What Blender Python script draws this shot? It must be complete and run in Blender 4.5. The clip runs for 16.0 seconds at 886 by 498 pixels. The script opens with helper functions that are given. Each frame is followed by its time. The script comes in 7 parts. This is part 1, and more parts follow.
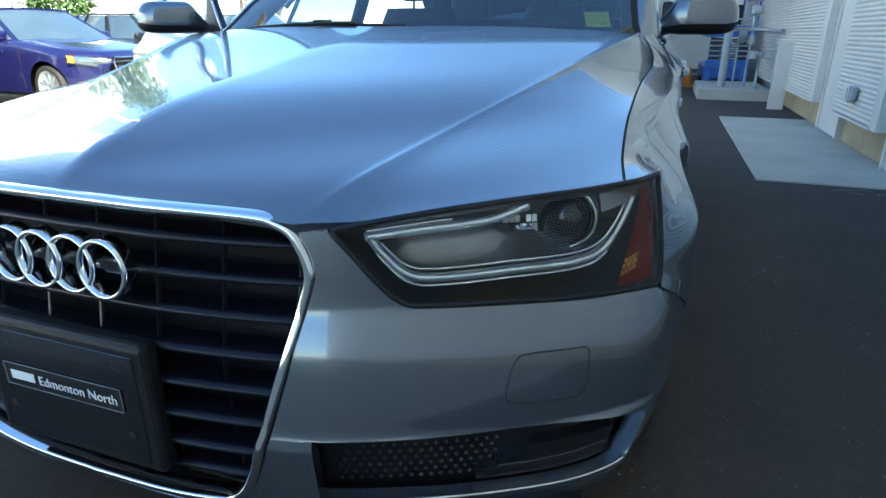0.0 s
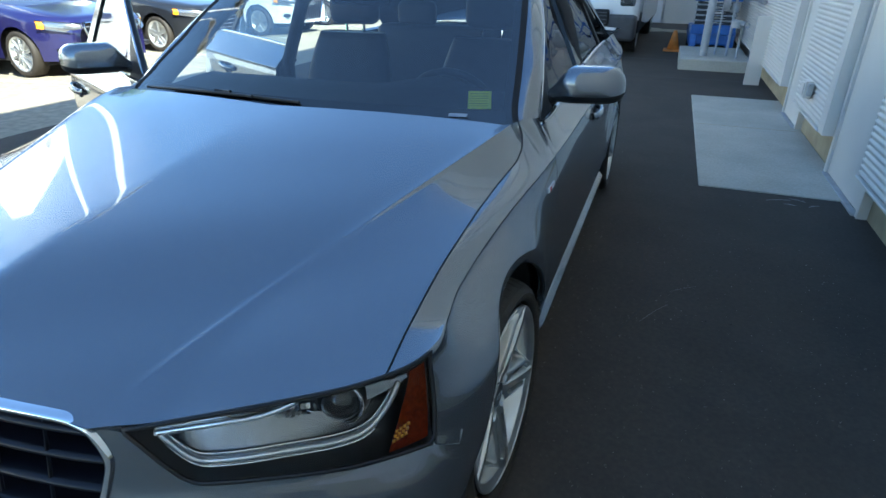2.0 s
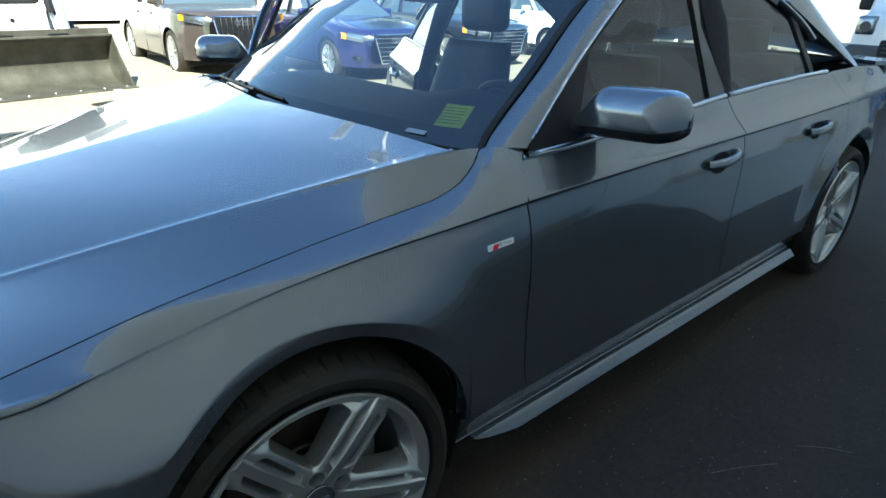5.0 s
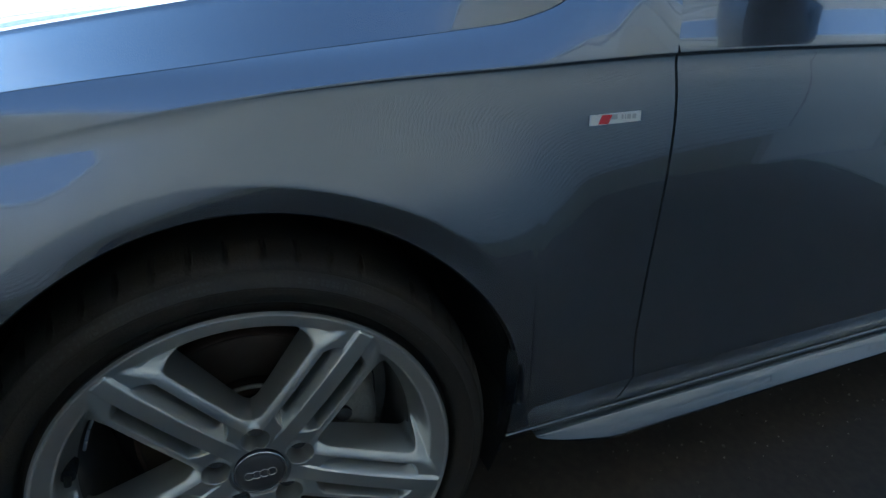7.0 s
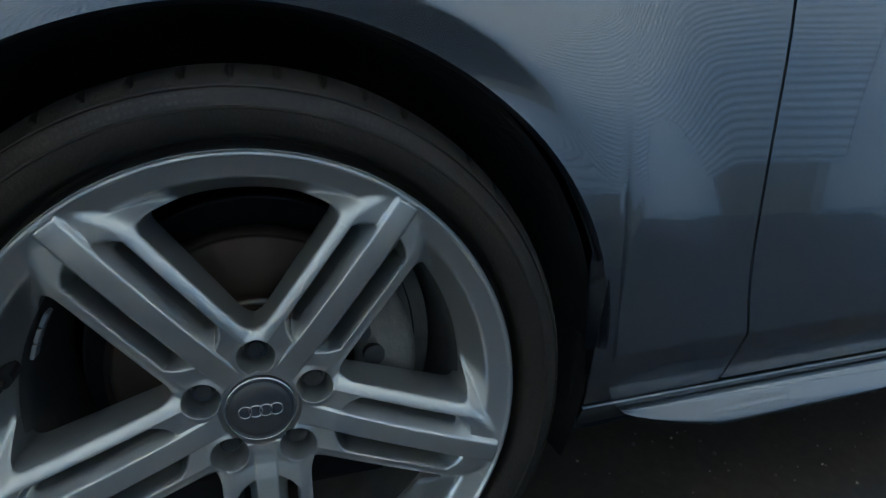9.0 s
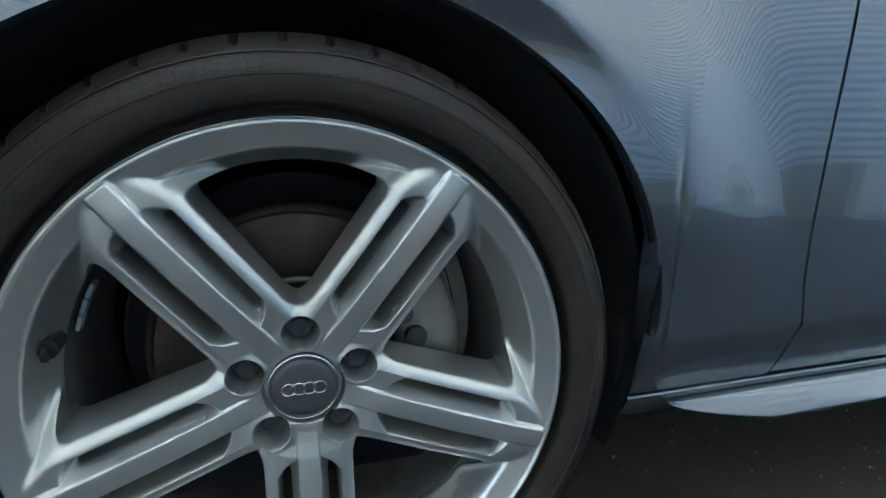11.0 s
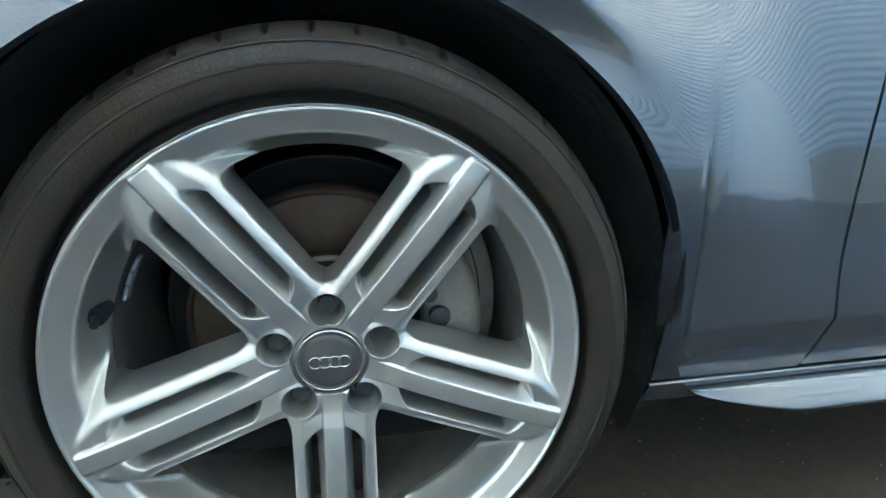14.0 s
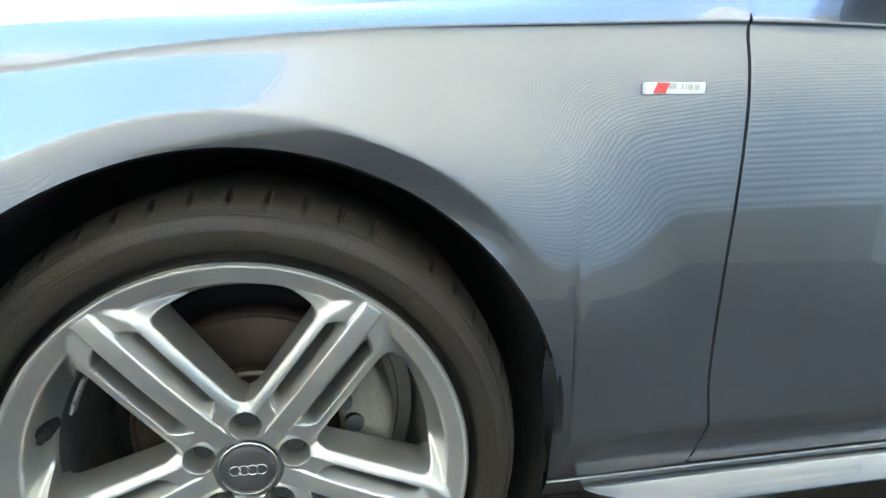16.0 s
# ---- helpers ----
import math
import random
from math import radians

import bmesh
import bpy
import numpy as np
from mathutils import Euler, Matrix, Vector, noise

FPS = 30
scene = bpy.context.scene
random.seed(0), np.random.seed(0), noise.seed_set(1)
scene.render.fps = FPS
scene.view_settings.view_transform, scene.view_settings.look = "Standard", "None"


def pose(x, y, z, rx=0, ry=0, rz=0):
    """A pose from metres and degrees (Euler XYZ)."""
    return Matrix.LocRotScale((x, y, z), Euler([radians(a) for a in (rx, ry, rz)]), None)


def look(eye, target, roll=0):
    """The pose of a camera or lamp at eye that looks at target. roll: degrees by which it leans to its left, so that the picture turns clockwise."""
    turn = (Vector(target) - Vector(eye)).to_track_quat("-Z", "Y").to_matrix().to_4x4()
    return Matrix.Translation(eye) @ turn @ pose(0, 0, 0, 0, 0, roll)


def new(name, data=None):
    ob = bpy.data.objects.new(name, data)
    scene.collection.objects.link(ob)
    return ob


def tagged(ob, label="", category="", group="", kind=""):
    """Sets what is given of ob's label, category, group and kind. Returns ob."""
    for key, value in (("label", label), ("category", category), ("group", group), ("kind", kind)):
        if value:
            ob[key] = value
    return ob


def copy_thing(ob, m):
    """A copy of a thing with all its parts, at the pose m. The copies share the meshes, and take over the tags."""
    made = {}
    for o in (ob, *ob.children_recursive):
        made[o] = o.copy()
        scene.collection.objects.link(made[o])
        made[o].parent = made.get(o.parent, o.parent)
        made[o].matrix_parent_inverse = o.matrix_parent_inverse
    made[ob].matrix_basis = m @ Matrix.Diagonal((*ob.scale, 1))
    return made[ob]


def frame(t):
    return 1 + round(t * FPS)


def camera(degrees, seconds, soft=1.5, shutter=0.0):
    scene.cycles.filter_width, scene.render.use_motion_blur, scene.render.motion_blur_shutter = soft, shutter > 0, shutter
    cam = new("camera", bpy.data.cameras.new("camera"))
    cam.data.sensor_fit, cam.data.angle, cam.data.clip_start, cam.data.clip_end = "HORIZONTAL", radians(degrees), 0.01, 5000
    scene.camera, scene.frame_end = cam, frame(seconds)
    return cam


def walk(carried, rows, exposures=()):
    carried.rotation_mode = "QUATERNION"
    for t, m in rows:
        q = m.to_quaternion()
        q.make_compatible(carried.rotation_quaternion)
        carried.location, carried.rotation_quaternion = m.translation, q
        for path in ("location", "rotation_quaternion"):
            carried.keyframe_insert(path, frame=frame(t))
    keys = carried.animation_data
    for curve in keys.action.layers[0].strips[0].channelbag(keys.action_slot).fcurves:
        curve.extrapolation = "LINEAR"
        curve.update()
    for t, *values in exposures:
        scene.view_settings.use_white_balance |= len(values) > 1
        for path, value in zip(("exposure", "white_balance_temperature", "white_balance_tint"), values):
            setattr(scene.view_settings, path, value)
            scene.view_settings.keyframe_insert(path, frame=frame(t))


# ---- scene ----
cam = camera(74.2, 16.0)
PATH = [
    (0, (0.847, -1.412, 0.963), (0.207, 0.352, 0.27), 0.1),
    (0.5, (0.905, -1.393, 1.168), (0.287, 0.347, 0.401), 1.5),
    (1, (0.992, -1.383, 1.3), (0.376, 0.343, 0.5), 1.2),
    (1.5, (1.071, -1.37, 1.373), (0.474, 0.343, 0.531), 1.0),
    (2, (1.174, -1.261, 1.388), (0.561, 0.433, 0.519), 0.6),
    (2.5, (1.277, -1.124, 1.382), (0.613, 0.551, 0.515), -0.2),
    (3, (1.423, -0.987, 1.392), (0.657, 0.645, 0.526), -0.8),
    (3.2, (1.489, -0.948, 1.391), (0.678, 0.668, 0.536), -1.4),
    (5.3, (1.721, -0.312, 1.263), (0.241, 0.755, 0.444), 0.6),
    (5.5, (1.709, -0.267, 1.25), (0.176, 0.708, 0.413), 0.0),
    (6, (1.655, -0.176, 1.181), (0.046, 0.655, 0.332), 1.6),
    (6.5, (1.559, -0.071, 1.095), (-0.061, 0.671, 0.186), 1.9),
    (7, (1.498, -0.024, 0.938), (-0.146, 0.715, 0.071), 2.6),
    (7.5, (1.475, -0.021, 0.801), (-0.224, 0.72, 0.048), 2.7),
    (8, (1.451, -0.008, 0.717), (-0.297, 0.708, 0.06), 2.3),
    (10.5, (1.41, -0.026, 0.623), (-0.406, 0.601, 0.067), 2.1),
    (11, (1.405, -0.035, 0.617), (-0.415, 0.567, 0.048), 2.1),
    (11.5, (1.401, -0.041, 0.612), (-0.427, 0.528, 0.035), 2.1),
    (12, (1.398, -0.041, 0.612), (-0.436, 0.489, 0.016), 2.1),
    (12.5, (1.396, -0.04, 0.612), (-0.444, 0.459, 0.007), 2.1),
    (13, (1.399, -0.035, 0.616), (-0.44, 0.441, -0.009), 2.1),
    (13.5, (1.409, -0.027, 0.62), (-0.429, 0.432, -0.02), 2.1),
    (14, (1.424, -0.016, 0.629), (-0.414, 0.431, -0.021), 2.1),
    (14.5, (1.443, -0.003, 0.646), (-0.404, 0.433, 0.013), 2.0),
    (15, (1.46, 0.021, 0.686), (-0.391, 0.433, 0.051), 2.2),
    (15.5, (1.486, 0.044, 0.72), (-0.382, 0.466, 0.144), 2.3),
    (16, (1.509, 0.07, 0.763), (-0.364, 0.526, 0.231), 2.7),
]
EXPOSURES = [(0, 2.22, 5953, -2), (3, 2.12, 6000, -1), (5.5, 2.07, 6237, -5), (7, 1.97, 6050, 0), (8.0, 2.10, 5950, 2), (10.5, 3.31, 6250, 0), (12.5, 3.77, 6450, 0), (14.5, 4.39, 6850, -2), (16, 4.53, 7750, 3)]
walk(cam, [(t, look(eye, target, roll)) for t, eye, target, roll in PATH], EXPOSURES)

# ---------- sky, sun ----------
SUN_TO = Vector((0.62, -0.40, 0.67)).normalized()
world = bpy.data.worlds.new("sky_world")
scene.world = world
world.use_nodes = True
wn = world.node_tree
sky = wn.nodes.new("ShaderNodeTexSky")
sky.sky_type = "NISHITA"
sky.sun_disc = False
sky.sun_elevation = math.asin(SUN_TO.z)
sky.sun_rotation = math.atan2(SUN_TO.x, SUN_TO.y)
sky.air_density, sky.dust_density, sky.ozone_density = 0.85, 0.1, 3.2
wn.links.new(sky.outputs[0], wn.nodes["Background"].inputs[0])
wn.nodes["Background"].inputs[1].default_value = 0.11
sun = new("sun", bpy.data.lights.new("sun", "SUN"))
sun.data.energy, sun.data.angle, sun.data.color = 5.0, radians(0.55), (1.0, 0.95, 0.87)
sun.matrix_world = look((0, 0, 30), Vector((0, 0, 30)) - SUN_TO)


# ---------- materials ----------
def material(name, colour, rough=0.5, metal=0.0, coat=0.0, vary=0.0, scale=8.0, bump=0.0, bump_scale=60.0,
             second=None, spec=0.5, coat_rough=0.03, emit=0.0, fine=0.0, rough_vary=0.0):
    """Principled surface with two scales of variation in colour, and fine relief."""
    m = bpy.data.materials.new(name)
    m.use_nodes = True
    nt = m.node_tree
    b = nt.nodes["Principled BSDF"]
    b.inputs["Base Color"].default_value = (*colour, 1)
    b.inputs["Roughness"].default_value = rough
    b.inputs["Metallic"].default_value = metal
    b.inputs["Specular IOR Level"].default_value = spec
    b.inputs["Coat Weight"].default_value = coat
    b.inputs["Coat Roughness"].default_value = coat_rough
    if emit:
        b.inputs["Emission Color"].default_value = (*colour, 1)
        b.inputs["Emission Strength"].default_value = emit
    co = nt.nodes.new("ShaderNodeTexCoord")
    if vary or rough_vary:
        n1 = nt.nodes.new("ShaderNodeTexNoise")
        n1.inputs["Scale"].default_value, n1.inputs["Detail"].default_value = scale, 8
        nt.links.new(co.outputs["Object"], n1.inputs["Vector"])
        ramp = nt.nodes.new("ShaderNodeMapRange")
        ramp.inputs["From Min"].default_value, ramp.inputs["From Max"].default_value = 0.32, 0.68
        nt.links.new(n1.outputs["Fac"], ramp.inputs["Value"])
        if vary:
            mix = nt.nodes.new("ShaderNodeMix")
            mix.data_type = "RGBA"
            a = second or tuple(c * (1 - vary) for c in colour)
            mix.inputs["A"].default_value = (*a, 1)
            mix.inputs["B"].default_value = (*colour, 1)
            nt.links.new(ramp.outputs[0], mix.inputs["Factor"])
            out = mix.outputs["Result"]
            if fine:
                n3 = nt.nodes.new("ShaderNodeTexNoise")
                n3.inputs["Scale"].default_value, n3.inputs["Detail"].default_value = scale * 22, 4
                nt.links.new(co.outputs["Object"], n3.inputs["Vector"])
                r3 = nt.nodes.new("ShaderNodeMapRange")
                r3.inputs["From Min"].default_value, r3.inputs["From Max"].default_value = 0.35, 0.7
                r3.inputs["To Min"].default_value, r3.inputs["To Max"].default_value = 1 - fine, 1 + fine
                nt.links.new(n3.outputs["Fac"], r3.inputs["Value"])
                mul = nt.nodes.new("ShaderNodeVectorMath")
                mul.operation = "SCALE"
                nt.links.new(out, mul.inputs[0])
                nt.links.new(r3.outputs[0], mul.inputs["Scale"])
                out = mul.outputs[0]
            nt.links.new(out, b.inputs["Base Color"])
        if rough_vary:
            rr = nt.nodes.new("ShaderNodeMapRange")
            rr.inputs["To Min"].default_value, rr.inputs["To Max"].default_value = rough - rough_vary, rough + rough_vary
            nt.links.new(ramp.outputs[0], rr.inputs["Value"])
            nt.links.new(rr.outputs[0], b.inputs["Roughness"])
    if bump:
        n2 = nt.nodes.new("ShaderNodeTexNoise")
        n2.inputs["Scale"].default_value, n2.inputs["Detail"].default_value = bump_scale, 6
        nt.links.new(co.outputs["Object"], n2.inputs["Vector"])
        bp = nt.nodes.new("ShaderNodeBump")
        bp.inputs["Strength"].default_value, bp.inputs["Distance"].default_value = min(1.0, bump), 0.01
        nt.links.new(n2.outputs["Fac"], bp.inputs["Height"])
        nt.links.new(bp.outputs[0], b.inputs["Normal"])
    return m


def glass_material(name, tint, rough=0.0, ior=1.5):
    """Thin pane: mostly clear, tinted, with mirror gloss that grows at grazing angles."""
    m = bpy.data.materials.new(name)
    m.use_nodes = True
    nt = m.node_tree
    nt.nodes.remove(nt.nodes["Principled BSDF"])
    tr, gl, mx, fr = (nt.nodes.new(n) for n in ("ShaderNodeBsdfTransparent", "ShaderNodeBsdfGlossy", "ShaderNodeMixShader", "ShaderNodeFresnel"))
    tr.inputs[0].default_value = (*tint, 1)
    gl.inputs["Roughness"].default_value = rough
    fr.inputs[0].default_value = ior
    nt.links.new(fr.outputs[0], mx.inputs[0])
    nt.links.new(tr.outputs[0], mx.inputs[1])
    nt.links.new(gl.outputs[0], mx.inputs[2])
    nt.links.new(mx.outputs[0], nt.nodes["Material Output"].inputs[0])
    return m


M = {}
M["paint"] = material("grey_metallic_paint", (0.160, 0.180, 0.205), rough=0.25, metal=0.74, coat=1.0, vary=0.08, scale=900, coat_rough=0.03)
M["paint"].node_tree.nodes["Principled BSDF"].inputs["Coat IOR"].default_value = 1.70
M["car_glass"] = material("dark_reflective_car_glass", (0.07, 0.10, 0.12), rough=0.04, spec=0.8, coat=0.6, vary=0.3, scale=1.5)
M["black_gloss"] = material("gloss_black_plastic", (0.012, 0.012, 0.014), rough=0.12, coat=0.5)
M["black_plastic"] = material("black_plastic", (0.013, 0.013, 0.014), rough=0.45, spec=0.3, vary=0.3, scale=40, bump=0.15, bump_scale=400)
M["slat"] = material("black_slat_plastic", (0.006, 0.006, 0.010), rough=0.30, spec=0.3, vary=0.2, scale=40)
# Near-black for seams and for hollows whose shade is drawn as a dark part.
M["gap"] = material("matte_near_black", (0.008, 0.008, 0.009), rough=0.9)
M["liner"] = material("wheel_arch_felt", (0.012, 0.012, 0.012), rough=0.95, vary=0.4, scale=30, bump=0.3)
M["chrome"] = material("polished_chrome", (0.82, 0.83, 0.85), rough=0.07, metal=1.0, vary=0.06, scale=60)
M["satin"] = material("satin_aluminium_trim", (0.72, 0.73, 0.75), rough=0.22, metal=1.0, vary=0.08, scale=50)
M["alloy"] = material("silver_painted_alloy", (0.58, 0.59, 0.58), rough=0.33, metal=0.85, coat=0.35, coat_rough=0.12, vary=0.04, scale=14, bump=0.01, bump_scale=700)
M["alloy_deep"] = material("dark_alloy_barrel", (0.20, 0.19, 0.18), rough=0.5, metal=0.6, vary=0.4, scale=18)
M["rubber"] = material("tyre_rubber", (0.0185, 0.0160, 0.0130), rough=0.70, vary=0.4, second=(0.020, 0.014, 0.0075), scale=14, bump=0.12, bump_scale=350, fine=0.2)
M["rubber_lettering"] = material("raised_tyre_rubber", (0.023, 0.0205, 0.017), rough=0.55, vary=0.3, scale=40)
# Disc colour also holds the shade deep behind the spokes.
M["disc"] = material("shade_dark_worn_disc", (0.07, 0.055, 0.042), rough=0.5, metal=0.5, vary=0.5, scale=14, second=(0.045, 0.026, 0.016))
M["rust"] = material("rusted_iron_hat", (0.06, 0.034, 0.022), rough=0.8, metal=0.3, vary=0.5, scale=30)
M["caliper"] = material("dusty_cast_caliper", (0.30, 0.285, 0.25), rough=0.62, metal=0.4, vary=0.35, scale=24, bump=0.2, bump_scale=120)
M["bolt"] = material("dark_wheel_bolt", (0.10, 0.10, 0.10), rough=0.45, metal=0.7, vary=0.3, scale=60)
M["cap"] = material("grey_centre_cap", (0.10, 0.10, 0.105), rough=0.42, metal=0.45, vary=0.1, scale=80)
M["glass"] = glass_material("windscreen_glass", (0.78, 0.89, 0.92), ior=2.05)
M["glass_side"] = glass_material("tinted_side_glass", (0.50, 0.56, 0.55), ior=1.8)
M["lens"] = glass_material("clear_lamp_lens", (0.93, 0.95, 0.96), ior=1.5)
M["amber"] = material("amber_reflector", (0.30, 0.036, 0.006), rough=0.15, coat=1.0, vary=0.5, scale=120)
M["amber_bulb"] = material("amber_lens_facets", (0.95, 0.40, 0.02), rough=0.1, coat=1.0, vary=0.4, scale=200)
M["lamp_dark"] = material("dark_lamp_bezel", (0.035, 0.036, 0.04), rough=0.3, metal=0.2, vary=0.2, scale=30)
M["lamp_silver"] = material("silvered_lamp_bezel", (0.34, 0.35, 0.36), rough=0.26, metal=0.9, vary=0.12, scale=25)
M["drl"] = material("frosted_light_guide", (0.90, 0.92, 0.94), rough=0.16, metal=0.7, coat=1.0, vary=0.12, scale=150)
M["cabin"] = material("black_cabin_trim", (0.022, 0.023, 0.026), rough=0.75, vary=0.35, scale=40, bump=0.25, bump_scale=300)
M["leather"] = material("black_seat_leather", (0.028, 0.028, 0.032), rough=0.55, vary=0.3, scale=25, bump=0.2, bump_scale=160)
M["sticker"] = material("yellow_green_sticker", (0.95, 0.93, 0.10), rough=0.5, vary=0.12, scale=60)
M["paper"] = material("white_paper", (0.8, 0.8, 0.78), rough=0.7, vary=0.08, scale=40)
M["ink"] = material("dark_print", (0.20, 0.30, 0.05), rough=0.7)
M["badge_plate"] = material("pale_enamel_plate", (0.62, 0.63, 0.64), rough=0.3, vary=0.05, scale=60)
M["badge_grey"] = material("silver_badge_print", (0.36, 0.37, 0.39), rough=0.4)
M["red"] = material("red_enamel", (0.62, 0.02, 0.03), rough=0.25, coat=0.6)
# Ground in two tones: asphalt darkened as in shade, lot paled as in sun.
M["asphalt"] = material("shade_dark_asphalt", (0.055, 0.044, 0.033), rough=0.92, vary=0.24, scale=2.6, bump=0.04, bump_scale=420, fine=0.14)
M["lot"] = material("sunlit_pale_asphalt", (0.30, 0.26, 0.19), rough=0.92, vary=0.18, scale=0.5, bump=0.10, bump_scale=300, fine=0.2)
M["concrete"] = material("broom_finished_concrete", (0.46, 0.44, 0.37), rough=0.88, vary=0.18, scale=2.2, bump=0.3, bump_scale=130, fine=0.08)
M["wall"] = material("white_ribbed_steel", (0.69, 0.645, 0.57), rough=0.42, vary=0.10, scale=1.6, fine=0.03, coat=0.1)
M["wall_flat"] = material("white_flat_steel", (0.66, 0.625, 0.56), rough=0.45, vary=0.08, scale=2.0)
M["tan"] = material("tan_base_render", (0.42, 0.35, 0.22), rough=0.9, vary=0.25, scale=5, bump=0.3, bump_scale=80)
M["steel"] = material("galvanised_pipe", (0.42, 0.43, 0.44), rough=0.5, metal=0.6, vary=0.25, scale=14)
M["grey_paint"] = material("grey_painted_steel", (0.36, 0.38, 0.40), rough=0.5, vary=0.2, scale=9)
M["blue"] = material("blue_lift_paint", (0.03, 0.13, 0.42), rough=0.4, vary=0.3, scale=7, coat=0.3)
M["orange"] = material("orange_cone_plastic", (0.75, 0.26, 0.05), rough=0.55, vary=0.3, scale=12)
M["white_paint"] = material("white_vehicle_paint", (0.78, 0.78, 0.77), rough=0.25, coat=0.8, vary=0.05, scale=6)
M["stucco"] = material("white_stucco", (0.82, 0.81, 0.78), rough=0.9, vary=0.07, scale=0.8, bump=0.2)
M["steel_worn"] = material("worn_bucket_steel", (0.115, 0.108, 0.085), rough=0.55, metal=0.45, vary=0.45, scale=4, bump=0.15, bump_scale=30, fine=0.15)
M["green"] = material("green_panel_paint", (0.22, 0.50, 0.30), rough=0.5, vary=0.15, scale=2)
M["leaf"] = material("hedge_leaf", (0.085, 0.15, 0.03), rough=0.6, vary=0.45, scale=2.5)
M["bark"] = material("tree_bark", (0.12, 0.085, 0.06), rough=0.9, vary=0.35, scale=12, bump=0.5, bump_scale=50)
M["line"] = material("worn_road_paint", (0.62, 0.61, 0.56), rough=0.8, vary=0.5, scale=6, second=(0.18, 0.17, 0.16))
for key, col in (("purple", (0.014, 0.014, 0.085)), ("dark", (0.018, 0.02, 0.024)), ("brown", (0.075, 0.06, 0.052)),
                 ("maroon", (0.05, 0.018, 0.016)), ("navy", (0.02, 0.03, 0.06)), ("silver", (0.5, 0.5, 0.5))):
    M[key] = material(key + "_car_paint", col, rough=0.3, metal=0.3 if key != "silver" else 0.7, coat=1.0, vary=0.12, scale=300, coat_rough=0.03)


# ---------- mesh helpers ----------
def mesh_object(name, verts, faces, mat, parent=None, label="", smooth=True, kind=""):
    me = bpy.data.meshes.new(name)
    me.from_pydata([tuple(map(float, v)) for v in verts], [], [tuple(f) for f in faces])
    me.update()
    if smooth:
        me.shade_smooth()
    me.materials.append(M[mat] if isinstance(mat, str) else mat)
    ob = new(name, me)
    if parent is not None:
        ob.parent = parent
    if label or kind:
        tagged(ob, label, kind=kind)
    return ob


def part(name, bm, mat, parent, label="", smooth=False, kind=""):
    me = bpy.data.meshes.new(name)
    bmesh.ops.recalc_face_normals(bm, faces=bm.faces[:])
    bm.to_mesh(me)
    bm.free()
    if smooth:
        me.shade_smooth()
    me.materials.append(M[mat] if isinstance(mat, str) else mat)
    ob = new(name, me)
    if parent is not None:
        ob.parent = parent
    if label or kind:
        tagged(ob, label, kind=kind)
    return ob


def thing(name, m=None, label="", category="", group="", kind=""):
    ob = new(name)
    if m is not None:
        ob.matrix_world = m
    return tagged(ob, label, category, group, kind)


def box_bm(lo, hi, bevel=0.0, seg=2, bm=None, m=None):
    out = bm or bmesh.new()
    r = bmesh.ops.create_cube(out, size=1.0)
    c = [(a + b) / 2 for a, b in zip(lo, hi)]
    s = [b - a for a, b in zip(lo, hi)]
    for v in r["verts"]:
        v.co = Vector((v.co.x * s[0] + c[0], v.co.y * s[1] + c[1], v.co.z * s[2] + c[2]))
        if m is not None:
            v.co = m @ v.co
    if bevel:
        es = list({e for v in r["verts"] for e in v.link_edges})
        bmesh.ops.bevel(out, geom=es, offset=bevel, segments=seg, profile=0.5, affect="EDGES")
    return out


def cyl_bm(p, q, r1, r2=None, seg=16, bm=None, caps=True):
    out = bm or bmesh.new()
    p, q = Vector(p), Vector(q)
    d = q - p
    m = Matrix.Translation((p + q) / 2) @ d.to_track_quat("Z", "Y").to_matrix().to_4x4()
    bmesh.ops.create_cone(out, cap_ends=caps, segments=seg, radius1=r1, radius2=r1 if r2 is None else r2, depth=d.length, matrix=m)
    return out


def grid_faces(n, m, close_u=False, close_v=False, keep=None):
    fs = []
    for i in range(n if close_u else n - 1):
        for j in range(m if close_v else m - 1):
            if keep is not None and not keep[i][j]:
                continue
            a, b = i * m + j, ((i + 1) % n) * m + j
            c, d = ((i + 1) % n) * m + (j + 1) % m, i * m + (j + 1) % m
            fs.append((a, b, c, d))
    return fs


def spline(xs, ys):
    """A smooth curve through points that never overshoots between them."""
    xs, ys = np.array(xs, float), np.array(ys, float)
    h, dl = np.diff(xs), np.diff(ys) / np.diff(xs)
    d = np.zeros(len(xs))
    for i in range(1, len(xs) - 1):
        if dl[i - 1] * dl[i] > 0:
            w1, w2 = 2 * h[i] + h[i - 1], h[i] + 2 * h[i - 1]
            d[i] = (w1 + w2) / (w1 / dl[i - 1] + w2 / dl[i])
    d[0], d[-1] = dl[0], dl[-1]

    def f(x):
        x = np.clip(x, xs[0], xs[-1])
        i = np.clip(np.searchsorted(xs, x) - 1, 0, len(xs) - 2)
        t = (x - xs[i]) / h[i]
        return ((2 * t**3 - 3 * t**2 + 1) * ys[i] + (t**3 - 2 * t**2 + t) * h[i] * d[i]
                + (-2 * t**3 + 3 * t**2) * ys[i + 1] + (t**3 - t**2) * h[i] * d[i + 1])
    return f


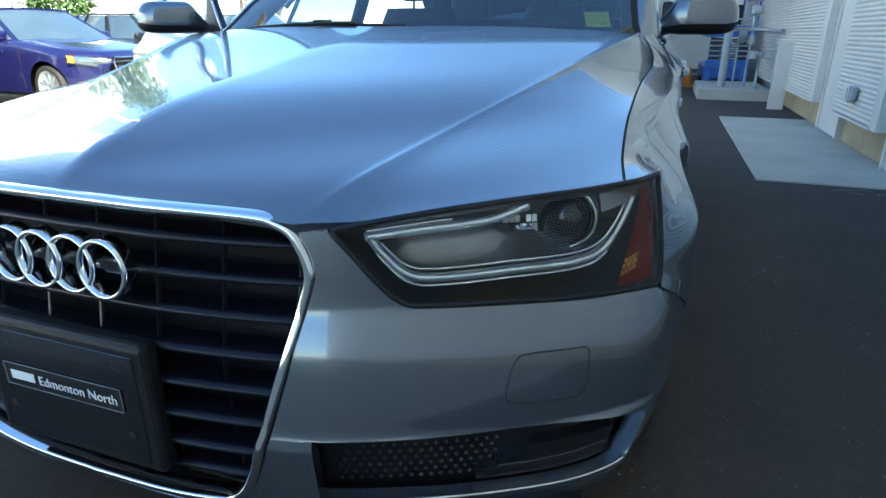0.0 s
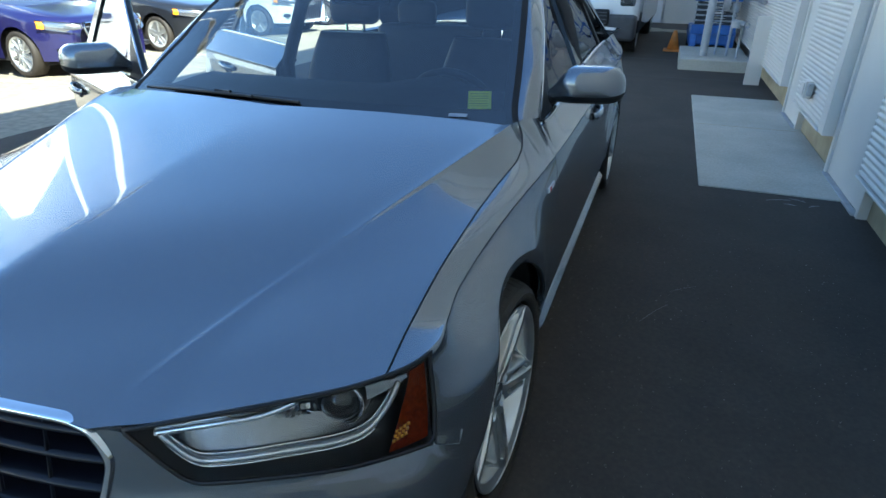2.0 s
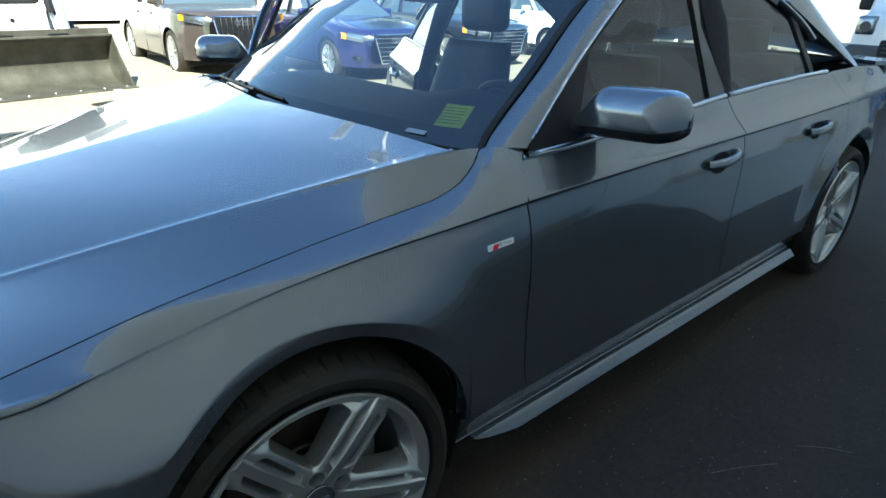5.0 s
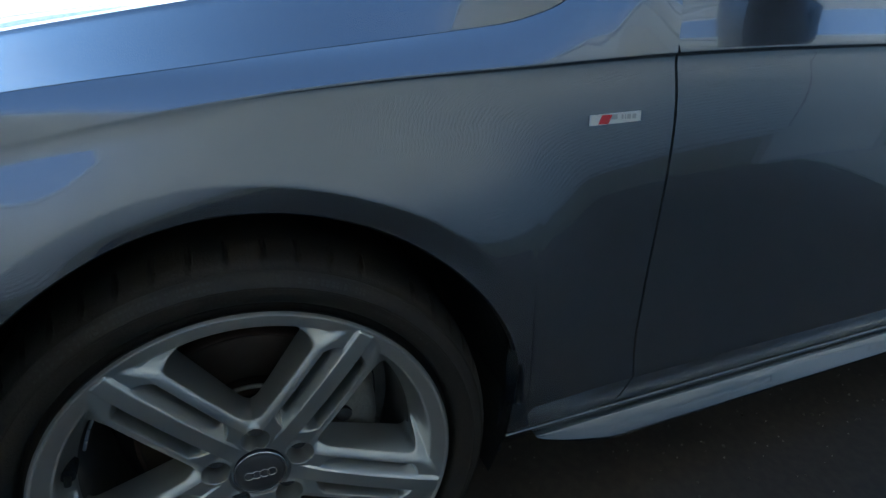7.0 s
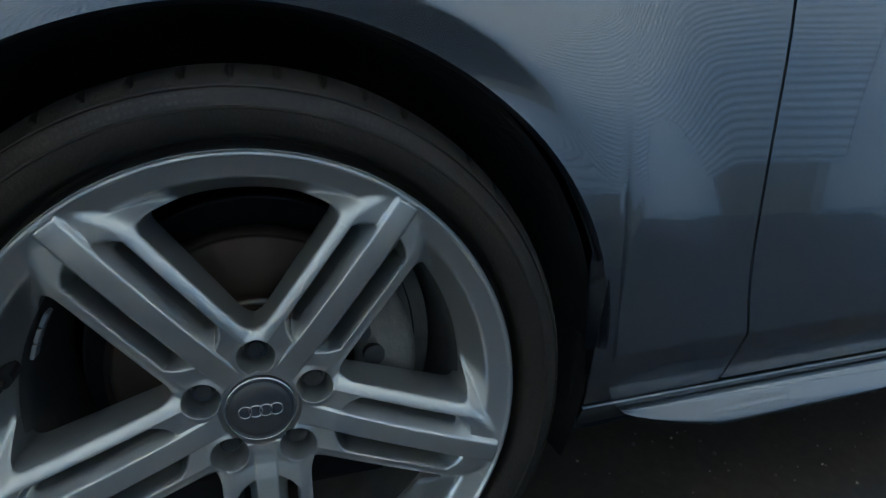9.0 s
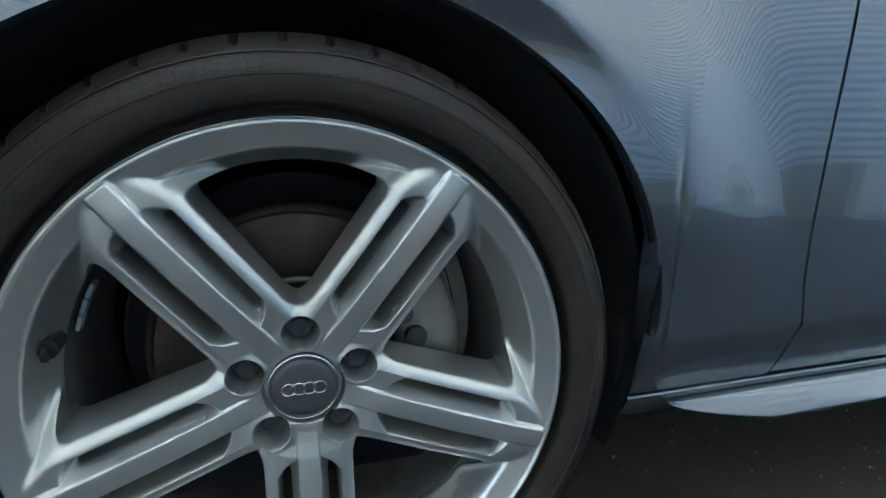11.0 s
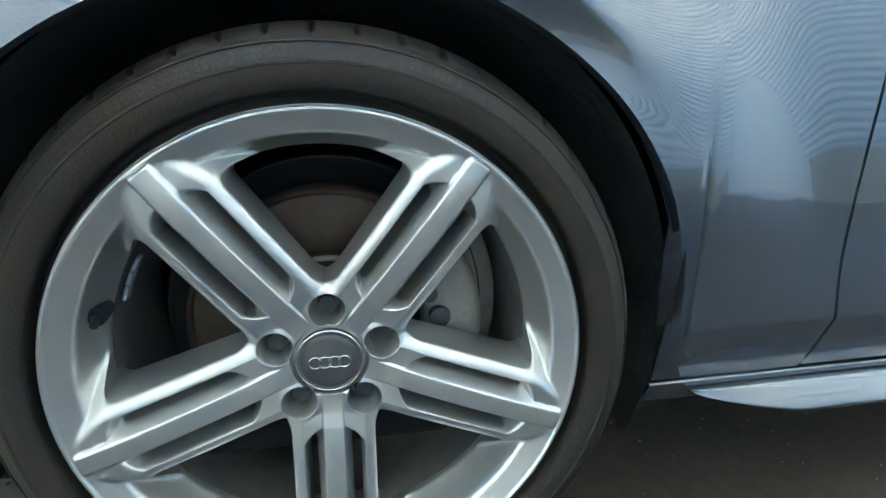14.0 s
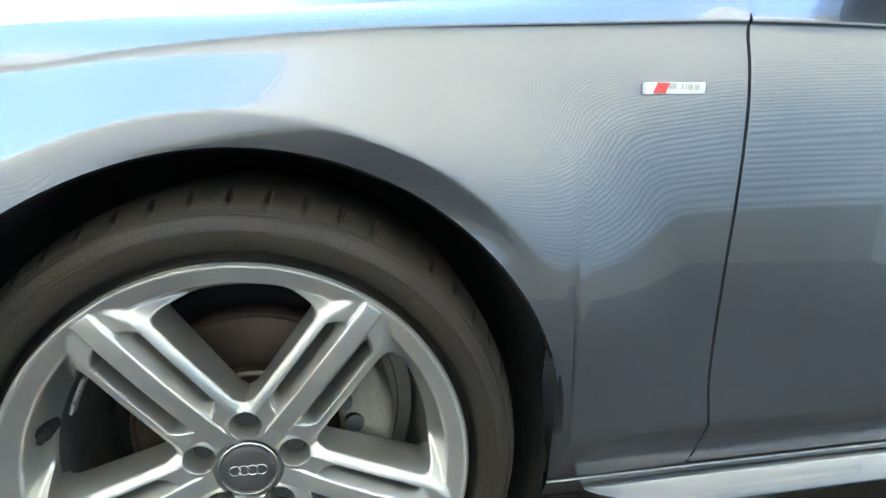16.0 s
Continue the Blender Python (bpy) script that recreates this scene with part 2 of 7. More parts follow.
def curve3(pts, n, closed=False):
    """n points along a smooth (Catmull-Rom) curve through pts."""
    p = np.array(pts, float)
    k = len(p)
    out = []
    span = k if closed else k - 1
    for s in np.linspace(0, span, n, endpoint=not closed):
        i = min(int(s), span - 1)
        t = s - i
        if closed:
            a, b, c, d = (p[(i + o) % k] for o in (-1, 0, 1, 2))
        else:
            b, c = p[i], p[i + 1]
            a = p[i - 1] if i > 0 else 2 * b - c
            d = p[i + 2] if i + 2 < k else 2 * c - b
        out.append(0.5 * (2 * b + (c - a) * t + (2 * a - 5 * b + 4 * c - d) * t**2 + (3 * b - a - 3 * c + d) * t**3))
    return np.array(out)


def tube(name, pts, r, mat, parent, seg=8, closed=False, label="", flat=1.0, up=(0, 0, 1)):
    """A rod of radius r along pts; flat squeezes it along `up`."""
    p = [Vector(q) for q in pts]
    n = len(p)
    vs = []
    for i in range(n):
        a, b = (p[(i - 1) % n], p[(i + 1) % n]) if closed else (p[max(0, i - 1)], p[min(n - 1, i + 1)])
        d = (b - a).normalized()
        u = Vector(up)
        s = d.cross(u)
        s = s.normalized() if s.length > 1e-4 else d.orthogonal().normalized()
        w = s.cross(d)
        for k in range(seg):
            an = 2 * math.pi * k / seg
            vs.append(p[i] + s * (r * math.cos(an)) + w * (r * flat * math.sin(an)))
    fs = grid_faces(n, seg, close_u=closed, close_v=True)
    if not closed:
        fs += [tuple(range(seg))[::-1], tuple((n - 1) * seg + k for k in range(seg))]
    return mesh_object(name, vs, fs, mat, parent, label)


def panel(name, P, mat, parent, label="", lip=0.012, flip=False, mirror=False):
    """A skin over the grid P (n, m, 3), with its edges folded inwards by lip."""
    P = np.array(P, float)
    if mirror:
        P = P * np.array([-1, 1, 1])
        flip = not flip
    n, m, _ = P.shape
    du = np.gradient(P, axis=0)
    dv = np.gradient(P, axis=1)
    N = np.cross(du, dv)
    N /= np.linalg.norm(N, axis=2, keepdims=True) + 1e-12
    if flip:
        N = -N
    vs = list(P.reshape(-1, 3))
    fs = grid_faces(n, m)
    if flip:
        fs = [f[::-1] for f in fs]
    if lip:
        for idx in ([(i, 0) for i in range(n)], [(n - 1, j) for j in range(m)], [(i, m - 1) for i in range(n)][::-1], [(0, j) for j in range(m)][::-1]):
            base = len(vs)
            for i, j in idx:
                vs.append(P[i, j])
                vs.append(P[i, j] - N[i, j] * lip)
            for k in range(len(idx) - 1):
                f = (base + 2 * k, base + 2 * k + 1, base + 2 * k + 3, base + 2 * k + 2)
                fs.append(f[::-1] if flip else f)
    return mesh_object(name, vs, fs, mat, parent, label)


def lathe(profile, seg, axis="x"):
    """Vertices and faces of a profile of (radius, along) turned about the x axis; angle 0 is up, growing to the rear (+y)."""
    vs = []
    for k in range(seg):
        a = 2 * math.pi * k / seg
        for r, x in profile:
            vs.append((x, r * math.sin(a), r * math.cos(a)))
    return vs, [f[::-1] for f in grid_faces(seg, len(profile), close_u=True)]


# ---------- the grey saloon: its outer surface ----------
# Plan line of the body from nose to tail; s equals y along the flanks.
PLAN = curve3([(0, -0.832), (0.2, -0.826), (0.40, -0.794), (0.55, -0.737), (0.68, -0.668), (0.793, -0.588), (0.866, -0.493),
               (0.903, -0.360), (0.913, -0.2), (0.912, 0.0), (0.909, 0.4), (0.908, 0.9), (0.910, 1.4), (0.912, 2.0), (0.912, 2.6),
               (0.902, 3.0), (0.87, 3.35), (0.80, 3.62), (0.62, 3.76), (0.3, 3.815), (0, 3.825)], 700)
PLAN_S = np.r_[0, np.cumsum(np.hypot(*np.diff(PLAN, axis=0).T))]
PLAN_S = PLAN_S - np.interp(0.0, PLAN[100:500, 1], PLAN_S[100:500])
PLAN_T = np.gradient(PLAN, axis=0)
PLAN_T = PLAN_T / np.linalg.norm(PLAN_T, axis=1, keepdims=True)
shoulder_z = spline([-0.62, -0.47, -0.35, -0.2, -0.1, 0, 0.16, 0.35, 0.58, 0.77, 1.0, 1.5, 2.0, 2.8, 3.6, 4.3],
                    [0.745, 0.750, 0.752, 0.766, 0.785, 0.802, 0.822, 0.837, 0.853, 0.859, 0.862, 0.866, 0.870, 0.878, 0.875, 0.86])
flank_low = spline([0.15, 0.19, 0.225, 0.262, 0.30, 0.330, 0.337, 0.345, 0.45, 0.58, 0.70], [-0.10, -0.060, -0.035, -0.0205, -0.0102, -0.0022, -0.0002, -0.0004, -0.004, -0.003, 0.0])
flank_top = spline([-0.16, -0.10, -0.05, -0.030, -0.020, -0.012, -0.006, -0.003, 0.0, 0.003, 0.008, 0.03, 0.06, 0.10, 0.16],
                   [0.0, 0.0, -0.0035, -0.0065, -0.0085, -0.0098, -0.0098, -0.0085, -0.0065, -0.0085, -0.0125, -0.034, -0.060, -0.087, -0.127])
nose_z = spline([0.15, 0.20, 0.24, 0.30, 0.36, 0.388, 0.400, 0.412, 0.45, 0.50, 0.53, 0.57, 0.60, 0.66, 0.72, 0.76, 0.80],
                [-0.08, -0.028, 0.003, 0.019, 0.031, 0.036, 0.036, 0.030, 0.0285, 0.0238, 0.0185, 0.0060, -0.0040, -0.0110, -0.018, -0.025, -0.042])
crease_in = spline([-0.5, -0.42, -0.32, -0.2, 0.0, 0.2, 0.4, 0.6, 0.9, 4.0], [-0.016, -0.026, -0.058, -0.075, -0.060, -0.040, -0.020, -0.006, 0.0, 0.0])
ARCH = ((0.008, 0.330, 0.367), (2.808, 0.330, 0.367))


def smooth01(x):
    x = np.clip(x, 0, 1)
    return x * x * (3 - 2 * x)


def arch_distance(y, z):
    d = 9.0
    for cy, cz, r in ARCH:
        dz = np.maximum(z - cz, 0.0)
        d = np.minimum(d, np.hypot(y - cy, dz) - r)
    return d


def body(s, z, inset=0.0):
    """The point of the car's left outer skin at plan distance s and height z."""
    x = np.interp(s, PLAN_S, PLAN[:, 0])
    y = np.interp(s, PLAN_S, PLAN[:, 1])
    tx, ty = np.interp(s, PLAN_S, PLAN_T[:, 0]), np.interp(s, PLAN_S, PLAN_T[:, 1])
    zt = shoulder_z(s)
    k = smooth01((z - (zt - 0.17)) / 0.05)
    side = flank_low(np.minimum(z, 0.70)) * (1 - k) + flank_top(z - zt) * k
    side = side + crease_in(s) * np.clip((z - 0.60) / (zt - 0.60), 0, 1.0) ** 1.8
    side = side - 0.16 * np.maximum(0.3375 - z, 0) * smooth01((s - 0.30) / 0.08)
    w = smooth01((s + 0.34) / -0.22)
    o = side * (1 - w) + nose_z(z) * w
    d = arch_distance(y, z)
    fore = smooth01((0.10 - y) / 0.25)
    flare = (0.028 + 0.007 * fore) * smooth01(1 - d / (0.20 + 0.08 * fore)) * smooth01((z - 0.26) / 0.26) * (1 - smooth01((z - zt + 0.13) / 0.13))
    roll = (0.16 * smooth01((z - 0.50) / 0.14) + 0.62 * smooth01((z - 0.57) / 0.12)) * np.maximum(0.034 - d, 0)
    o = o + (flare - roll) * (np.abs(x) > 0.6)
    o = o - inset
    return np.array([x + ty * o, y - tx * o, z + 0 * x])


def patch(s_lo, s_hi, z_lo, z_hi, ns, nz, inset=0.0, even=True):
    """A grid on the body skin between curves s_lo(z), s_hi(z) and z_lo(s), z_hi(s)."""
    P = np.zeros((ns + 1, nz + 1, 3))
    for i in range(ns + 1):
        for j in range(nz + 1):
            t, r = i / ns, j / nz
            z = 0.55
            for _ in range(14):
                s = s_lo(z) * (1 - t) + s_hi(z) * t
                z = z_lo(s) * (1 - r) + z_hi(s) * r
            P[i, j] = body(s, z, inset)
    return P


BELOW = (0.060, 0.042, 0.030, 0.021, 0.015, 0.0105, 0.0075, 0.005, 0.0025, 0.0)
ABOVE = (0.002, 0.005, 0.009, 0.015, 0.023, 0.034)


def flank(s_lo, s_hi, z_lo, z_hi, ns, nz, n_up=6):
    """A grid on the flank with close rows along the shoulder crease; z_hi None stops at the crease."""
    nj = nz + len(BELOW) + (len(ABOVE) + n_up if z_hi else 0)
    P = np.zeros((ns + 1, nj, 3))
    for i in range(ns + 1):
        t = i / ns
        for j in range(nj):
            z = 0.6
            for _ in range(14):
                s = s_lo(z) * (1 - t) + s_hi(z) * t
                zt, zl = float(shoulder_z(s)), z_lo(s)
                k = min(1.0, (zt - zl) / 0.075)
                if j < nz and zl < 0.325 and nz > 14:
                    low = (zl, zl + 0.35 * (0.327 - zl), zl + 0.7 * (0.327 - zl), 0.327, 0.332, 0.3355, 0.3390, 0.3435, 0.352)
                    close = low[j] if j < 9 else 0.352 + (zt - 0.060 * k - 0.352) * (j - 8) / (nz - 8)
                    q = float(smooth01((s - 0.34) / 0.04))
                    z = close * q + (zl + (zt - 0.060 * k - zl) * j / nz) * (1 - q)
                elif j < nz:
                    z = zl + (zt - 0.060 * k - zl) * j / nz
                elif j < nz + len(BELOW):
                    z = zt - BELOW[j - nz] * k
                else:
                    m = j - nz - len(BELOW)
                    zh = z_hi(s)
                    z = zt + (ABOVE[m] if m < len(ABOVE) else ABOVE[-1] + (zh - zt - ABOVE[-1]) * (m - len(ABOVE) + 1) / n_up)
            P[i, j] = body(s, z)
    return P


def const(v):
    return lambda q: v


def arch_edge(which, extra=0.0):
    """The lower edge of the flank over a wheel: the arch's curve, or the sill beside it."""
    cy, cz, r = ARCH[which]

    def f(s):
        d = abs(s - cy)
        rr = r + extra
        return cz + math.sqrt(max(rr * rr - d * d, 0.0)) if d < rr else 0.249
    return f


GAP = 0.0022
gap_x = spline([-0.533, -0.4, -0.2, 0, 0.2, 0.3, 0.36, 0.42, 0.48, 0.525], [0.806, 0.794, 0.790, 0.791, 0.799, 0.807, 0.812, 0.811, 0.797, 0.772])
gap_z = spline([-0.533, -0.4, -0.2, -0.1, 0, 0.1, 0.2, 0.3, 0.36, 0.42, 0.48, 0.525], [0.772, 0.784, 0.808, 0.820, 0.832, 0.845, 0.857, 0.870, 0.879, 0.896, 0.927, 0.957])
seam_front = spline([0.25, 0.335, 0.40, 0.51, 0.65, 0.78, 0.85, 0.89, 0.935], [0.607, 0.599, 0.589, 0.584, 0.580, 0.573, 0.567, 0.575, 0.618])
seam_mid = spline([0.25, 0.50, 0.80, 1.0], [1.640, 1.632, 1.622, 1.612])
belt_z = spline([0.62, 0.8, 1.0, 1.2, 1.4, 1.6, 2.0, 2.4, 2.8], [0.931, 0.936, 0.944, 0.955, 0.966, 0.976, 0.988, 0.994, 0.985])

car = thing("saloon_car", pose(0, 0, 0), "metallic grey four-door saloon parked on asphalt with both passenger doors open", "car")

lamp_top = spline([-1.008, -0.909, -0.832, -0.664, -0.538, -0.45, -0.44], [0.714, 0.730, 0.740, 0.753, 0.757, 0.757, 0.754])

# bonnet
K = curve3([(0.408, -0.785, 0.724), (0.440, -0.66, 0.759), (0.496, -0.42, 0.798), (0.572, -0.2, 0.846), (0.636, 0.0, 0.886),
            (0.704, 0.2, 0.925), (0.746, 0.34, 0.949), (0.768, 0.445, 0.960)], 61)
C = curve3([(0, -0.806, 0.735), (0, -0.775, 0.762), (0, -0.68, 0.804), (0, -0.5, 0.850), (0, -0.2, 0.895), (0, 0.1, 0.943), (0, 0.338, 0.980)], 61)
ys = np.linspace(-0.533, 0.523, 61)
G = np.c_[gap_x(ys) - GAP, ys, gap_z(ys)]
half = []
for i in range(61):
    v = i / 60
    row = []
    bow = 0.030 * (1 - v) + 0.045 * v
    for u in np.r_[np.linspace(0, 0.92, 24), 0.945, 0.965, 0.98, 0.992, 1.0]:
        e = 0.5 * u ** 2 + 0.5 * u ** 3
        p = C[i] * (1 - u) + K[i] * u
        row.append(np.array([p[0], p[1] - bow * 4 * u * (1 - u) * 0.25, C[i][2] * (1 - e) + K[i][2] * e + 0.004 * 4 * u * (1 - u) + 0.0022 * float(np.exp(-((1 - u) / 0.02) ** 2)) * min(1, v * 6)]))
    mid2 = (K[i] + G[i]) / 2 + np.array([0.0, -0.004, 0.004])
    for u in np.r_[0.012, 0.03, 0.055, 0.09, np.linspace(0.16, 1, 12)]:
        row.append(np.array([0, 0, 0.0022 * float(np.exp(-(u / 0.035) ** 2)) * min(1, v * 6)]) + (1 - u) ** 2 * K[i] + 2 * u * (1 - u) * mid2 + u * u * G[i])
    half.append(row)
half = np.array(half)
# the outer part of the front edge lies along the head lamp
us = np.r_[0.012, 0.03, 0.055, 0.09, np.linspace(0.16, 1, 12)]
for k, u in enumerate(us):
    s = -1.010 + (-0.568 + 1.010) * u
    want = body(s, float(lamp_top(s)) + 0.003, 0.002)
    shift = (want - half[0, 29 + k]) * float(smooth01(u / 0.12))
    for i in range(22):
        half[i, 29 + k] += shift * float(smooth01(1 - i / 22))
NOSE = half[0, -1].copy()
full = np.concatenate([half[:, :0:-1] * np.array([-1, 1, 1]), half], axis=1)
bonnet = panel("bonnet", full, "paint", car, "metallic grey bonnet with two raised creases", lip=0.014, flip=True)


lamp_end = spline([0.55, 0.60, 0.757, 0.80], [-0.492, -0.482, -0.460, -0.455])
FOOT = [np.array([0.775, 0.527, 0.957]), np.array([0.810, 0.562, 0.964]), np.array([0.8150, 0.622, 0.946])]


def fender(mirror):
    """Front wing: arch to shoulder crease on the flank, then over to the bonnet's gap."""
    n_s, n_hi = 96, 15
    edge = arch_edge(0)
    Q = flank(lambda z: float(lamp_end(z)) + 0.0045, lambda z: float(seam_front(z)) - GAP, lambda s: edge(s) if s > -0.333 else 0.492 + (-0.333 - s) * 0.60, None, n_s, 22)
    n_lo = Q.shape[1] - 1
    P = np.zeros((n_s + 1, n_lo + n_hi + 1, 3))
    P[:, :n_lo + 1] = Q
    for i in range(n_s + 1):
        t = i / n_s
        top = P[i, n_lo]
        if t < 0.90:
            yg = -0.533 + (0.525 + 0.533) * t / 0.90
            g = np.array([float(gap_x(yg)) + GAP, yg, float(gap_z(yg))])
            g += (NOSE + np.array([2 * GAP, 0.0015, 0]) - np.array([float(gap_x(-0.533)) + GAP, -0.533, float(gap_z(-0.533))])) * float(smooth01(1 - (yg + 0.533) / 0.387))
        else:
            k = (t - 0.90) / 0.10
            g = (1 - k) ** 2 * FOOT[0] + 2 * k * (1 - k) * FOOT[1] + k * k * FOOT[2]
        mid = np.array([top[0] * 0.55 + g[0] * 0.45 , (top[1] + g[1]) / 2, (top[2] + g[2]) / 2 + 0.005])
        for j in range(1, n_hi + 1):
            u = (0.012, 0.03, 0.06, 0.10, 0.15)[j - 1] if j <= 5 else 0.15 + 0.85 * (j - 5) / (n_hi - 5)
            P[i, n_lo + j] = (1 - u) ** 2 * top + 2 * u * (1 - u) * mid + u * u * g
    # its tip lies along the head lamp
    for j in range(1, n_hi + 1):
        s = -0.4555 + (-0.563 + 0.4555) * j / n_hi
        want = body(s, float(lamp_top(min(s, -0.461))) + 0.003, 0.002)
        shift = want - P[0, n_lo + j]
        for i in range(14):
            P[i, n_lo + j] += shift * float(smooth01(1 - i / 14)) * (1 if j < n_hi else 0)
    wing = panel("front_wing", P, "paint", car, "", mirror=mirror, lip=0.02)
    f = np.array([-1 if mirror else 1, 1, 1])
    # Dark rods laid just under the skin stand for the shade in the gaps.
    tube("bonnet_gap", [(P[i, -1] - np.array([GAP, 0, 0.0030])) * f for i in range(int(n_s * 0.90))], 0.0030, "gap", wing, seg=6, label="dark rod for the shaded gap beside the bonnet")
    tube("door_gap", [body(float(seam_front(z)), z, 0.0034) * f for z in np.linspace(0.266, 0.925, 60)], 0.0030, "gap", wing, seg=6, label="dark rod for the shaded gap before the door")
    return wing


for mir in (False, True):
    fender(mir)

# front door skin, rear door skin, rear quarter
sill_z = 0.249


def moved(ob, m):
    if m is not None:
        for v in ob.data.vertices:
            v.co = m @ v.co
    return ob


def door(kind, mirror, m):
    """A door: outer skin, inner trim, glass, frame, handle and bright strips."""
    sgn = -1.0 if mirror else 1.0
    if kind == "front_door":
        lo, hi = lambda z: float(seam_front(z)) + GAP, lambda z: float(seam_mid(z)) - GAP
        P = flank(lo, hi, const(sill_z + 0.003), lambda s: float(belt_z(s)), 60, 30)
        y0, y1 = 0.66, 1.515
        handle = (1.375, 1.565)
    else:
        lo = lambda z: float(seam_mid(z)) + GAP
        hi = spline([0.2, 0.35, 0.5, 0.6, 0.7, 0.85, 1.0], [2.385, 2.39, 2.42, 2.50, 2.58, 2.60, 2.55])
        P = flank(lo, lambda z: float(hi(z)), const(sill_z + 0.003), lambda s: float(belt_z(s)), 44, 30)
        y0, y1 = 1.60, 2.36
        handle = (2.17, 2.36)
    skin = moved(panel(kind, P, "paint", car, "", mirror=mirror, lip=0.02), m)
    inner = P[2:-2:3, 2:-2:3] - np.array([0.07, 0, 0])
    moved(panel("door_trim", inner, "cabin", skin, "black inner door trim", mirror=mirror, lip=0.05), m)

    def side(y, w):
        """A point of the window plane: w = 0 at the belt, 1 at the roof rail."""
        b = body(y, float(belt_z(y)))
        ry = float(rail_y(y))
        return np.array([b[0] - 0.012 + (float(rail_x(ry)) - b[0] + 0.006) * w, y + (ry - y) * w, b[2] + (float(rail_z(ry)) - b[2]) * w])
    n = 24
    GP = np.array([[side(y0 + (y1 - y0) * i / n, j / 10) for j in range(11)] for i in range(n + 1)])
    ob = moved(panel("window_glass", GP - np.array([0.006, 0, 0]), "glass_side", skin, "", mirror=mirror, lip=0), m)
    ob.visible_shadow = False
    flipv = np.array([sgn, 1, 1])
    belt = [body(y, float(belt_z(y)) + 0.004, -0.001) * flipv for y in np.linspace(0.622 if kind == "front_door" else 1.62, 1.60 if kind == "front_door" else 2.50, 26)]
    moved(tube("belt_strip", belt, 0.0095, "satin", skin, seg=8, flat=1.0, label="bright satin strip below the glass"), m)
    up = [side(y, 1.0) * flipv for y in np.linspace(y0 - 0.03 if kind == "front_door" else y0, y1 if kind == "front_door" else y1 + 0.12, 24)]
    moved(tube("window_frame", up, 0.015, "black_plastic", skin, seg=8), m)
    moved(tube("frame_strip", [Vector(p) + Vector((0.012 * sgn, 0, 0.008)) for p in up], 0.0055, "satin", skin, seg=6), m)
    # pillar cover
    yy = (1.515, 1.605) if kind == "front_door" else (1.605, 1.62)
    PP = np.array([[side(y, j / 8) + np.array([0.004, 0, 0]) for j in range(9)] for y in np.linspace(*yy, 4)])
    moved(panel("pillar_cover", PP, "black_gloss", skin, "", mirror=mirror, lip=0.02), m)
    if kind == "front_door":
        TP = np.array([[side(y, j / 6) + np.array([0.003, 0, 0]) for j in range(7)] for y in np.linspace(0.635, 0.81, 8)])
        moved(panel("mirror_sail", TP, "black_plastic", skin, "", mirror=mirror, lip=0.01), m)
    else:
        TP = np.array([[side(y, j / 6) + np.array([0.003, 0, 0]) for j in range(7)] for y in np.linspace(2.36, 2.40, 4)])
        moved(panel("glass_divider", TP, "black_plastic", skin, "", mirror=mirror, lip=0.01), m)
    # handle: flat dark patch painted as the recess's shade, with a bar across it
    zc = 0.805
    cup = []
    for a in np.linspace(0, 2 * math.pi, 25)[:-1]:
        cup.append((handle[0] + 0.085 + 0.062 * math.cos(a), zc - 0.008 + 0.034 * math.sin(a)))
    vs, fs = [], []
    for ring, k in enumerate((1.0, 0.92, 0.6, 0.0)):
        for (yy_, zz_) in cup:
            y_, z_ = handle[0] + 0.085 + (yy_ - handle[0] - 0.085) * k, zc - 0.008 + (zz_ - zc + 0.008) * k
            p = body(y_, z_)
            vs.append(((p[0] + (0.0015 if ring < 2 else 0.002)) * sgn, p[1], p[2]))
    fs = grid_faces(4, 24, close_v=True)
    moved(mesh_object("handle_recess", vs, fs, "gap", skin, "flat dark patch for the shade of a recess"), m)
    bar = []
    for t in np.linspace(0, 1, 15):
        y = handle[0] + (handle[1] - handle[0]) * t
        p = body(y, zc - 0.004 + 0.012 * t)
        bar.append(((p[0] + 0.004 + 0.024 * math.sin(math.pi * min(1, max(0, t * 1.02))) ** 0.45) * sgn, p[1], p[2]))
    moved(tube("handle_bar", bar, 0.0125, "paint", skin, seg=12, flat=1.25), m)
    return skin


rail_y = spline([0.62, 0.66, 0.8, 1.0, 1.3, 1.52, 1.9, 2.2, 2.36, 2.5], [0.63, 0.71, 0.93, 1.12, 1.38, 1.58, 1.92, 2.17, 2.33, 2.52])
rail_z = spline([0.62, 0.70, 0.826, 1.0, 1.2, 1.4, 1.7, 2.0, 2.2, 2.4, 2.6], [0.935, 1.0, 1.098, 1.205, 1.295, 1.345, 1.362, 1.335, 1.285, 1.19, 1.02])
rail_x = spline([0.62, 0.70, 0.826, 1.0, 1.2, 1.4, 1.7, 2.0, 2.2, 2.4, 2.6], [0.815, 0.800, 0.771, 0.728, 0.67, 0.635, 0.62, 0.632, 0.65, 0.70, 0.78])

hinge_f = Matrix.Translation((-0.862, 0.62, 0)) @ Matrix.Rotation(radians(62), 4, "Z") @ Matrix.Translation((0.862, -0.62, 0))
hinge_r = Matrix.Translation((-0.868, 1.64, 0)) @ Matrix.Rotation(radians(62), 4, "Z") @ Matrix.Translation((0.868, -1.64, 0))
door("front_door", False, None)
door("rear_door", False, None)
door("front_door", True, hinge_f)
door("rear_door", True, hinge_r)

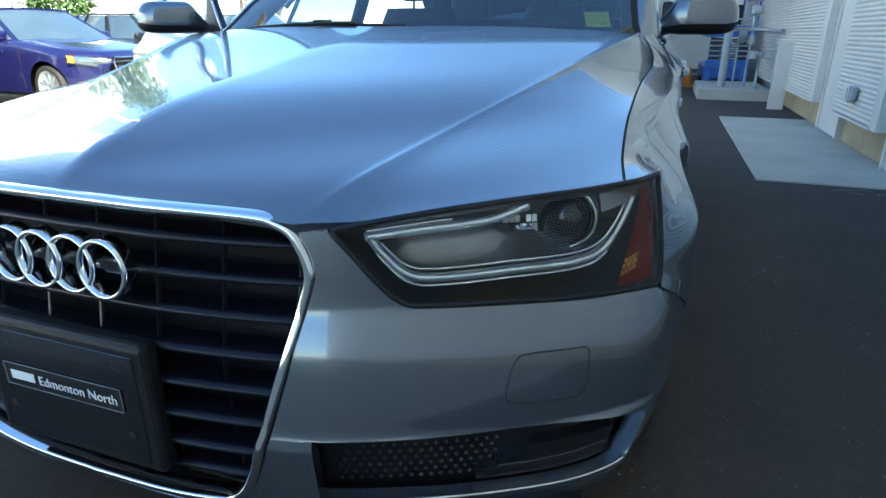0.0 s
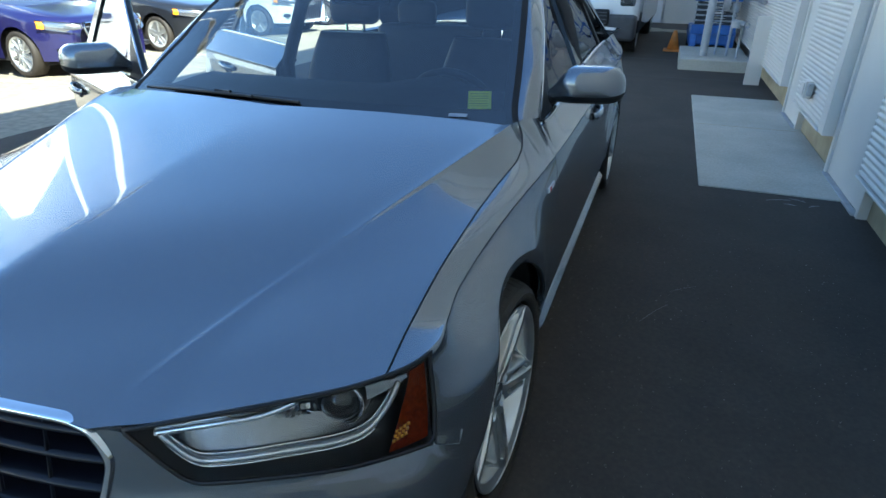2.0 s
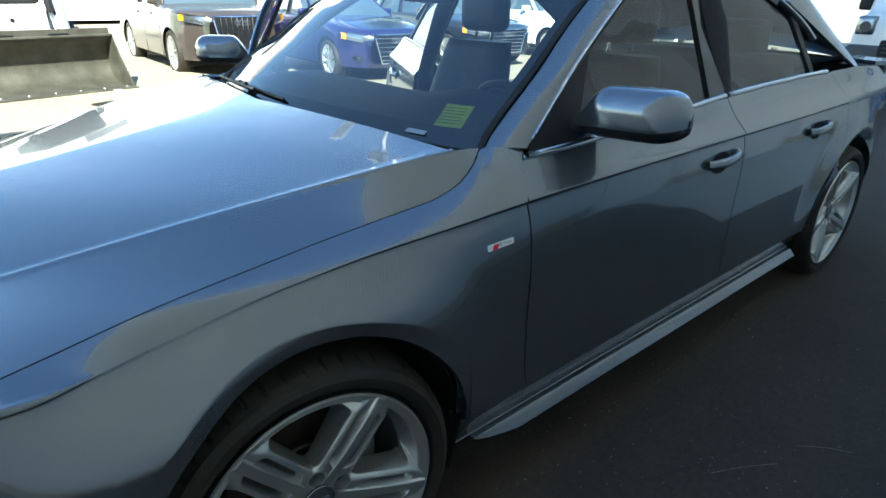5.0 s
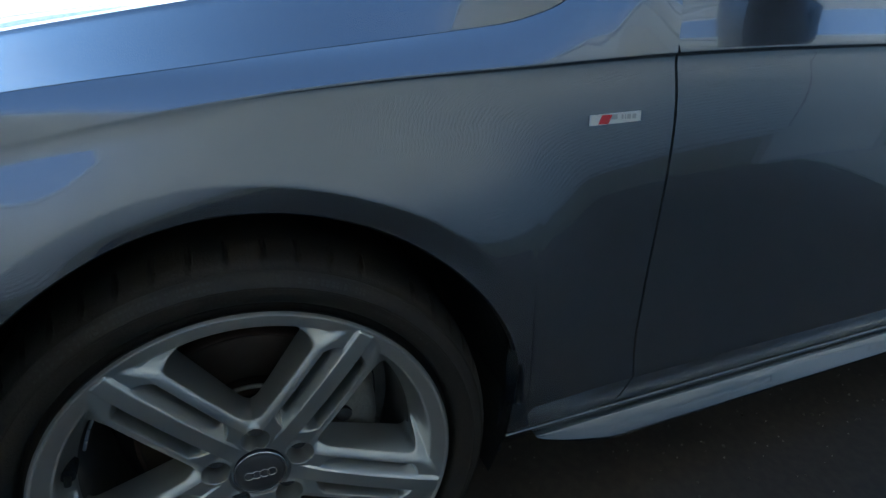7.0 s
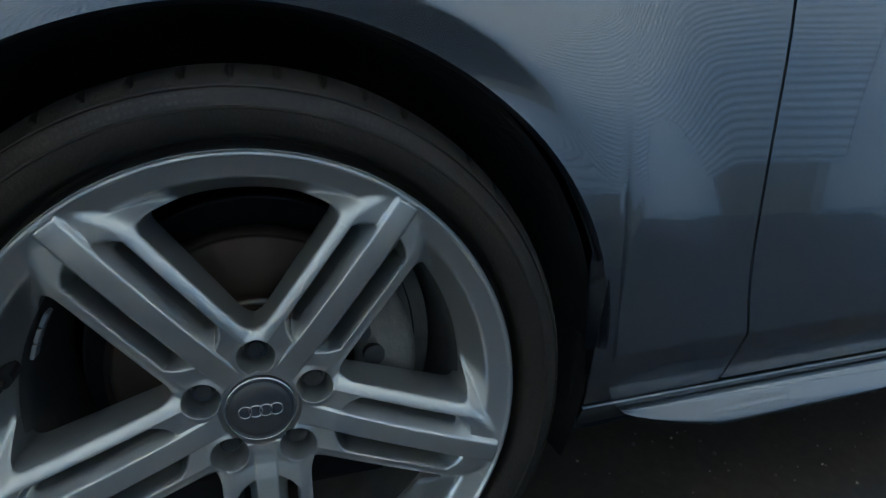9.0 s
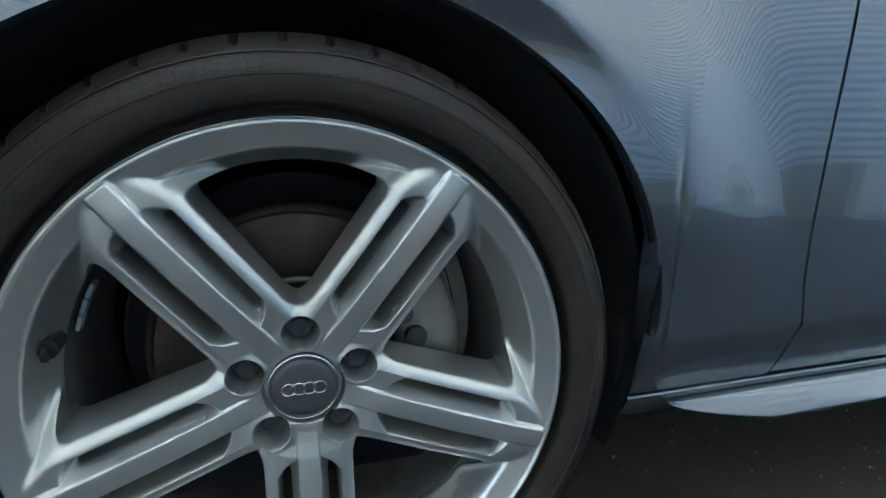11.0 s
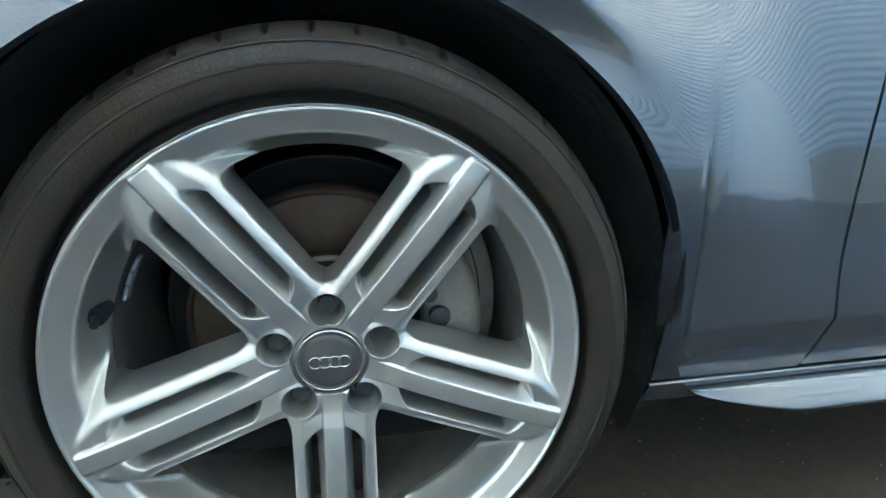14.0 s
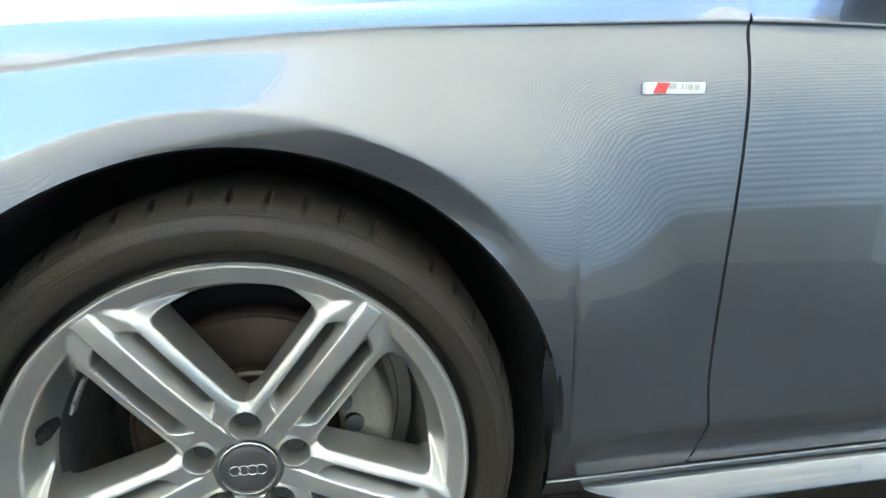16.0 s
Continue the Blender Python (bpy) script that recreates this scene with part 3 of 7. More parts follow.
for mir in (False, True):
    cy, cz, r = ARCH[1]
    edge = arch_edge(1)
    hi = spline([0.2, 0.35, 0.5, 0.6, 0.7, 0.85, 1.0], [2.385, 2.39, 2.42, 2.50, 2.58, 2.60, 2.55])
    P = np.zeros((71, 33, 3))
    for i in range(71):
        for j in range(33):
            z = 0.6
            for _ in range(16):
                s = (float(hi(z)) + GAP) * (1 - i / 70) + 3.45 * i / 70
                z = (edge(s) if s < cy else max(edge(s), 0.30)) * (1 - j / 32) + (0.995 - 0.05 * max(0, s - 2.9)) * j / 32
            P[i, j] = body(s, z)
    panel("rear_quarter", P, "paint", car, "", mirror=mir, lip=0.02)
    P = patch(const(3.455), const(4.6), const(0.22), const(0.93), 30, 20)
    panel("rear_bumper", P, "paint", car, "", mirror=mir, lip=0.02)
    # dark shell behind the gaps
    P = patch(const(0.40), const(2.40), const(0.251), lambda s: float(shoulder_z(s)) - 0.02, 40, 16, inset=0.016)
    if not mir:
        panel("inner_shell", P, "gap", car, "", mirror=mir, lip=0)
    # side skirt: a proud blade under the doors with a pointed front end
    rows = []
    for y in np.r_[0.438, 0.440, 0.444, 0.450, np.linspace(0.458, 2.40, 80)]:
        k = max(0.015, float(np.clip((y - 0.437) / 0.15, 0, 1)) ** 0.62)
        x0 = body(max(y, 0.9), 0.249)[0] + 0.010
        zt_, out = 0.2395, 0.004 + 0.025 * k
        sec = [(x0 - 0.04, zt_ + 0.001), (x0 - 0.002, zt_), (x0 + 0.003, zt_ - 0.0006), (x0 + 0.006, zt_ - 0.0022 * k), (x0 + 0.35 * out + 0.004, zt_ - 0.011 * k), (x0 + 0.75 * out, zt_ - 0.022 * k),
               (x0 + 0.96 * out, zt_ - 0.0280 * k), (x0 + out, zt_ - 0.0315 * k), (x0 + 0.97 * out, zt_ - 0.0345 * k), (x0 + 0.80 * out, zt_ - 0.0368 * k), (x0 - 0.06, zt_ - 0.042 * k)]
        rows.append([(x, y, z) for x, z in sec])
    panel("side_skirt", np.array(rows)[:, ::-1], "paint", car, "", mirror=mir, lip=0)
    # strip above the skirt, at the foot of the doors and wing
    rows = []
    for y in np.linspace(0.388, 2.40, 60):
        p = body(max(y, 0.42), 0.249)
        rows.append([(p[0] - 0.07, y, 0.192), (p[0] - 0.030, y, 0.198), (p[0] - 0.016, y, 0.211), (p[0] - 0.007, y, 0.226), (p[0] - 0.0022, y, 0.2360), (p[0] + 0.0006, y, 0.2410), (p[0] + 0.0004, y, 0.2436), (p[0] - 0.0030, y, 0.2451), (p[0] - 0.02, y, 0.2456)])
    panel("sill_strip", np.array(rows), "paint", car, "", mirror=mir, lip=0)
    # wheel housings
    for cy, cz, r in ARCH:
        vs, nn = [], 48
        prof = [(r + 0.004, 0.885), (r + 0.006, 0.80), (r + 0.006, 0.55), (0.05, 0.55)]
        for k in range(nn + 1):
            a = radians(-112) + radians(224) * k / nn
            for rr, x in prof:
                vs.append(((x if not mir else -x), cy + rr * math.sin(a), cz + rr * math.cos(a)))
        mesh_object("wheel_housing", vs, grid_faces(nn + 1, 4), "liner", car, "black felt wheel housing")
    # arch edge trim seen as a dark rolled lip
    tube("arch_lip", [body(ARCH[0][0] + 0.3695 * math.sin(a), 0.330 + 0.3695 * math.cos(a)) * np.array([-1 if mir else 1, 1, 1]) - np.array([-0.008 if mir else 0.008, 0, 0])
                      for a in np.linspace(radians(-60), radians(87), 60)], 0.006, "black_plastic", car, seg=6)
    # flap at the rear of the front arch
    bm = box_bm((0.60, 0.372, 0.206), (0.866, 0.386, 0.345), 0.005)
    if mir:
        bmesh.ops.scale(bm, vec=(-1, 1, 1), verts=bm.verts[:])
    part("arch_flap", bm, "liner", car)

# roof, pillars, screens
def w_edge(z):
    return np.array([float(ws_x(z)), float(ws_y(z)), z])


ws_y = spline([0.93, 0.955, 0.97, 1.0, 1.05, 1.1, 1.2, 1.3, 1.37], [0.52, 0.545, 0.563, 0.605, 0.677, 0.754, 0.892, 1.06, 1.20])
ws_x = spline([0.93, 0.955, 0.97, 1.0, 1.05, 1.1, 1.2, 1.3, 1.37], [0.772, 0.765, 0.757, 0.747, 0.735, 0.720, 0.693, 0.655, 0.61])
rows = []
for j in range(25):
    z = 0.945 + (1.37 - 0.945) * j / 24
    e = w_edge(z)
    b = 0.165 * (1 - j / 24) + 0.085 * j / 24
    rise = 0.012 * (1 - j / 24) + 0.035 * j / 24
    rows.append([(e[0] * u, e[1] - b * (1 - u * u), e[2] + rise * (1 - u * u)) for u in np.linspace(-1, 1, 33)])
WS = np.array(rows)
ob = panel("windscreen", WS, "glass", car, "clear laminated windscreen", lip=0, flip=True)
ob.visible_shadow = False
# black printed border of the screen
bord = WS[:3] + np.array([0, 0.004, -0.004])
panel("screen_border", bord, "black_plastic", car, "", lip=0, flip=True)
for sg in (1, -1):
    edge_rows = np.array([[w_edge(z) * np.array([sg, 1, 1]) + np.array([sg * (0.004 - dx), -0.003, 0.003]) for dx in (0.0, 0.024, 0.048)] for z in np.linspace(0.945, 1.37, 24)])
    panel("screen_edge", edge_rows if sg < 0 else edge_rows[:, ::-1], "gap", car, "", lip=0)
    rows = []
    for t in np.linspace(0, 1, 26):
        z = 0.952 + (1.37 - 0.952) * t
        a = w_edge(z) + np.array([0.004, 0.002, 0.0])
        ry = 0.631 + (1.32 - 0.631) * t ** 0.97
        b = np.array([float(rail_x(ry)) + 0.010, ry - 0.004, float(rail_z(ry)) + 0.006])
        mid = (a + b) / 2 + np.array([0.019, -0.014, 0.010])
        rows.append([(1 - u) ** 2 * a + 2 * u * (1 - u) * mid + u * u * b for u in np.linspace(0, 1, 9)])
    tube("pillar_trim", [w_edge(z) * np.array([sg, 1, 1]) + np.array([-sg * 0.012, 0.055, -0.022]) for z in np.linspace(0.93, 1.36, 14)], 0.038, "cabin", car, seg=10)
    panel("windscreen_pillar", np.array(rows), "paint", car, "", mirror=sg < 0, lip=0.015, flip=True)
RO = []
for i, y in enumerate(np.linspace(1.16, 2.62, 30)):
    t = i / 29
    zr, xr = float(rail_z(min(max(y + 0.03, 1.28), 2.25))) + 0.012, float(rail_x(min(max(y + 0.03, 1.28), 2.25))) + 0.008
    zr = zr if y < 2.2 else zr - (y - 2.2) * 0.16
    cz_ = 1.415 - 0.10 * max(0, (y - 1.9)) ** 2 - 0.16 * max(0, 1.45 - y) ** 2 * 1.6
    RO.append([(xr * u, y - 0.05 * (1 - u * u) * (1 - t), zr + (max(cz_, zr + 0.02) - zr) * (1 - abs(u) ** 2.4)) for u in np.linspace(-1, 1, 25)])
panel("roof", np.array(RO), "paint", car, "", lip=0.02, flip=True)
RG = []
for t in np.linspace(0, 1, 14):
    y, z = 2.60 + 0.62 * t, 1.33 - 0.30 * t - 0.03 * t * t
    RG.append([(0.60 * u + 0.05 * u * t, y + 0.06 * (1 - u * u), z + 0.04 * (1 - u * u)) for u in np.linspace(-1, 1, 15)])
panel("rear_screen", np.array(RG), "glass_side", car, "", lip=0, flip=True).visible_shadow = False
for sg in (1, -1):
    rows = []
    for t in np.linspace(0, 1, 12):
        a = np.array([0.60 + 0.05 * t, 2.60 + 0.62 * t, 1.33 - 0.33 * t])
        b = np.array([0.68 + 0.13 * t, 2.28 + 0.62 * t, 1.27 - 0.285 * t])
        mid = (a + b) / 2 + np.array([0.04, 0, 0.02])
        rows.append([(1 - u) ** 2 * a + 2 * u * (1 - u) * mid + u * u * b for u in np.linspace(0, 1, 7)])
    panel("rear_pillar", np.array(rows), "paint", car, "", mirror=sg < 0, lip=0.015, flip=True)
BL = [[(0.80 * u, 3.2 + 0.55 * t, 1.0 - 0.03 * t + 0.02 * (1 - u * u)) for u in np.linspace(-1, 1, 13)] for t in np.linspace(0, 1, 6)]
panel("boot_lid", np.array(BL), "paint", car, "", lip=0.02, flip=True)
# cowl under the wipers, and the underbody
cowl = np.array([[(x, 0.335 + 0.20 * (x / 0.76) ** 2 + dy, 0.962 - 0.010 * (x / 0.76) ** 2 + dz) for dy, dz in ((-0.03, -0.016), (0.03, -0.020), (0.09, -0.012), (0.14, 0.0))] for x in np.linspace(-0.77, 0.77, 30)])
panel("cowl_panel", cowl, "black_plastic", car, "", lip=0, flip=True)
part("underbody", box_bm((-0.80, -0.70, 0.155), (0.80, 3.6, 0.20), 0.01), "gap", car, "black underbody panels")

# ---------- front end ----------
bump_top = spline([-1.11, -1.04, -1.008, -0.98, -0.95, -0.92, -0.897, -0.794, -0.62, -0.54, -0.49, -0.42, -0.335],
                  [0.722, 0.716, 0.711, 0.676, 0.640, 0.611, 0.602, 0.600, 0.594, 0.590, 0.584, 0.543, 0.492])
FRAME_HALF = spline([0.236, 0.246, 0.257, 0.285, 0.345, 0.43, 0.525, 0.60, 0.655, 0.706, 0.726, 0.736], [0.20, 0.24, 0.285, 0.315, 0.346, 0.374, 0.402, 0.419, 0.430, 0.410, 0.384, 0.34])


def grille_s(z):
    """Plan distance at which the bumper meets the grille's frame."""
    return float(np.interp(float(FRAME_HALF(z)), PLAN[:200, 0], PLAN_S[:200])) - 0.004

lamp_low = spline([-1.008, -0.98, -0.95, -0.92, -0.897, -0.794, -0.62, -0.54, -0.49, -0.44], [0.711, 0.679, 0.643, 0.614, 0.605, 0.603, 0.597, 0.593, 0.588, 0.600])


def bumper_end(z):
    if z > 0.492:
        return -0.333 - (z - 0.492) / 0.60 - 0.004
    if z > 0.330:
        return 0.008 - math.sqrt(0.367 ** 2 - (z - 0.330) ** 2) - 0.022 * float(smooth01((0.492 - z) / 0.16))
    return -0.381


for mir in (False, True):
    ridge_z = spline([-1.2, -1.1, -0.92, -0.75, -0.55, -0.45, -0.36], [0.406, 0.406, 0.407, 0.410, 0.394, 0.358, 0.33])
    P = patch(lambda z: grille_s(z), bumper_end, lambda s: float(ridge_z(s)), lambda s: float(bump_top(s)) - 0.002, 84, 34)
    bumper = panel("front_bumper", P, "paint", car, "", mirror=mir, lip=0.03)
    for nm, a, b, zl, zh, n1, n2 in (("bumper_corner", lambda z: grille_s(z), const(-1.045), const(0.20), lambda s: float(ridge_z(s)), 12, 16),
                                     ("bumper_side", const(-0.525), bumper_end, const(0.20), lambda s: float(ridge_z(s)), 22, 16),
                                     ("bumper_lip", const(-1.045), const(-0.525), const(0.20), lambda s: 0.272 - 0.02 * (s + 1.045), 24, 8)):
        panel(nm, patch(a, b, zl, zh, n1, n2), "paint", bumper, "", mirror=mir, lip=0.03)
    # dark intake with a blank lamp housing and bright line
    panel("intake_grid", patch(const(-1.05), const(-0.51), const(0.24), const(0.41), 30, 10, inset=0.05), "black_plastic", bumper, "black honeycomb intake", mirror=mir, lip=0.03)
    panel("fog_lamp_blank", patch(const(-0.80), const(-0.56), lambda s: 0.285, lambda s: 0.30 + 0.05 * float(smooth01((s + 0.80) / 0.10)), 16, 6, inset=0.028), "black_gloss", bumper, "", mirror=mir, lip=0.03)
    tube("intake_line", [body(s, 0.274 - 0.02 * (s + 1.045) + 0.006, 0.004) * np.array([-1 if mir else 1, 1, 1]) for s in np.linspace(-1.06, -0.53, 30)], 0.0035, "satin", bumper, seg=6)
    # mesh of the intake: small raised studs
    vs, fs = [], []
    for i in range(16):
        for j in range(6):
            s0, z0 = -1.02 + 0.0165 * i + (0.008 if j % 2 else 0), 0.288 + 0.0145 * j
            base = len(vs)
            c = [body(s0 + a, z0 + b, 0.048) for a, b in ((-0.005, 0), (0, -0.005), (0.005, 0), (0, 0.005))] + [body(s0, z0, 0.043)]
            vs += [p * np.array([-1 if mir else 1, 1, 1]) for p in c]
            fs += [(base, base + 1, base + 4), (base + 1, base + 2, base + 4), (base + 2, base + 3, base + 4), (base + 3, base, base + 4)]
    mesh_object("intake_studs", vs, fs, "black_plastic", bumper, "raised studs of the intake mesh", smooth=False, kind="stuff")
    # headlamp-washer cover: a thin groove round a flush flap
    ring = [(-0.768, 0.462), (-0.762, 0.50), (-0.752, 0.520), (-0.735, 0.527), (-0.67, 0.5265), (-0.643, 0.524), (-0.641, 0.50), (-0.645, 0.465), (-0.658, 0.450), (-0.70, 0.449), (-0.752, 0.452)]
    pts = curve3([(a, b, 0) for a, b in ring], 66, closed=True)
    tube("washer_cover_groove", [body(a, b, 0.0006) * np.array([-1 if mir else 1, 1, 1]) for a, b, _ in pts], 0.0014, "gap", bumper, seg=5, closed=True)

# ---- head lamp ----


def head_lamp(mirror):
    f = np.array([-1 if mirror else 1, 1, 1])
    lens = panel("head_lamp", patch(const(-1.004), lambda z: float(lamp_end(z)), lambda s: float(lamp_low(s)), lambda s: float(lamp_top(s)) - 0.001, 64, 20, inset=-0.0005), "lens", car, "clear head lamp with a bright light guide and amber corner", mirror=mirror, lip=0)
    lens.visible_shadow = False
    # dark tray
    n1, n2 = 48, 16
    T = np.zeros((n1 + 1, n2 + 1, 3))
    for i in range(n1 + 1):
        for j in range(n2 + 1):
            q = j / n2
            s = -1.002 + (1.0 + float(lamp_end(0.60 + 0.15 * q))) * i / n1
            zl, zh = float(lamp_low(s)) + 0.001, float(lamp_top(s)) - 0.002
            deep = 0.055 * math.sin(math.pi * q) ** 0.5 * min(1, (i + 0.5) / 5, (n1 - i + 0.5) / 3)
            T[i, j] = body(s, zl + (zh - zl) * q, 0.002 + deep)
    panel("lamp_tray", T, "lamp_dark", lens, "dark lamp housing", mirror=mirror, lip=0)
    # silvered bowl between the guides
    n1 = 30
    T = np.zeros((n1 + 1, 9, 3))
    up = spline([-0.955, -0.864, -0.785, -0.72, -0.62, -0.54], [0.695, 0.700, 0.700, 0.690, 0.678, 0.70])
    lo = spline([-0.955, -0.90, -0.865, -0.752, -0.615, -0.54], [0.692, 0.646, 0.643, 0.648, 0.651, 0.695])
    for i in range(n1 + 1):
        s = -0.945 + 0.395 * i / n1
        for j in range(9):
            T[i, j] = body(s, float(lo(s)) + (float(up(s)) - float(lo(s))) * j / 8, 0.016 + 0.030 * (j / 8) ** 0.8)
    panel("bezel", T, "lamp_silver", lens, "silvered bezel", mirror=mirror, lip=0)
    # inner corner of the tray reflects pale: a frosted sheet in front of the tray
    guide_low = curve3([(-0.956, 0.699, 0), (-0.93, 0.668, 0), (-0.902, 0.645, 0), (-0.86, 0.640, 0), (-0.752, 0.645, 0), (-0.65, 0.649, 0), (-0.605, 0.660, 0), (-0.570, 0.690, 0), (-0.537, 0.732, 0)], 60)
    guide_up = curve3([(-0.962, 0.699, 0), (-0.90, 0.707, 0), (-0.864, 0.711, 0), (-0.785, 0.719, 0), (-0.728, 0.736, 0)], 40)
    tube("light_guide", [body(a, b, 0.012) * f for a, b, _ in guide_low], 0.0075, "drl", lens, seg=10)
    tube("light_guide", [body(a, b, 0.012) * f for a, b, _ in guide_up], 0.0068, "drl", lens, seg=10)
    tube("guide_trim", [body(a, b + 0.012, 0.014) * f for a, b, _ in guide_low[4:-4]], 0.003, "chrome", lens, seg=6)
    tube("guide_trim", [body(a, b - 0.011, 0.010) * f for a, b, _ in guide_low[2:-12]], 0.0028, "chrome", lens, seg=6)
    tube("guide_trim", [body(a, b + 0.0085, 0.014) * f for a, b, _ in guide_up[:24]], 0.0025, "chrome", lens, seg=6)
    # projector
    c = body(-0.652, 0.706, 0.046)
    axis = Vector((0.16 * f[0], -1, 0.0)).normalized()
    cc = Vector(c * f)
    q = axis.to_track_quat("Z", "Y").to_matrix().to_4x4()
    mt = Matrix.Translation(cc) @ q
    ringp = [mt @ Vector((0.0455 * math.cos(a), 0.0455 * math.sin(a), 0.010)) for a in np.linspace(0, 2 * math.pi, 49)[:-1]]
    tube("projector_ring", ringp, 0.0042, "chrome", lens, seg=8, closed=True, up=tuple(axis))
    bm = bmesh.new()
    bmesh.ops.create_uvsphere(bm, u_segments=32, v_segments=16, radius=0.042, matrix=mt @ Matrix.Translation((0, 0, -0.008)))
    part("projector_lens", bm, "black_gloss", lens, "dark glass projector lens", smooth=True)
    bm = cyl_bm(mt @ Vector((0, 0, -0.02)), mt @ Vector((0, 0, 0.010)), 0.052, 0.0485, 40, caps=False)
    part("projector_shroud", bm, "lamp_dark", lens, smooth=True)
    # pale upper bezel outside the projector
    T = np.array([[body(s, z0 + (z1 - z0) * j / 5, 0.010 + 0.004 * j / 5) for j in range(6)] for s, z0, z1 in zip(np.linspace(-0.605, -0.475, 16), np.linspace(0.716, 0.738, 16), np.linspace(0.750, 0.7525, 16))])
    panel("upper_bezel", T, "lamp_silver", lens, "", mirror=mirror, lip=0)
    # faceted reflector between projector and inner end
    vs, fs = [], []
    rng = random.Random(2)
    for k in range(14):
        s0, z0 = -0.765 + 0.009 * (k % 7), 0.700 + 0.012 * (k // 7)
        base = len(vs)
        dz = rng.uniform(-0.006, 0.006)
        c4 = [body(s0 + a, z0 + b, 0.03 + d) * f for a, b, d in ((-0.004, -0.005, dz), (0.004, -0.005, 0), (0.004, 0.005, -dz), (-0.004, 0.005, 0))]
        vs += c4
        fs.append((base, base + 1, base + 2, base + 3))
    mesh_object("side_reflector", vs, fs, "chrome", lens, "small faceted reflector", smooth=False)
    # amber corner
    T = []
    for i in range(13):
        t = i / 12
        row = []
        for j in range(9):
            z = 0.598 + (0.742 - 0.598) * j / 8
            sl = -0.574 + (z - 0.60) * 0.44
            row.append(body(sl + (float(lamp_end(z)) - 0.009 - sl) * t, z, 0.007))
        T.append(row)
    panel("amber_reflector", np.array(T), "amber", lens, "amber corner reflector", mirror=mirror, lip=0)
    # Few small facets whose bright colour stands for glints in the amber.
    vs, fs = [], []
    for i in range(4):
        for j in range(3):
            s0, z0 = -0.562 + 0.0085 * i + 0.004 * j, 0.618 + 0.009 * j + 0.002 * i
            base = len(vs)
            vs += [body(s0 + a, z0 + b, d) * f for a, b, d in ((-0.0036, -0.0036, 0.006), (0.0036, -0.0036, 0.006), (0.0036, 0.0036, 0.006), (-0.0036, 0.0036, 0.006), (0, 0, 0.0035))]
            fs += [(base + a, base + (a + 1) % 4, base + 4) for a in range(4)]
    mesh_object("amber_facets", vs, fs, "amber_bulb", lens, "amber lens facets coloured bright as glints", smooth=False, kind="stuff")
    # black surround
    outline = [body(s, float(lamp_top(s)), 0.0) * f for s in np.linspace(-1.006, -0.453, 60)] + [body(float(lamp_end(z)) + 0.001, z, 0.0) * f for z in np.linspace(0.750, 0.598, 14)] + [body(s, float(lamp_low(s)), 0.0) * f for s in np.linspace(-0.495, -1.006, 60)]
    tube("lamp_seal", outline, 0.0045, "black_plastic", lens, seg=6, closed=True)
    return lens


head_lamp(False)
head_lamp(True)


def front_y(x, z):
    """Depth of the nose at x, z."""
    return float(np.interp(abs(x), PLAN[:200, 0], PLAN[:200, 1])) - float(nose_z(z))


# grille: bright frame, slats, bars, four linked rings, plate holder
half = [(0.0, 0.742), (0.20, 0.740), (0.34, 0.736), (0.384, 0.726), (0.410, 0.706), (0.430, 0.655), (0.419, 0.60), (0.402, 0.525), (0.374, 0.43), (0.346, 0.345), (0.315, 0.285), (0.285, 0.257), (0.24, 0.246), (0.12, 0.238), (0.0, 0.236)]
out_half = curve3([(a, b, 0) for a, b in half], 90)[:, :2]
loop = np.concatenate([out_half, (out_half * np.array([-1, 1]))[::-1][1:-1]])
cen = np.array([0, 0.50])
nl = len(loop)
tan = np.roll(loop, -1, axis=0) - np.roll(loop, 1, axis=0)
nor = np.c_[-tan[:, 1], tan[:, 0]]
nor /= np.linalg.norm(nor, axis=1, keepdims=True)
if ((loop + nor * 0.01 - cen) ** 2).sum() > ((loop - cen) ** 2).sum():
    nor = -nor
grille = thing("grille", None, "black slatted grille in a bright chrome frame")
grille.parent = car
vs = []
for k in range(nl):
    for d, dy in ((0.0, 0.010), (0.0005, -0.004), (0.003, -0.008), (0.011, -0.007), (0.0145, -0.003), (0.016, 0.03)):
        p = loop[k] + nor[k] * d
        vs.append((p[0], front_y(p[0], p[1]) + dy, p[1]))
mesh_object("chrome_frame", vs, grid_faces(nl, 6, close_u=True, close_v=False), "chrome", grille, "bright chrome frame")
vs = [(loop[k][0] + nor[k][0] * 0.012, front_y(*loop[k]) + 0.075, loop[k][1] + nor[k][1] * 0.012) for k in range(nl)]
mesh_object("grille_back", vs + [(0, -0.74, 0.50)], [(k, (k + 1) % nl, nl) for k in range(nl)], "gap", grille, smooth=False)


def half_width(z):
    return max(abs(p[0]) for p in out_half if abs(p[1] - z) < 0.012)


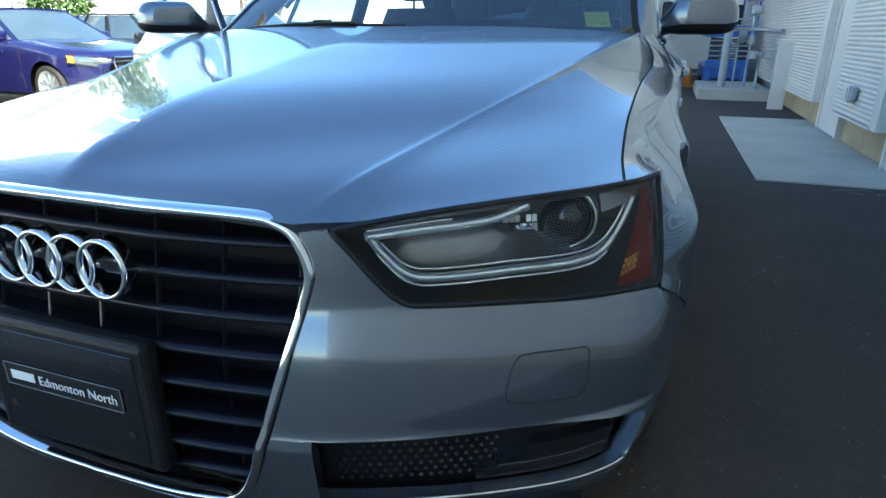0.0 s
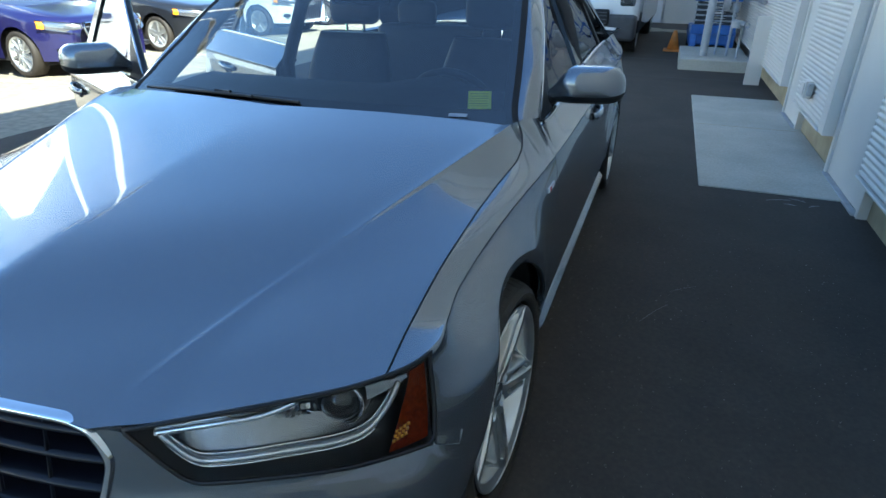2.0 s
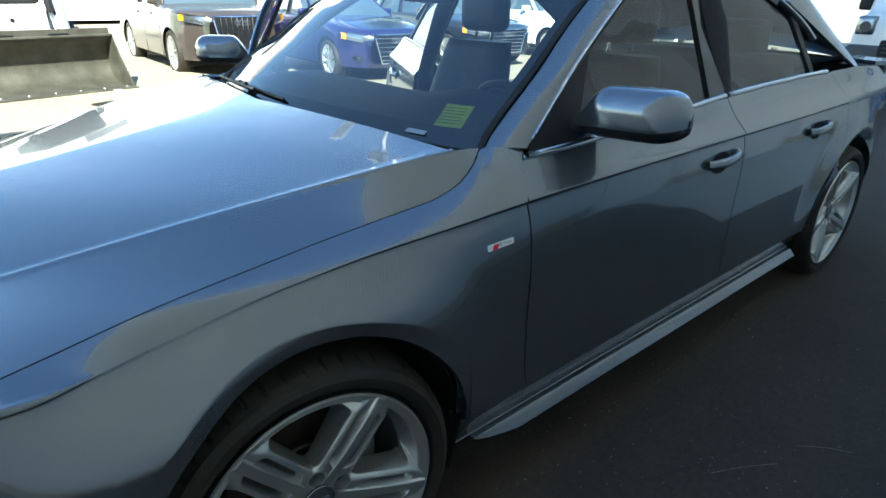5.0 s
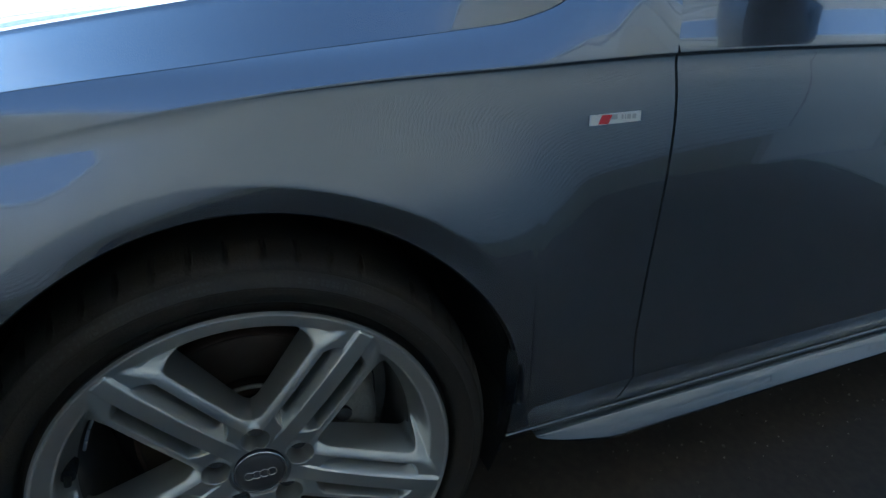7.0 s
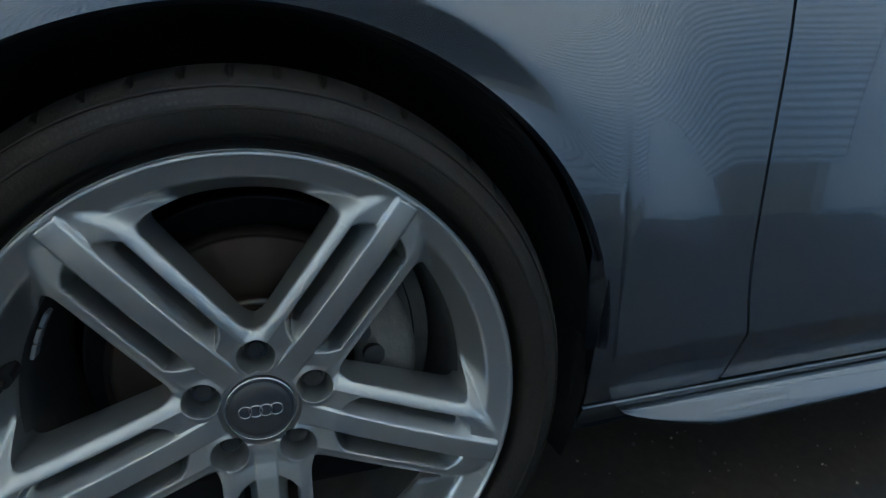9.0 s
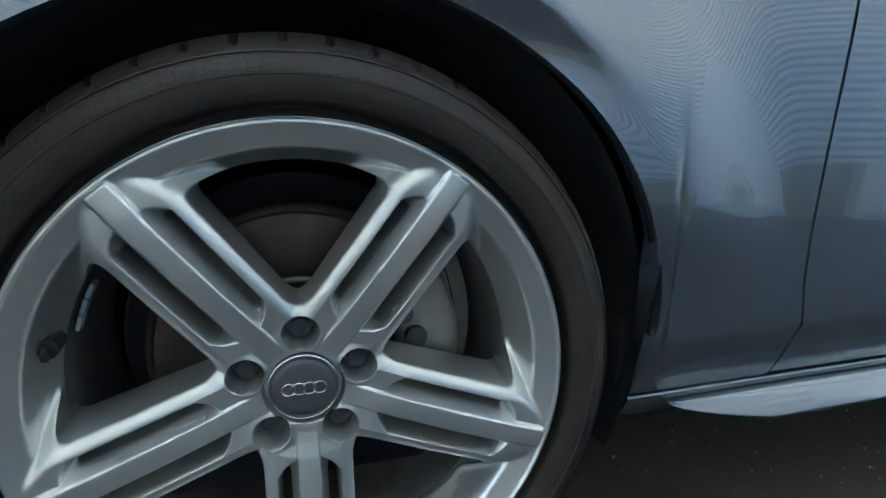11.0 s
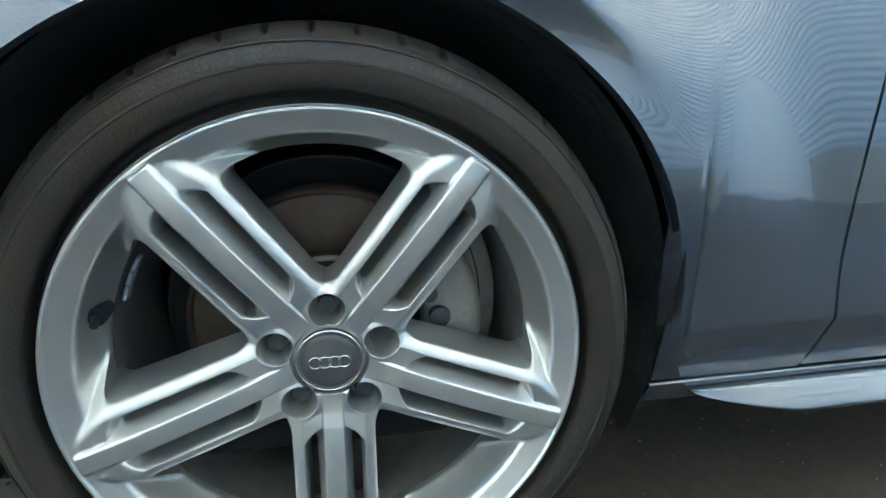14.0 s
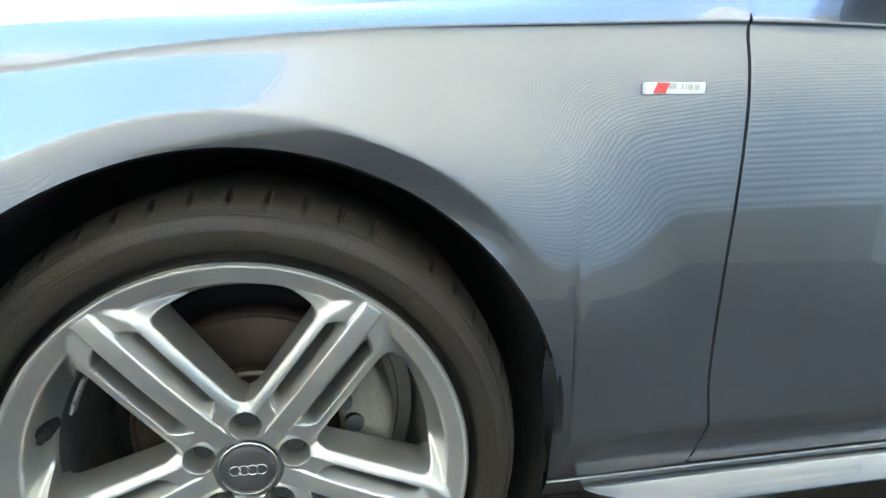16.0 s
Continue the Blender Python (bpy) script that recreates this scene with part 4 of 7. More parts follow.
for z in (0.683, 0.628, 0.573, 0.518, 0.463, 0.408, 0.353, 0.300):
    hw = half_width(z) - 0.016
    rows = []
    for u in np.linspace(-1, 1, 41):
        x = hw * u
        y = front_y(x, z) + 0.020
        e = 0.35 + 0.65 * float(smooth01((1 - abs(u)) / 0.14))
        rows.append([(x, y + 0.05, z + 0.010), (x, y + 0.012, z + 0.0075), (x, y + 0.002, z + 0.003 * e), (x, y, z - 0.001 - 0.002 * e), (x, y + 0.004, z - 0.006 * e), (x, y + 0.05, z - 0.010)])
    panel("grille_slat", np.array(rows), "slat", grille, "", lip=0)
for k in range(-3, 5):
    x = (k - 0.5) * 0.112
    zs = [z for z in np.linspace(0.26, 0.73, 48) if half_width(z) - 0.02 > abs(x)]
    if zs:
        tube("grille_bar", [(x, front_y(x, z) + 0.034, z) for z in (zs[0], (zs[0] + zs[-1]) / 2, zs[-1])], 0.0035, "slat", grille, seg=6)
for k in range(4):
    cx, cz_ = (k - 1.5) * 0.0645 + 0.004, 0.634
    yy = -0.832
    vs = []
    for a in np.linspace(0, 2 * math.pi, 65)[:-1]:
        for r, dy in ((0.0475, 0.022), (0.0478, 0.004), (0.0465, -0.001), (0.0440, -0.003), (0.0405, -0.001), (0.0388, 0.005), (0.0388, 0.022)):
            vs.append((cx + r * math.cos(a), yy + dy + 0.06 * (cz_ + r * math.sin(a) - 0.632) - 0.002 * (k % 2), cz_ + r * math.sin(a)))
    mesh_object("emblem_ring", vs, grid_faces(64, 7, close_u=True), "chrome", grille, "chrome ring")
part("emblem_base", box_bm((-0.12, -0.812, 0.618), (0.12, -0.78, 0.646), 0.006), "black_gloss", grille)
bm = box_bm((-0.178, -0.872, 0.300), (0.178, -0.836, 0.532), 0.012, 3)
holder = part("plate_holder", bm, "black_plastic", grille, "black number plate holder")
part("holder_panel", box_bm((-0.158, -0.8745, 0.318), (0.158, -0.871, 0.512), 0.0015, 1), "black_gloss", holder)
part("dealer_strip", box_bm((-0.126, -0.8775, 0.412), (0.126, -0.8740, 0.452), 0.001, 1), "black_plastic", holder, "black strip with pale lettering")
for z in (0.4115, 0.4525):
    part("strip_line", box_bm((-0.126, -0.8782, z - 0.0005), (0.126, -0.8770, z + 0.0005)), "steel", holder)
for x in (-0.1262, 0.1262):
    part("strip_line", box_bm((x - 0.0005, -0.8782, 0.4120), (x + 0.0005, -0.8770, 0.4520)), "steel", holder)
part("brand_bar", box_bm((-0.112, -0.8786, 0.4240), (-0.060, -0.8776, 0.4400)), "paper", holder)
fc = bpy.data.curves.new("dealer_words", "FONT")
fc.body, fc.size, fc.extrude, fc.align_x = "Edmonton North", 0.0238, 0.0005, "LEFT"
fc.materials.append(M["paper"])
words = new("dealer_words", fc)
words.parent = holder
words.matrix_local = pose(-0.050, -0.8785, 0.4235, 90, 0, 0)
for x, z in ((-0.13, 0.49), (0.13, 0.49), (-0.13, 0.37), (0.13, 0.37), (-0.105, 0.49), (0.105, 0.49)):
    part("holder_hole", cyl_bm((x, -0.8752, z), (x, -0.872, z), 0.0075 if abs(x) > 0.12 else 0.004, seg=14), "gap", holder)
holder.location.y = 0.012
# lower valance under the grille
for mir in (False, True):
    P = patch(const(float(PLAN_S[0])), const(-1.16), const(0.185), const(0.229), 14, 6, inset=-0.006)
    panel("lower_strip", P, "paint", car, "", mirror=mir, lip=0.03)
    P = patch(const(float(PLAN_S[0])), const(-0.40), const(0.15), const(0.205), 40, 5, inset=0.012)
    panel("lower_spoiler", P, "black_plastic", car, "", mirror=mir, lip=0.03)


# ---------- mirrors, wipers, badge, screen labels ----------
def door_mirror(mirror, m):
    sg = -1 if mirror else 1
    nu, nv = 30, 40

    def shell(u, v):
        """u: 0 inner to 1 outer end; v: angle round the section."""
        cap = (1 - max(0, (u - 0.70) / 0.30) ** 2.8) ** 0.5
        rise = 0.30 + 0.70 * float(smooth01((u + 0.04) / 0.36))
        zt_, zb_ = 0.958 + 0.126 * rise * (0.45 + 0.55 * cap), 0.958 + 0.014 * (1 - rise) + 0.040 * (1 - cap)
        hz, hy = (zt_ - zb_) / 2, 0.066 * (0.45 + 0.55 * float(smooth01(u / 0.42))) * cap
        c, s_ = math.cos(v), math.sin(v)
        lean = 0.010 - 0.062 * (1 - u) ** 1.3
        sy = math.copysign(abs(c) ** 0.70, c) * (1.0 if c > 0 else 1.15)
        sz = math.copysign(abs(s_) ** (0.85 if s_ > 0 else 0.55), s_)
        return np.array([(0.800 + 0.258 * u) * sg, 0.895 + lean + hy * sy + 0.012 * u * u, (zt_ + zb_) / 2 + hz * sz])
    us = np.r_[np.linspace(0, 0.8, 20), np.linspace(0.82, 0.9995, 14)]

    def band(v0, v1, n):
        g = np.array([[shell(u, v) for v in np.linspace(v0, v1, n)] for u in us])
        fs = grid_faces(len(us), n)
        return g.reshape(-1, 3), (fs if mirror else [q[::-1] for q in fs])
    gv, gf = band(radians(-17), radians(197), 44)
    cap = moved(mesh_object("door_mirror", gv, gf, "paint", car, "grey-capped door mirror with a black underside"), m)
    gv, gf = band(radians(197), radians(343), 22)
    moved(mesh_object("mirror_base", gv, gf, "black_plastic", cap), m)
    moved(tube("mirror_base_line", [tuple(shell(u, radians(197)) + np.array([0, -0.0005, 0])) for u in us[:-1]], 0.0022, "gap", cap, seg=5), m)
    neck = [(0.780 * sg, 0.800, 0.966), (0.800 * sg, 0.825, 0.972), (0.825 * sg, 0.850, 0.978), (0.87 * sg, 0.885, 0.990)]
    moved(tube("mirror_neck", neck, 0.027, "black_plastic", cap, seg=12, flat=0.85), m)
    gl = np.array([[(0.870 + 0.150 * u) * sg, 0.940 + 0.012 * u, 1.008 + 0.042 * w] for u in (0, 0.25, 0.5, 0.75, 1) for w in (-1, -0.5, 0, 0.5, 1)]).reshape(5, 5, 3)
    moved(panel("mirror_glass", gl, "chrome", cap, "mirror glass", lip=0), m)


door_mirror(False, None)
door_mirror(True, hinge_f)


def on_screen(x, z, lift=0.004):
    w, zz = float(ws_x(z)), z
    u = x / w
    j = (z - 0.945) / (1.37 - 0.945)
    b = 0.165 * (1 - j) + 0.085 * j
    return np.array([x, float(ws_y(z)) - b * (1 - u * u) - lift * 0.8, z + (0.012 + 0.023 * j) * (1 - u * u) + lift * 0.6])


def screen_point(x, z):
    """Point of the glass at x whose height is z."""
    zz = z
    for _ in range(6):
        zz -= on_screen(x, zz, 0)[2] - z
    return on_screen(x, zz, -0.006)


T = np.array([[screen_point(0.606 + 0.070 * i / 4 - 0.0045 * j, 0.984 + 0.044 * j / 4) for j in range(5)] for i in range(5)])
st = panel("screen_sticker", T, "sticker", car, "yellow-green paper sticker behind the glass", lip=0)
for j in range(6):
    q = 0.14 + 0.135 * j
    row = [screen_point(0.612 + 0.056 * i / 4 - 0.0045 * q * 4, 0.984 + 0.044 * q) + np.array([0, -0.0045, 0.003]) for i in range(5)]
    vs = [p + np.array([0, d * 0.6, d * 0.8]) for p in row for d in (-0.0008, 0.0008)]
    mesh_object("print_line", vs, grid_faces(5, 2), "ink", st)
T = np.array([[on_screen(0.560 + 0.055 * i, 0.957 + 0.008 * j, 0.003) for j in range(2)] for i in range(2)])
panel("vin_plate", T, "steel", car, "small pale plate at the foot of the screen", lip=0)


def wiper(x0, x1):
    pts = []
    for t in np.linspace(0, 1, 22):
        x = x0 + (x1 - x0) * t
        pts.append(on_screen(x, 0.949 + 0.012 * math.sin(math.pi * t) * 0.6 + 0.010 * t, 0.010))
    w = tube("wiper", [tuple(p + np.array([0, -0.01, 0.012])) for p in pts[:17]], 0.005, "black_plastic", car, seg=8, label="black wiper arm")
    tube("wiper_blade", [tuple(p + np.array([0, 0.012, 0.006])) for p in pts[4:]], 0.005, "rubber", w, seg=6)
    tube("wiper_clip", [tuple(p + np.array([0, 0, 0.016])) for p in pts[11:14]], 0.007, "black_plastic", w, seg=8)


wiper(-0.64, 0.07)
# wing badge: red and silver
T = np.array([[body(0.439 + 0.0745 * i / 8, 0.766 + 0.0035 * i / 8 + 0.0125 * j / 3, -0.004) for j in range(4)] for i in range(9)])
badge = panel("wing_badge", T, "badge_plate", car, "small silver badge with a red slanted block", lip=0.005)
T = np.array([[body(0.4490 + 0.0145 * i / 3 + 0.0055 * j / 3, 0.7677 + 0.0112 * j / 3, -0.0052) for j in range(4)] for i in range(4)])
panel("red_block", T, "red", badge, "", lip=0.001)
for k, w in ((0, 0.010), (0.016, 0.003), (0.021, 0.002), (0.0245, 0.006), (0.0325, 0.006)):
    T = np.array([[body(0.467 + k + w * i, 0.7715 + 0.006 * j + 0.0015, -0.0048) for j in range(2)] for i in range(2)])
    panel("badge_mark", T, "badge_grey", badge, "", lip=0)

# ---------- cabin ----------
dash = []
for x in np.linspace(-0.70, 0.70, 29):
    hump = 0.045 * math.exp(-((x - 0.36) / 0.17) ** 2)
    dash.append([(x, 0.50 + 0.02 * (x / 0.7) ** 2, 0.930), (x, 0.62, 0.945), (x, 0.78, 0.958 + hump * 0.6), (x, 0.90, 0.962 + hump), (x, 0.97, 0.945 + hump * 0.8), (x, 0.985, 0.88), (x, 1.0, 0.60)])
panel("dashboard", np.array(dash), "cabin", car, "black dashboard", lip=0)
wheel_pts = [(0.365 + 0.185 * math.cos(a), 1.08 - 0.07 * math.sin(a), 0.845 + 0.165 * math.sin(a)) for a in np.linspace(0, 2 * math.pi, 49)[:-1]]
sw = tube("steering_wheel", wheel_pts, 0.016, "leather", car, seg=10, closed=True, label="black leather steering wheel")
part("steering_hub", box_bm((0.30, 1.05, 0.80), (0.43, 1.11, 0.90), 0.02, 3), "cabin", sw)
for a in (0.1, math.pi - 0.1, -math.pi / 2):
    part("spoke", cyl_bm((0.365, 1.08, 0.845), (0.365 + 0.182 * math.cos(a), 1.08 - 0.069 * math.sin(a), 0.845 + 0.162 * math.sin(a)), 0.014, seg=8), "cabin", sw)


def seat(x):
    bm = box_bm((x - 0.25, 0.98, 0.36), (x + 0.25, 1.50, 0.56), 0.06, 4)
    s = part("seat", bm, "leather", car, "black leather front seat", smooth=True)
    rows = []
    for t in np.linspace(0, 1, 16):
        z, y = 0.50 + 0.58 * t, 1.45 + 0.17 * t
        w = 0.255 * (1 - 0.30 * t ** 3)
        for_row = [(x + w * math.copysign(abs(math.cos(a)) ** 0.5, math.cos(a)), y + 0.065 * math.copysign(abs(math.sin(a)) ** 0.7, math.sin(a)) - 0.02 * abs(math.cos(a)), z) for a in np.linspace(0, 2 * math.pi, 29)[:-1]]
        rows.append(for_row)
    vs = np.array(rows).reshape(-1, 3)
    mesh_object("backrest", vs, grid_faces(16, 28, close_v=True) + [tuple(range(15 * 28, 16 * 28))], "leather", s)
    bm = box_bm((x - 0.135, 1.585, 1.115), (x + 0.135, 1.685, 1.285), 0.045, 4)
    part("headrest", bm, "leather", s, smooth=True)
    for dx in (-0.05, 0.05):
        part("headrest_post", cyl_bm((x + dx, 1.63, 1.06), (x + dx, 1.635, 1.13), 0.007, seg=8), "chrome", s)


seat(0.37)
seat(-0.37)
part("rear_bench", box_bm((-0.66, 2.10, 0.35), (0.66, 2.60, 0.60), 0.06, 3), "leather", car, "black leather rear bench", smooth=True)
bb = part("rear_backrest", box_bm((-0.66, 2.45, 0.55), (0.66, 2.62, 1.05), 0.05, 3), "leather", car, smooth=True)
for x in (-0.40, 0.40):
    part("rear_headrest", box_bm((x - 0.13, 2.50, 1.03), (x + 0.13, 2.60, 1.19), 0.04, 3), "leather", bb, smooth=True)
part("cabin_floor", box_bm((-0.72, 0.6, 0.22), (0.72, 2.6, 0.30)), "cabin", car)
part("parcel_shelf", box_bm((-0.66, 2.60, 0.98), (0.66, 3.2, 1.0)), "cabin", car)
part("bulkhead", box_bm((-0.72, 0.50, 0.25), (0.72, 0.56, 0.93)), "gap", car)
part("centre_console", box_bm((-0.12, 0.95, 0.30), (0.12, 1.7, 0.62), 0.03), "cabin", car)
HL = np.array(RO)[:, 1:-1] - np.array([0, 0, 0.035])
panel("headliner", HL, "cabin", car, "dark headliner", lip=0)
part("inner_mirror", box_bm((-0.13, 0.975, 1.245), (0.13, 1.01, 1.315), 0.015, 3), "black_gloss", car, "inside rear-view mirror", smooth=True)
for sg in (1, -1):
    tube("centre_pillar", [(0.80 * sg, 1.63, 0.28), (0.80 * sg, 1.63, 0.90), (0.70 * sg, 1.66, 1.20), (0.60 * sg, 1.68, 1.36)], 0.055, "cabin", car, seg=10, flat=0.6)
    tube("sill_rail", [(0.80 * sg, 0.55, 0.27), (0.80 * sg, 2.42, 0.27)], 0.05, "paint" if sg < 0 else "gap", car, seg=8)


# ---------- wheels ----------
def smax(a, b, k):
    h = np.clip(0.5 + 0.5 * (a - b) / k, 0, 1)
    return b * (1 - h) + a * h + k * h * (1 - h)


def smin(a, b, k):
    return -smax(-a, -b, k)


FLOOR = -0.036


def spoke_uw(r, th):
    """Distance along the nearest spoke and off its centre line."""
    return r * np.cos(th), np.abs(r * np.sin(th))


def slot_depth(u, w):
    """How far inside the slot's mouth a point lies along the spoke, negative beyond its slanting ends."""
    far = 0.2200 - 0.50 * np.maximum(w - 0.0105, 0) - 9.0 * np.maximum(w - 0.0215, 0) ** 1.6
    near = 0.0760 + 0.60 * np.maximum(w - 0.0105, 0) + 9.0 * np.maximum(w - 0.0215, 0) ** 1.6
    return smin(far - u, u - near, 0.004)


def opening(r, th):
    """Distance from the nearest opening's edge, positive in the metal; th is the angle from the nearest spoke's centre line."""
    u, w = spoke_uw(r, th)
    spoke = 0.0440 - w
    ring = r - 0.2165
    d = smax(spoke, ring, 0.016)
    d = smax(d, 0.0815 - r, 0.014)
    # slots beside the middle blade
    du = np.maximum(np.maximum(0.096 - u, u - 0.2000), 0)
    slot = np.hypot(w - 0.0235, du) - 0.0052
    return smin(d, slot, 0.001)


def face_height(r, th):
    """Height of the wheel's face above the bolt plane."""
    u, w = spoke_uw(r, th)
    d = opening(r, th)
    top = np.interp(r, [0.03, 0.05, 0.075, 0.10, 0.15, 0.20, 0.225, 0.252, 0.26], [0.002, 0.0075, 0.0150, 0.0205, 0.0290, 0.0352, 0.0372, 0.0384, 0.0384])
    # middle blade: broad flat crest with crisp edges and long sloping flanks
    blade = top - 0.12 * np.clip(w / 0.0105, 0, 1) ** 2 * 0.004 - 2.3 * smax(w - 0.0103, 0 * w, 0.0009)
    blade = blade - 3.0 * smax(r - 0.2505, 0 * r, 0.0008)
    # outer ribs: a flat band beside each slot, rounded over towards the window
    rib_top = top - np.interp(r, [0.05, 0.10, 0.15, 0.20, 0.235, 0.252], [0.0030, 0.0045, 0.0060, 0.0068, 0.0062, 0.0060])
    edge = 0.0385 - 0.0150 * np.clip((r - 0.214) / 0.034, 0, 1) ** 1.3
    fall = 1.25 * smax(w - edge, 0 * w, 0.0075)
    rib = rib_top - 5.0 * smax(0.0312 - w, 0 * w, 0.0009) - fall
    # metal closing the slots towards the hub and the rim
    inside = slot_depth(u, w)
    web = rib_top - 3.2 * smax(inside, 0 * w, 0.0012) - fall - 5.0 * smax(w - 0.0345, 0 * w, 0.001) * (r < 0.205)
    h = smax(smax(blade, rib, 0.0009), web, 0.0009)
    # hub plate round the bolts
    hub = 0.0070 - 1.3 * smax(r - 0.064, 0 * r, 0.010)
    h = smax(h, hub, 0.005)
    bt = np.pi / 5
    db = np.hypot(r * np.cos(np.abs(th) - bt) - 0.056, r * np.sin(np.abs(th) - bt))
    boss = 0.0085 - 1.5 * smax(db - 0.0210, 0 * r, 0.005)
    h = smax(h, boss, 0.005)
    # rim ring: hollow inner wall, crease, broad flat band that stops beside each spoke
    wall = np.interp(r, [0.0, 0.200, 0.2100, 0.2165, 0.2200, 0.2240, 0.2280, 0.2305, 0.2325, 0.2345, 0.2400, 0.2470, 0.2512, 0.26],
                     [-0.3, -0.07, -0.036, -0.0240, -0.0170, -0.0070, 0.0070, 0.0175, 0.0230, 0.0252, 0.0283, 0.0325, 0.0352, 0.0360])
    h = smax(h, wall, np.interp(r, [0.2, 0.224, 0.231, 0.240, 0.26], [0.014, 0.010, 0.0050, 0.0035, 0.0010]))
    # rolled outer lip, unbroken all round
    lip = np.interp(r, [0.0, 0.2490, 0.2512, 0.2522, 0.2535, 0.2555, 0.2566, 0.2575], [-0.3, 0.005, 0.0330, 0.0368, 0.0384, 0.0384, 0.0370, 0.033])
    h = smax(h, lip, 0.0005)
    h = np.where(r > 0.2555, np.minimum(h, lip + 0.0002), h)
    # rounded edge along the openings
    h = h - 1.2 * smax(0.0012 - d, 0 * r, 0.0010)
    # bolt wells and the seat of the cap
    h = smin(h, -0.020 + 6.0 * smax(db - 0.0132, 0 * r, 0.0010), 0.0016)
    h = smin(h, np.where(r < 0.037, 0.001, 0.0015 + 2.4 * smax(r - 0.0372, 0 * r, 0.0012)), 0.001)
    return np.maximum(h, FLOOR)


def wheel_face_mesh(nr, na):
    rr = np.r_[np.linspace(0.030, 0.2575, nr - 1), 0.2577]
    th = np.linspace(-math.pi / 5, math.pi / 5, na + 1)
    R, T = np.meshgrid(rr, th, indexing="ij")
    # two rounds of sliding the points next to an opening onto its edge
    cell = 0.62 * 0.2275 / nr
    d0 = opening(R, T)
    near = np.abs(d0) < np.maximum(cell, 0.5 * R * (2 * math.pi / 5 / na) * 0.75)
    near[:3] = near[-3:] = False
    e = 2e-4
    for _ in range(3):
        d = opening(R, T)
        gr = (opening(R + e, T) - opening(R - e, T)) / (2 * e)
        ga = (opening(R, T + e / R) - opening(R, T - e / R)) / (2 * e)
        g2 = np.maximum(gr * gr + ga * ga, 0.25)
        ga[:, 0] = ga[:, -1] = 0
        R, T = np.where(near, R - d * gr / g2, R), np.where(near, T - d * ga / g2 / R, T)
    ok = (d0 > 0) | near
    H = face_height(R, T)
    n, m = R.shape
    keep = ok[:-1, :-1] & ok[1:, :-1] & ok[1:, 1:] & ok[:-1, 1:]
    allnear = near[:-1, :-1] & near[1:, :-1] & near[1:, 1:] & near[:-1, 1:]
    keep &= ~allnear
    verts, faces = [], []
    for k in range(5):
        base = len(verts)
        ang = T + math.pi / 5 + k * 2 * math.pi / 5
        verts += np.c_[H.ravel(), (R * np.sin(ang)).ravel(), (R * np.cos(ang)).ravel()].tolist()
        faces += [tuple(base + q for q in f[::-1]) for f in grid_faces(n, m, keep=keep)]
    me = bpy.data.meshes.new("wheel_face")
    me.from_pydata(verts, [], faces)
    bm = bmesh.new()
    bm.from_mesh(me)
    bmesh.ops.remove_doubles(bm, verts=bm.verts[:], dist=2e-5)
    bmesh.ops.delete(bm, geom=[v for v in bm.verts if not v.link_faces], context="VERTS")
    # walls of the openings
    rim_edges = [q for q in bm.edges if q.is_boundary and 0.05 < math.hypot(q.verts[0].co.y, q.verts[0].co.z) < 0.24]
    wall = bmesh.ops.extrude_edge_only(bm, edges=rim_edges)
    for v in wall["geom"]:
        if isinstance(v, bmesh.types.BMVert):
            v.co.x = FLOOR - 0.008
    bm.to_mesh(me)
    bm.free()
    me.shade_smooth()
    me.set_sharp_from_angle(angle=radians(48))
    me.materials.append(M["alloy"])
    return me


FACE = wheel_face_mesh(230, 230)
FACE_FAR = wheel_face_mesh(90, 90)


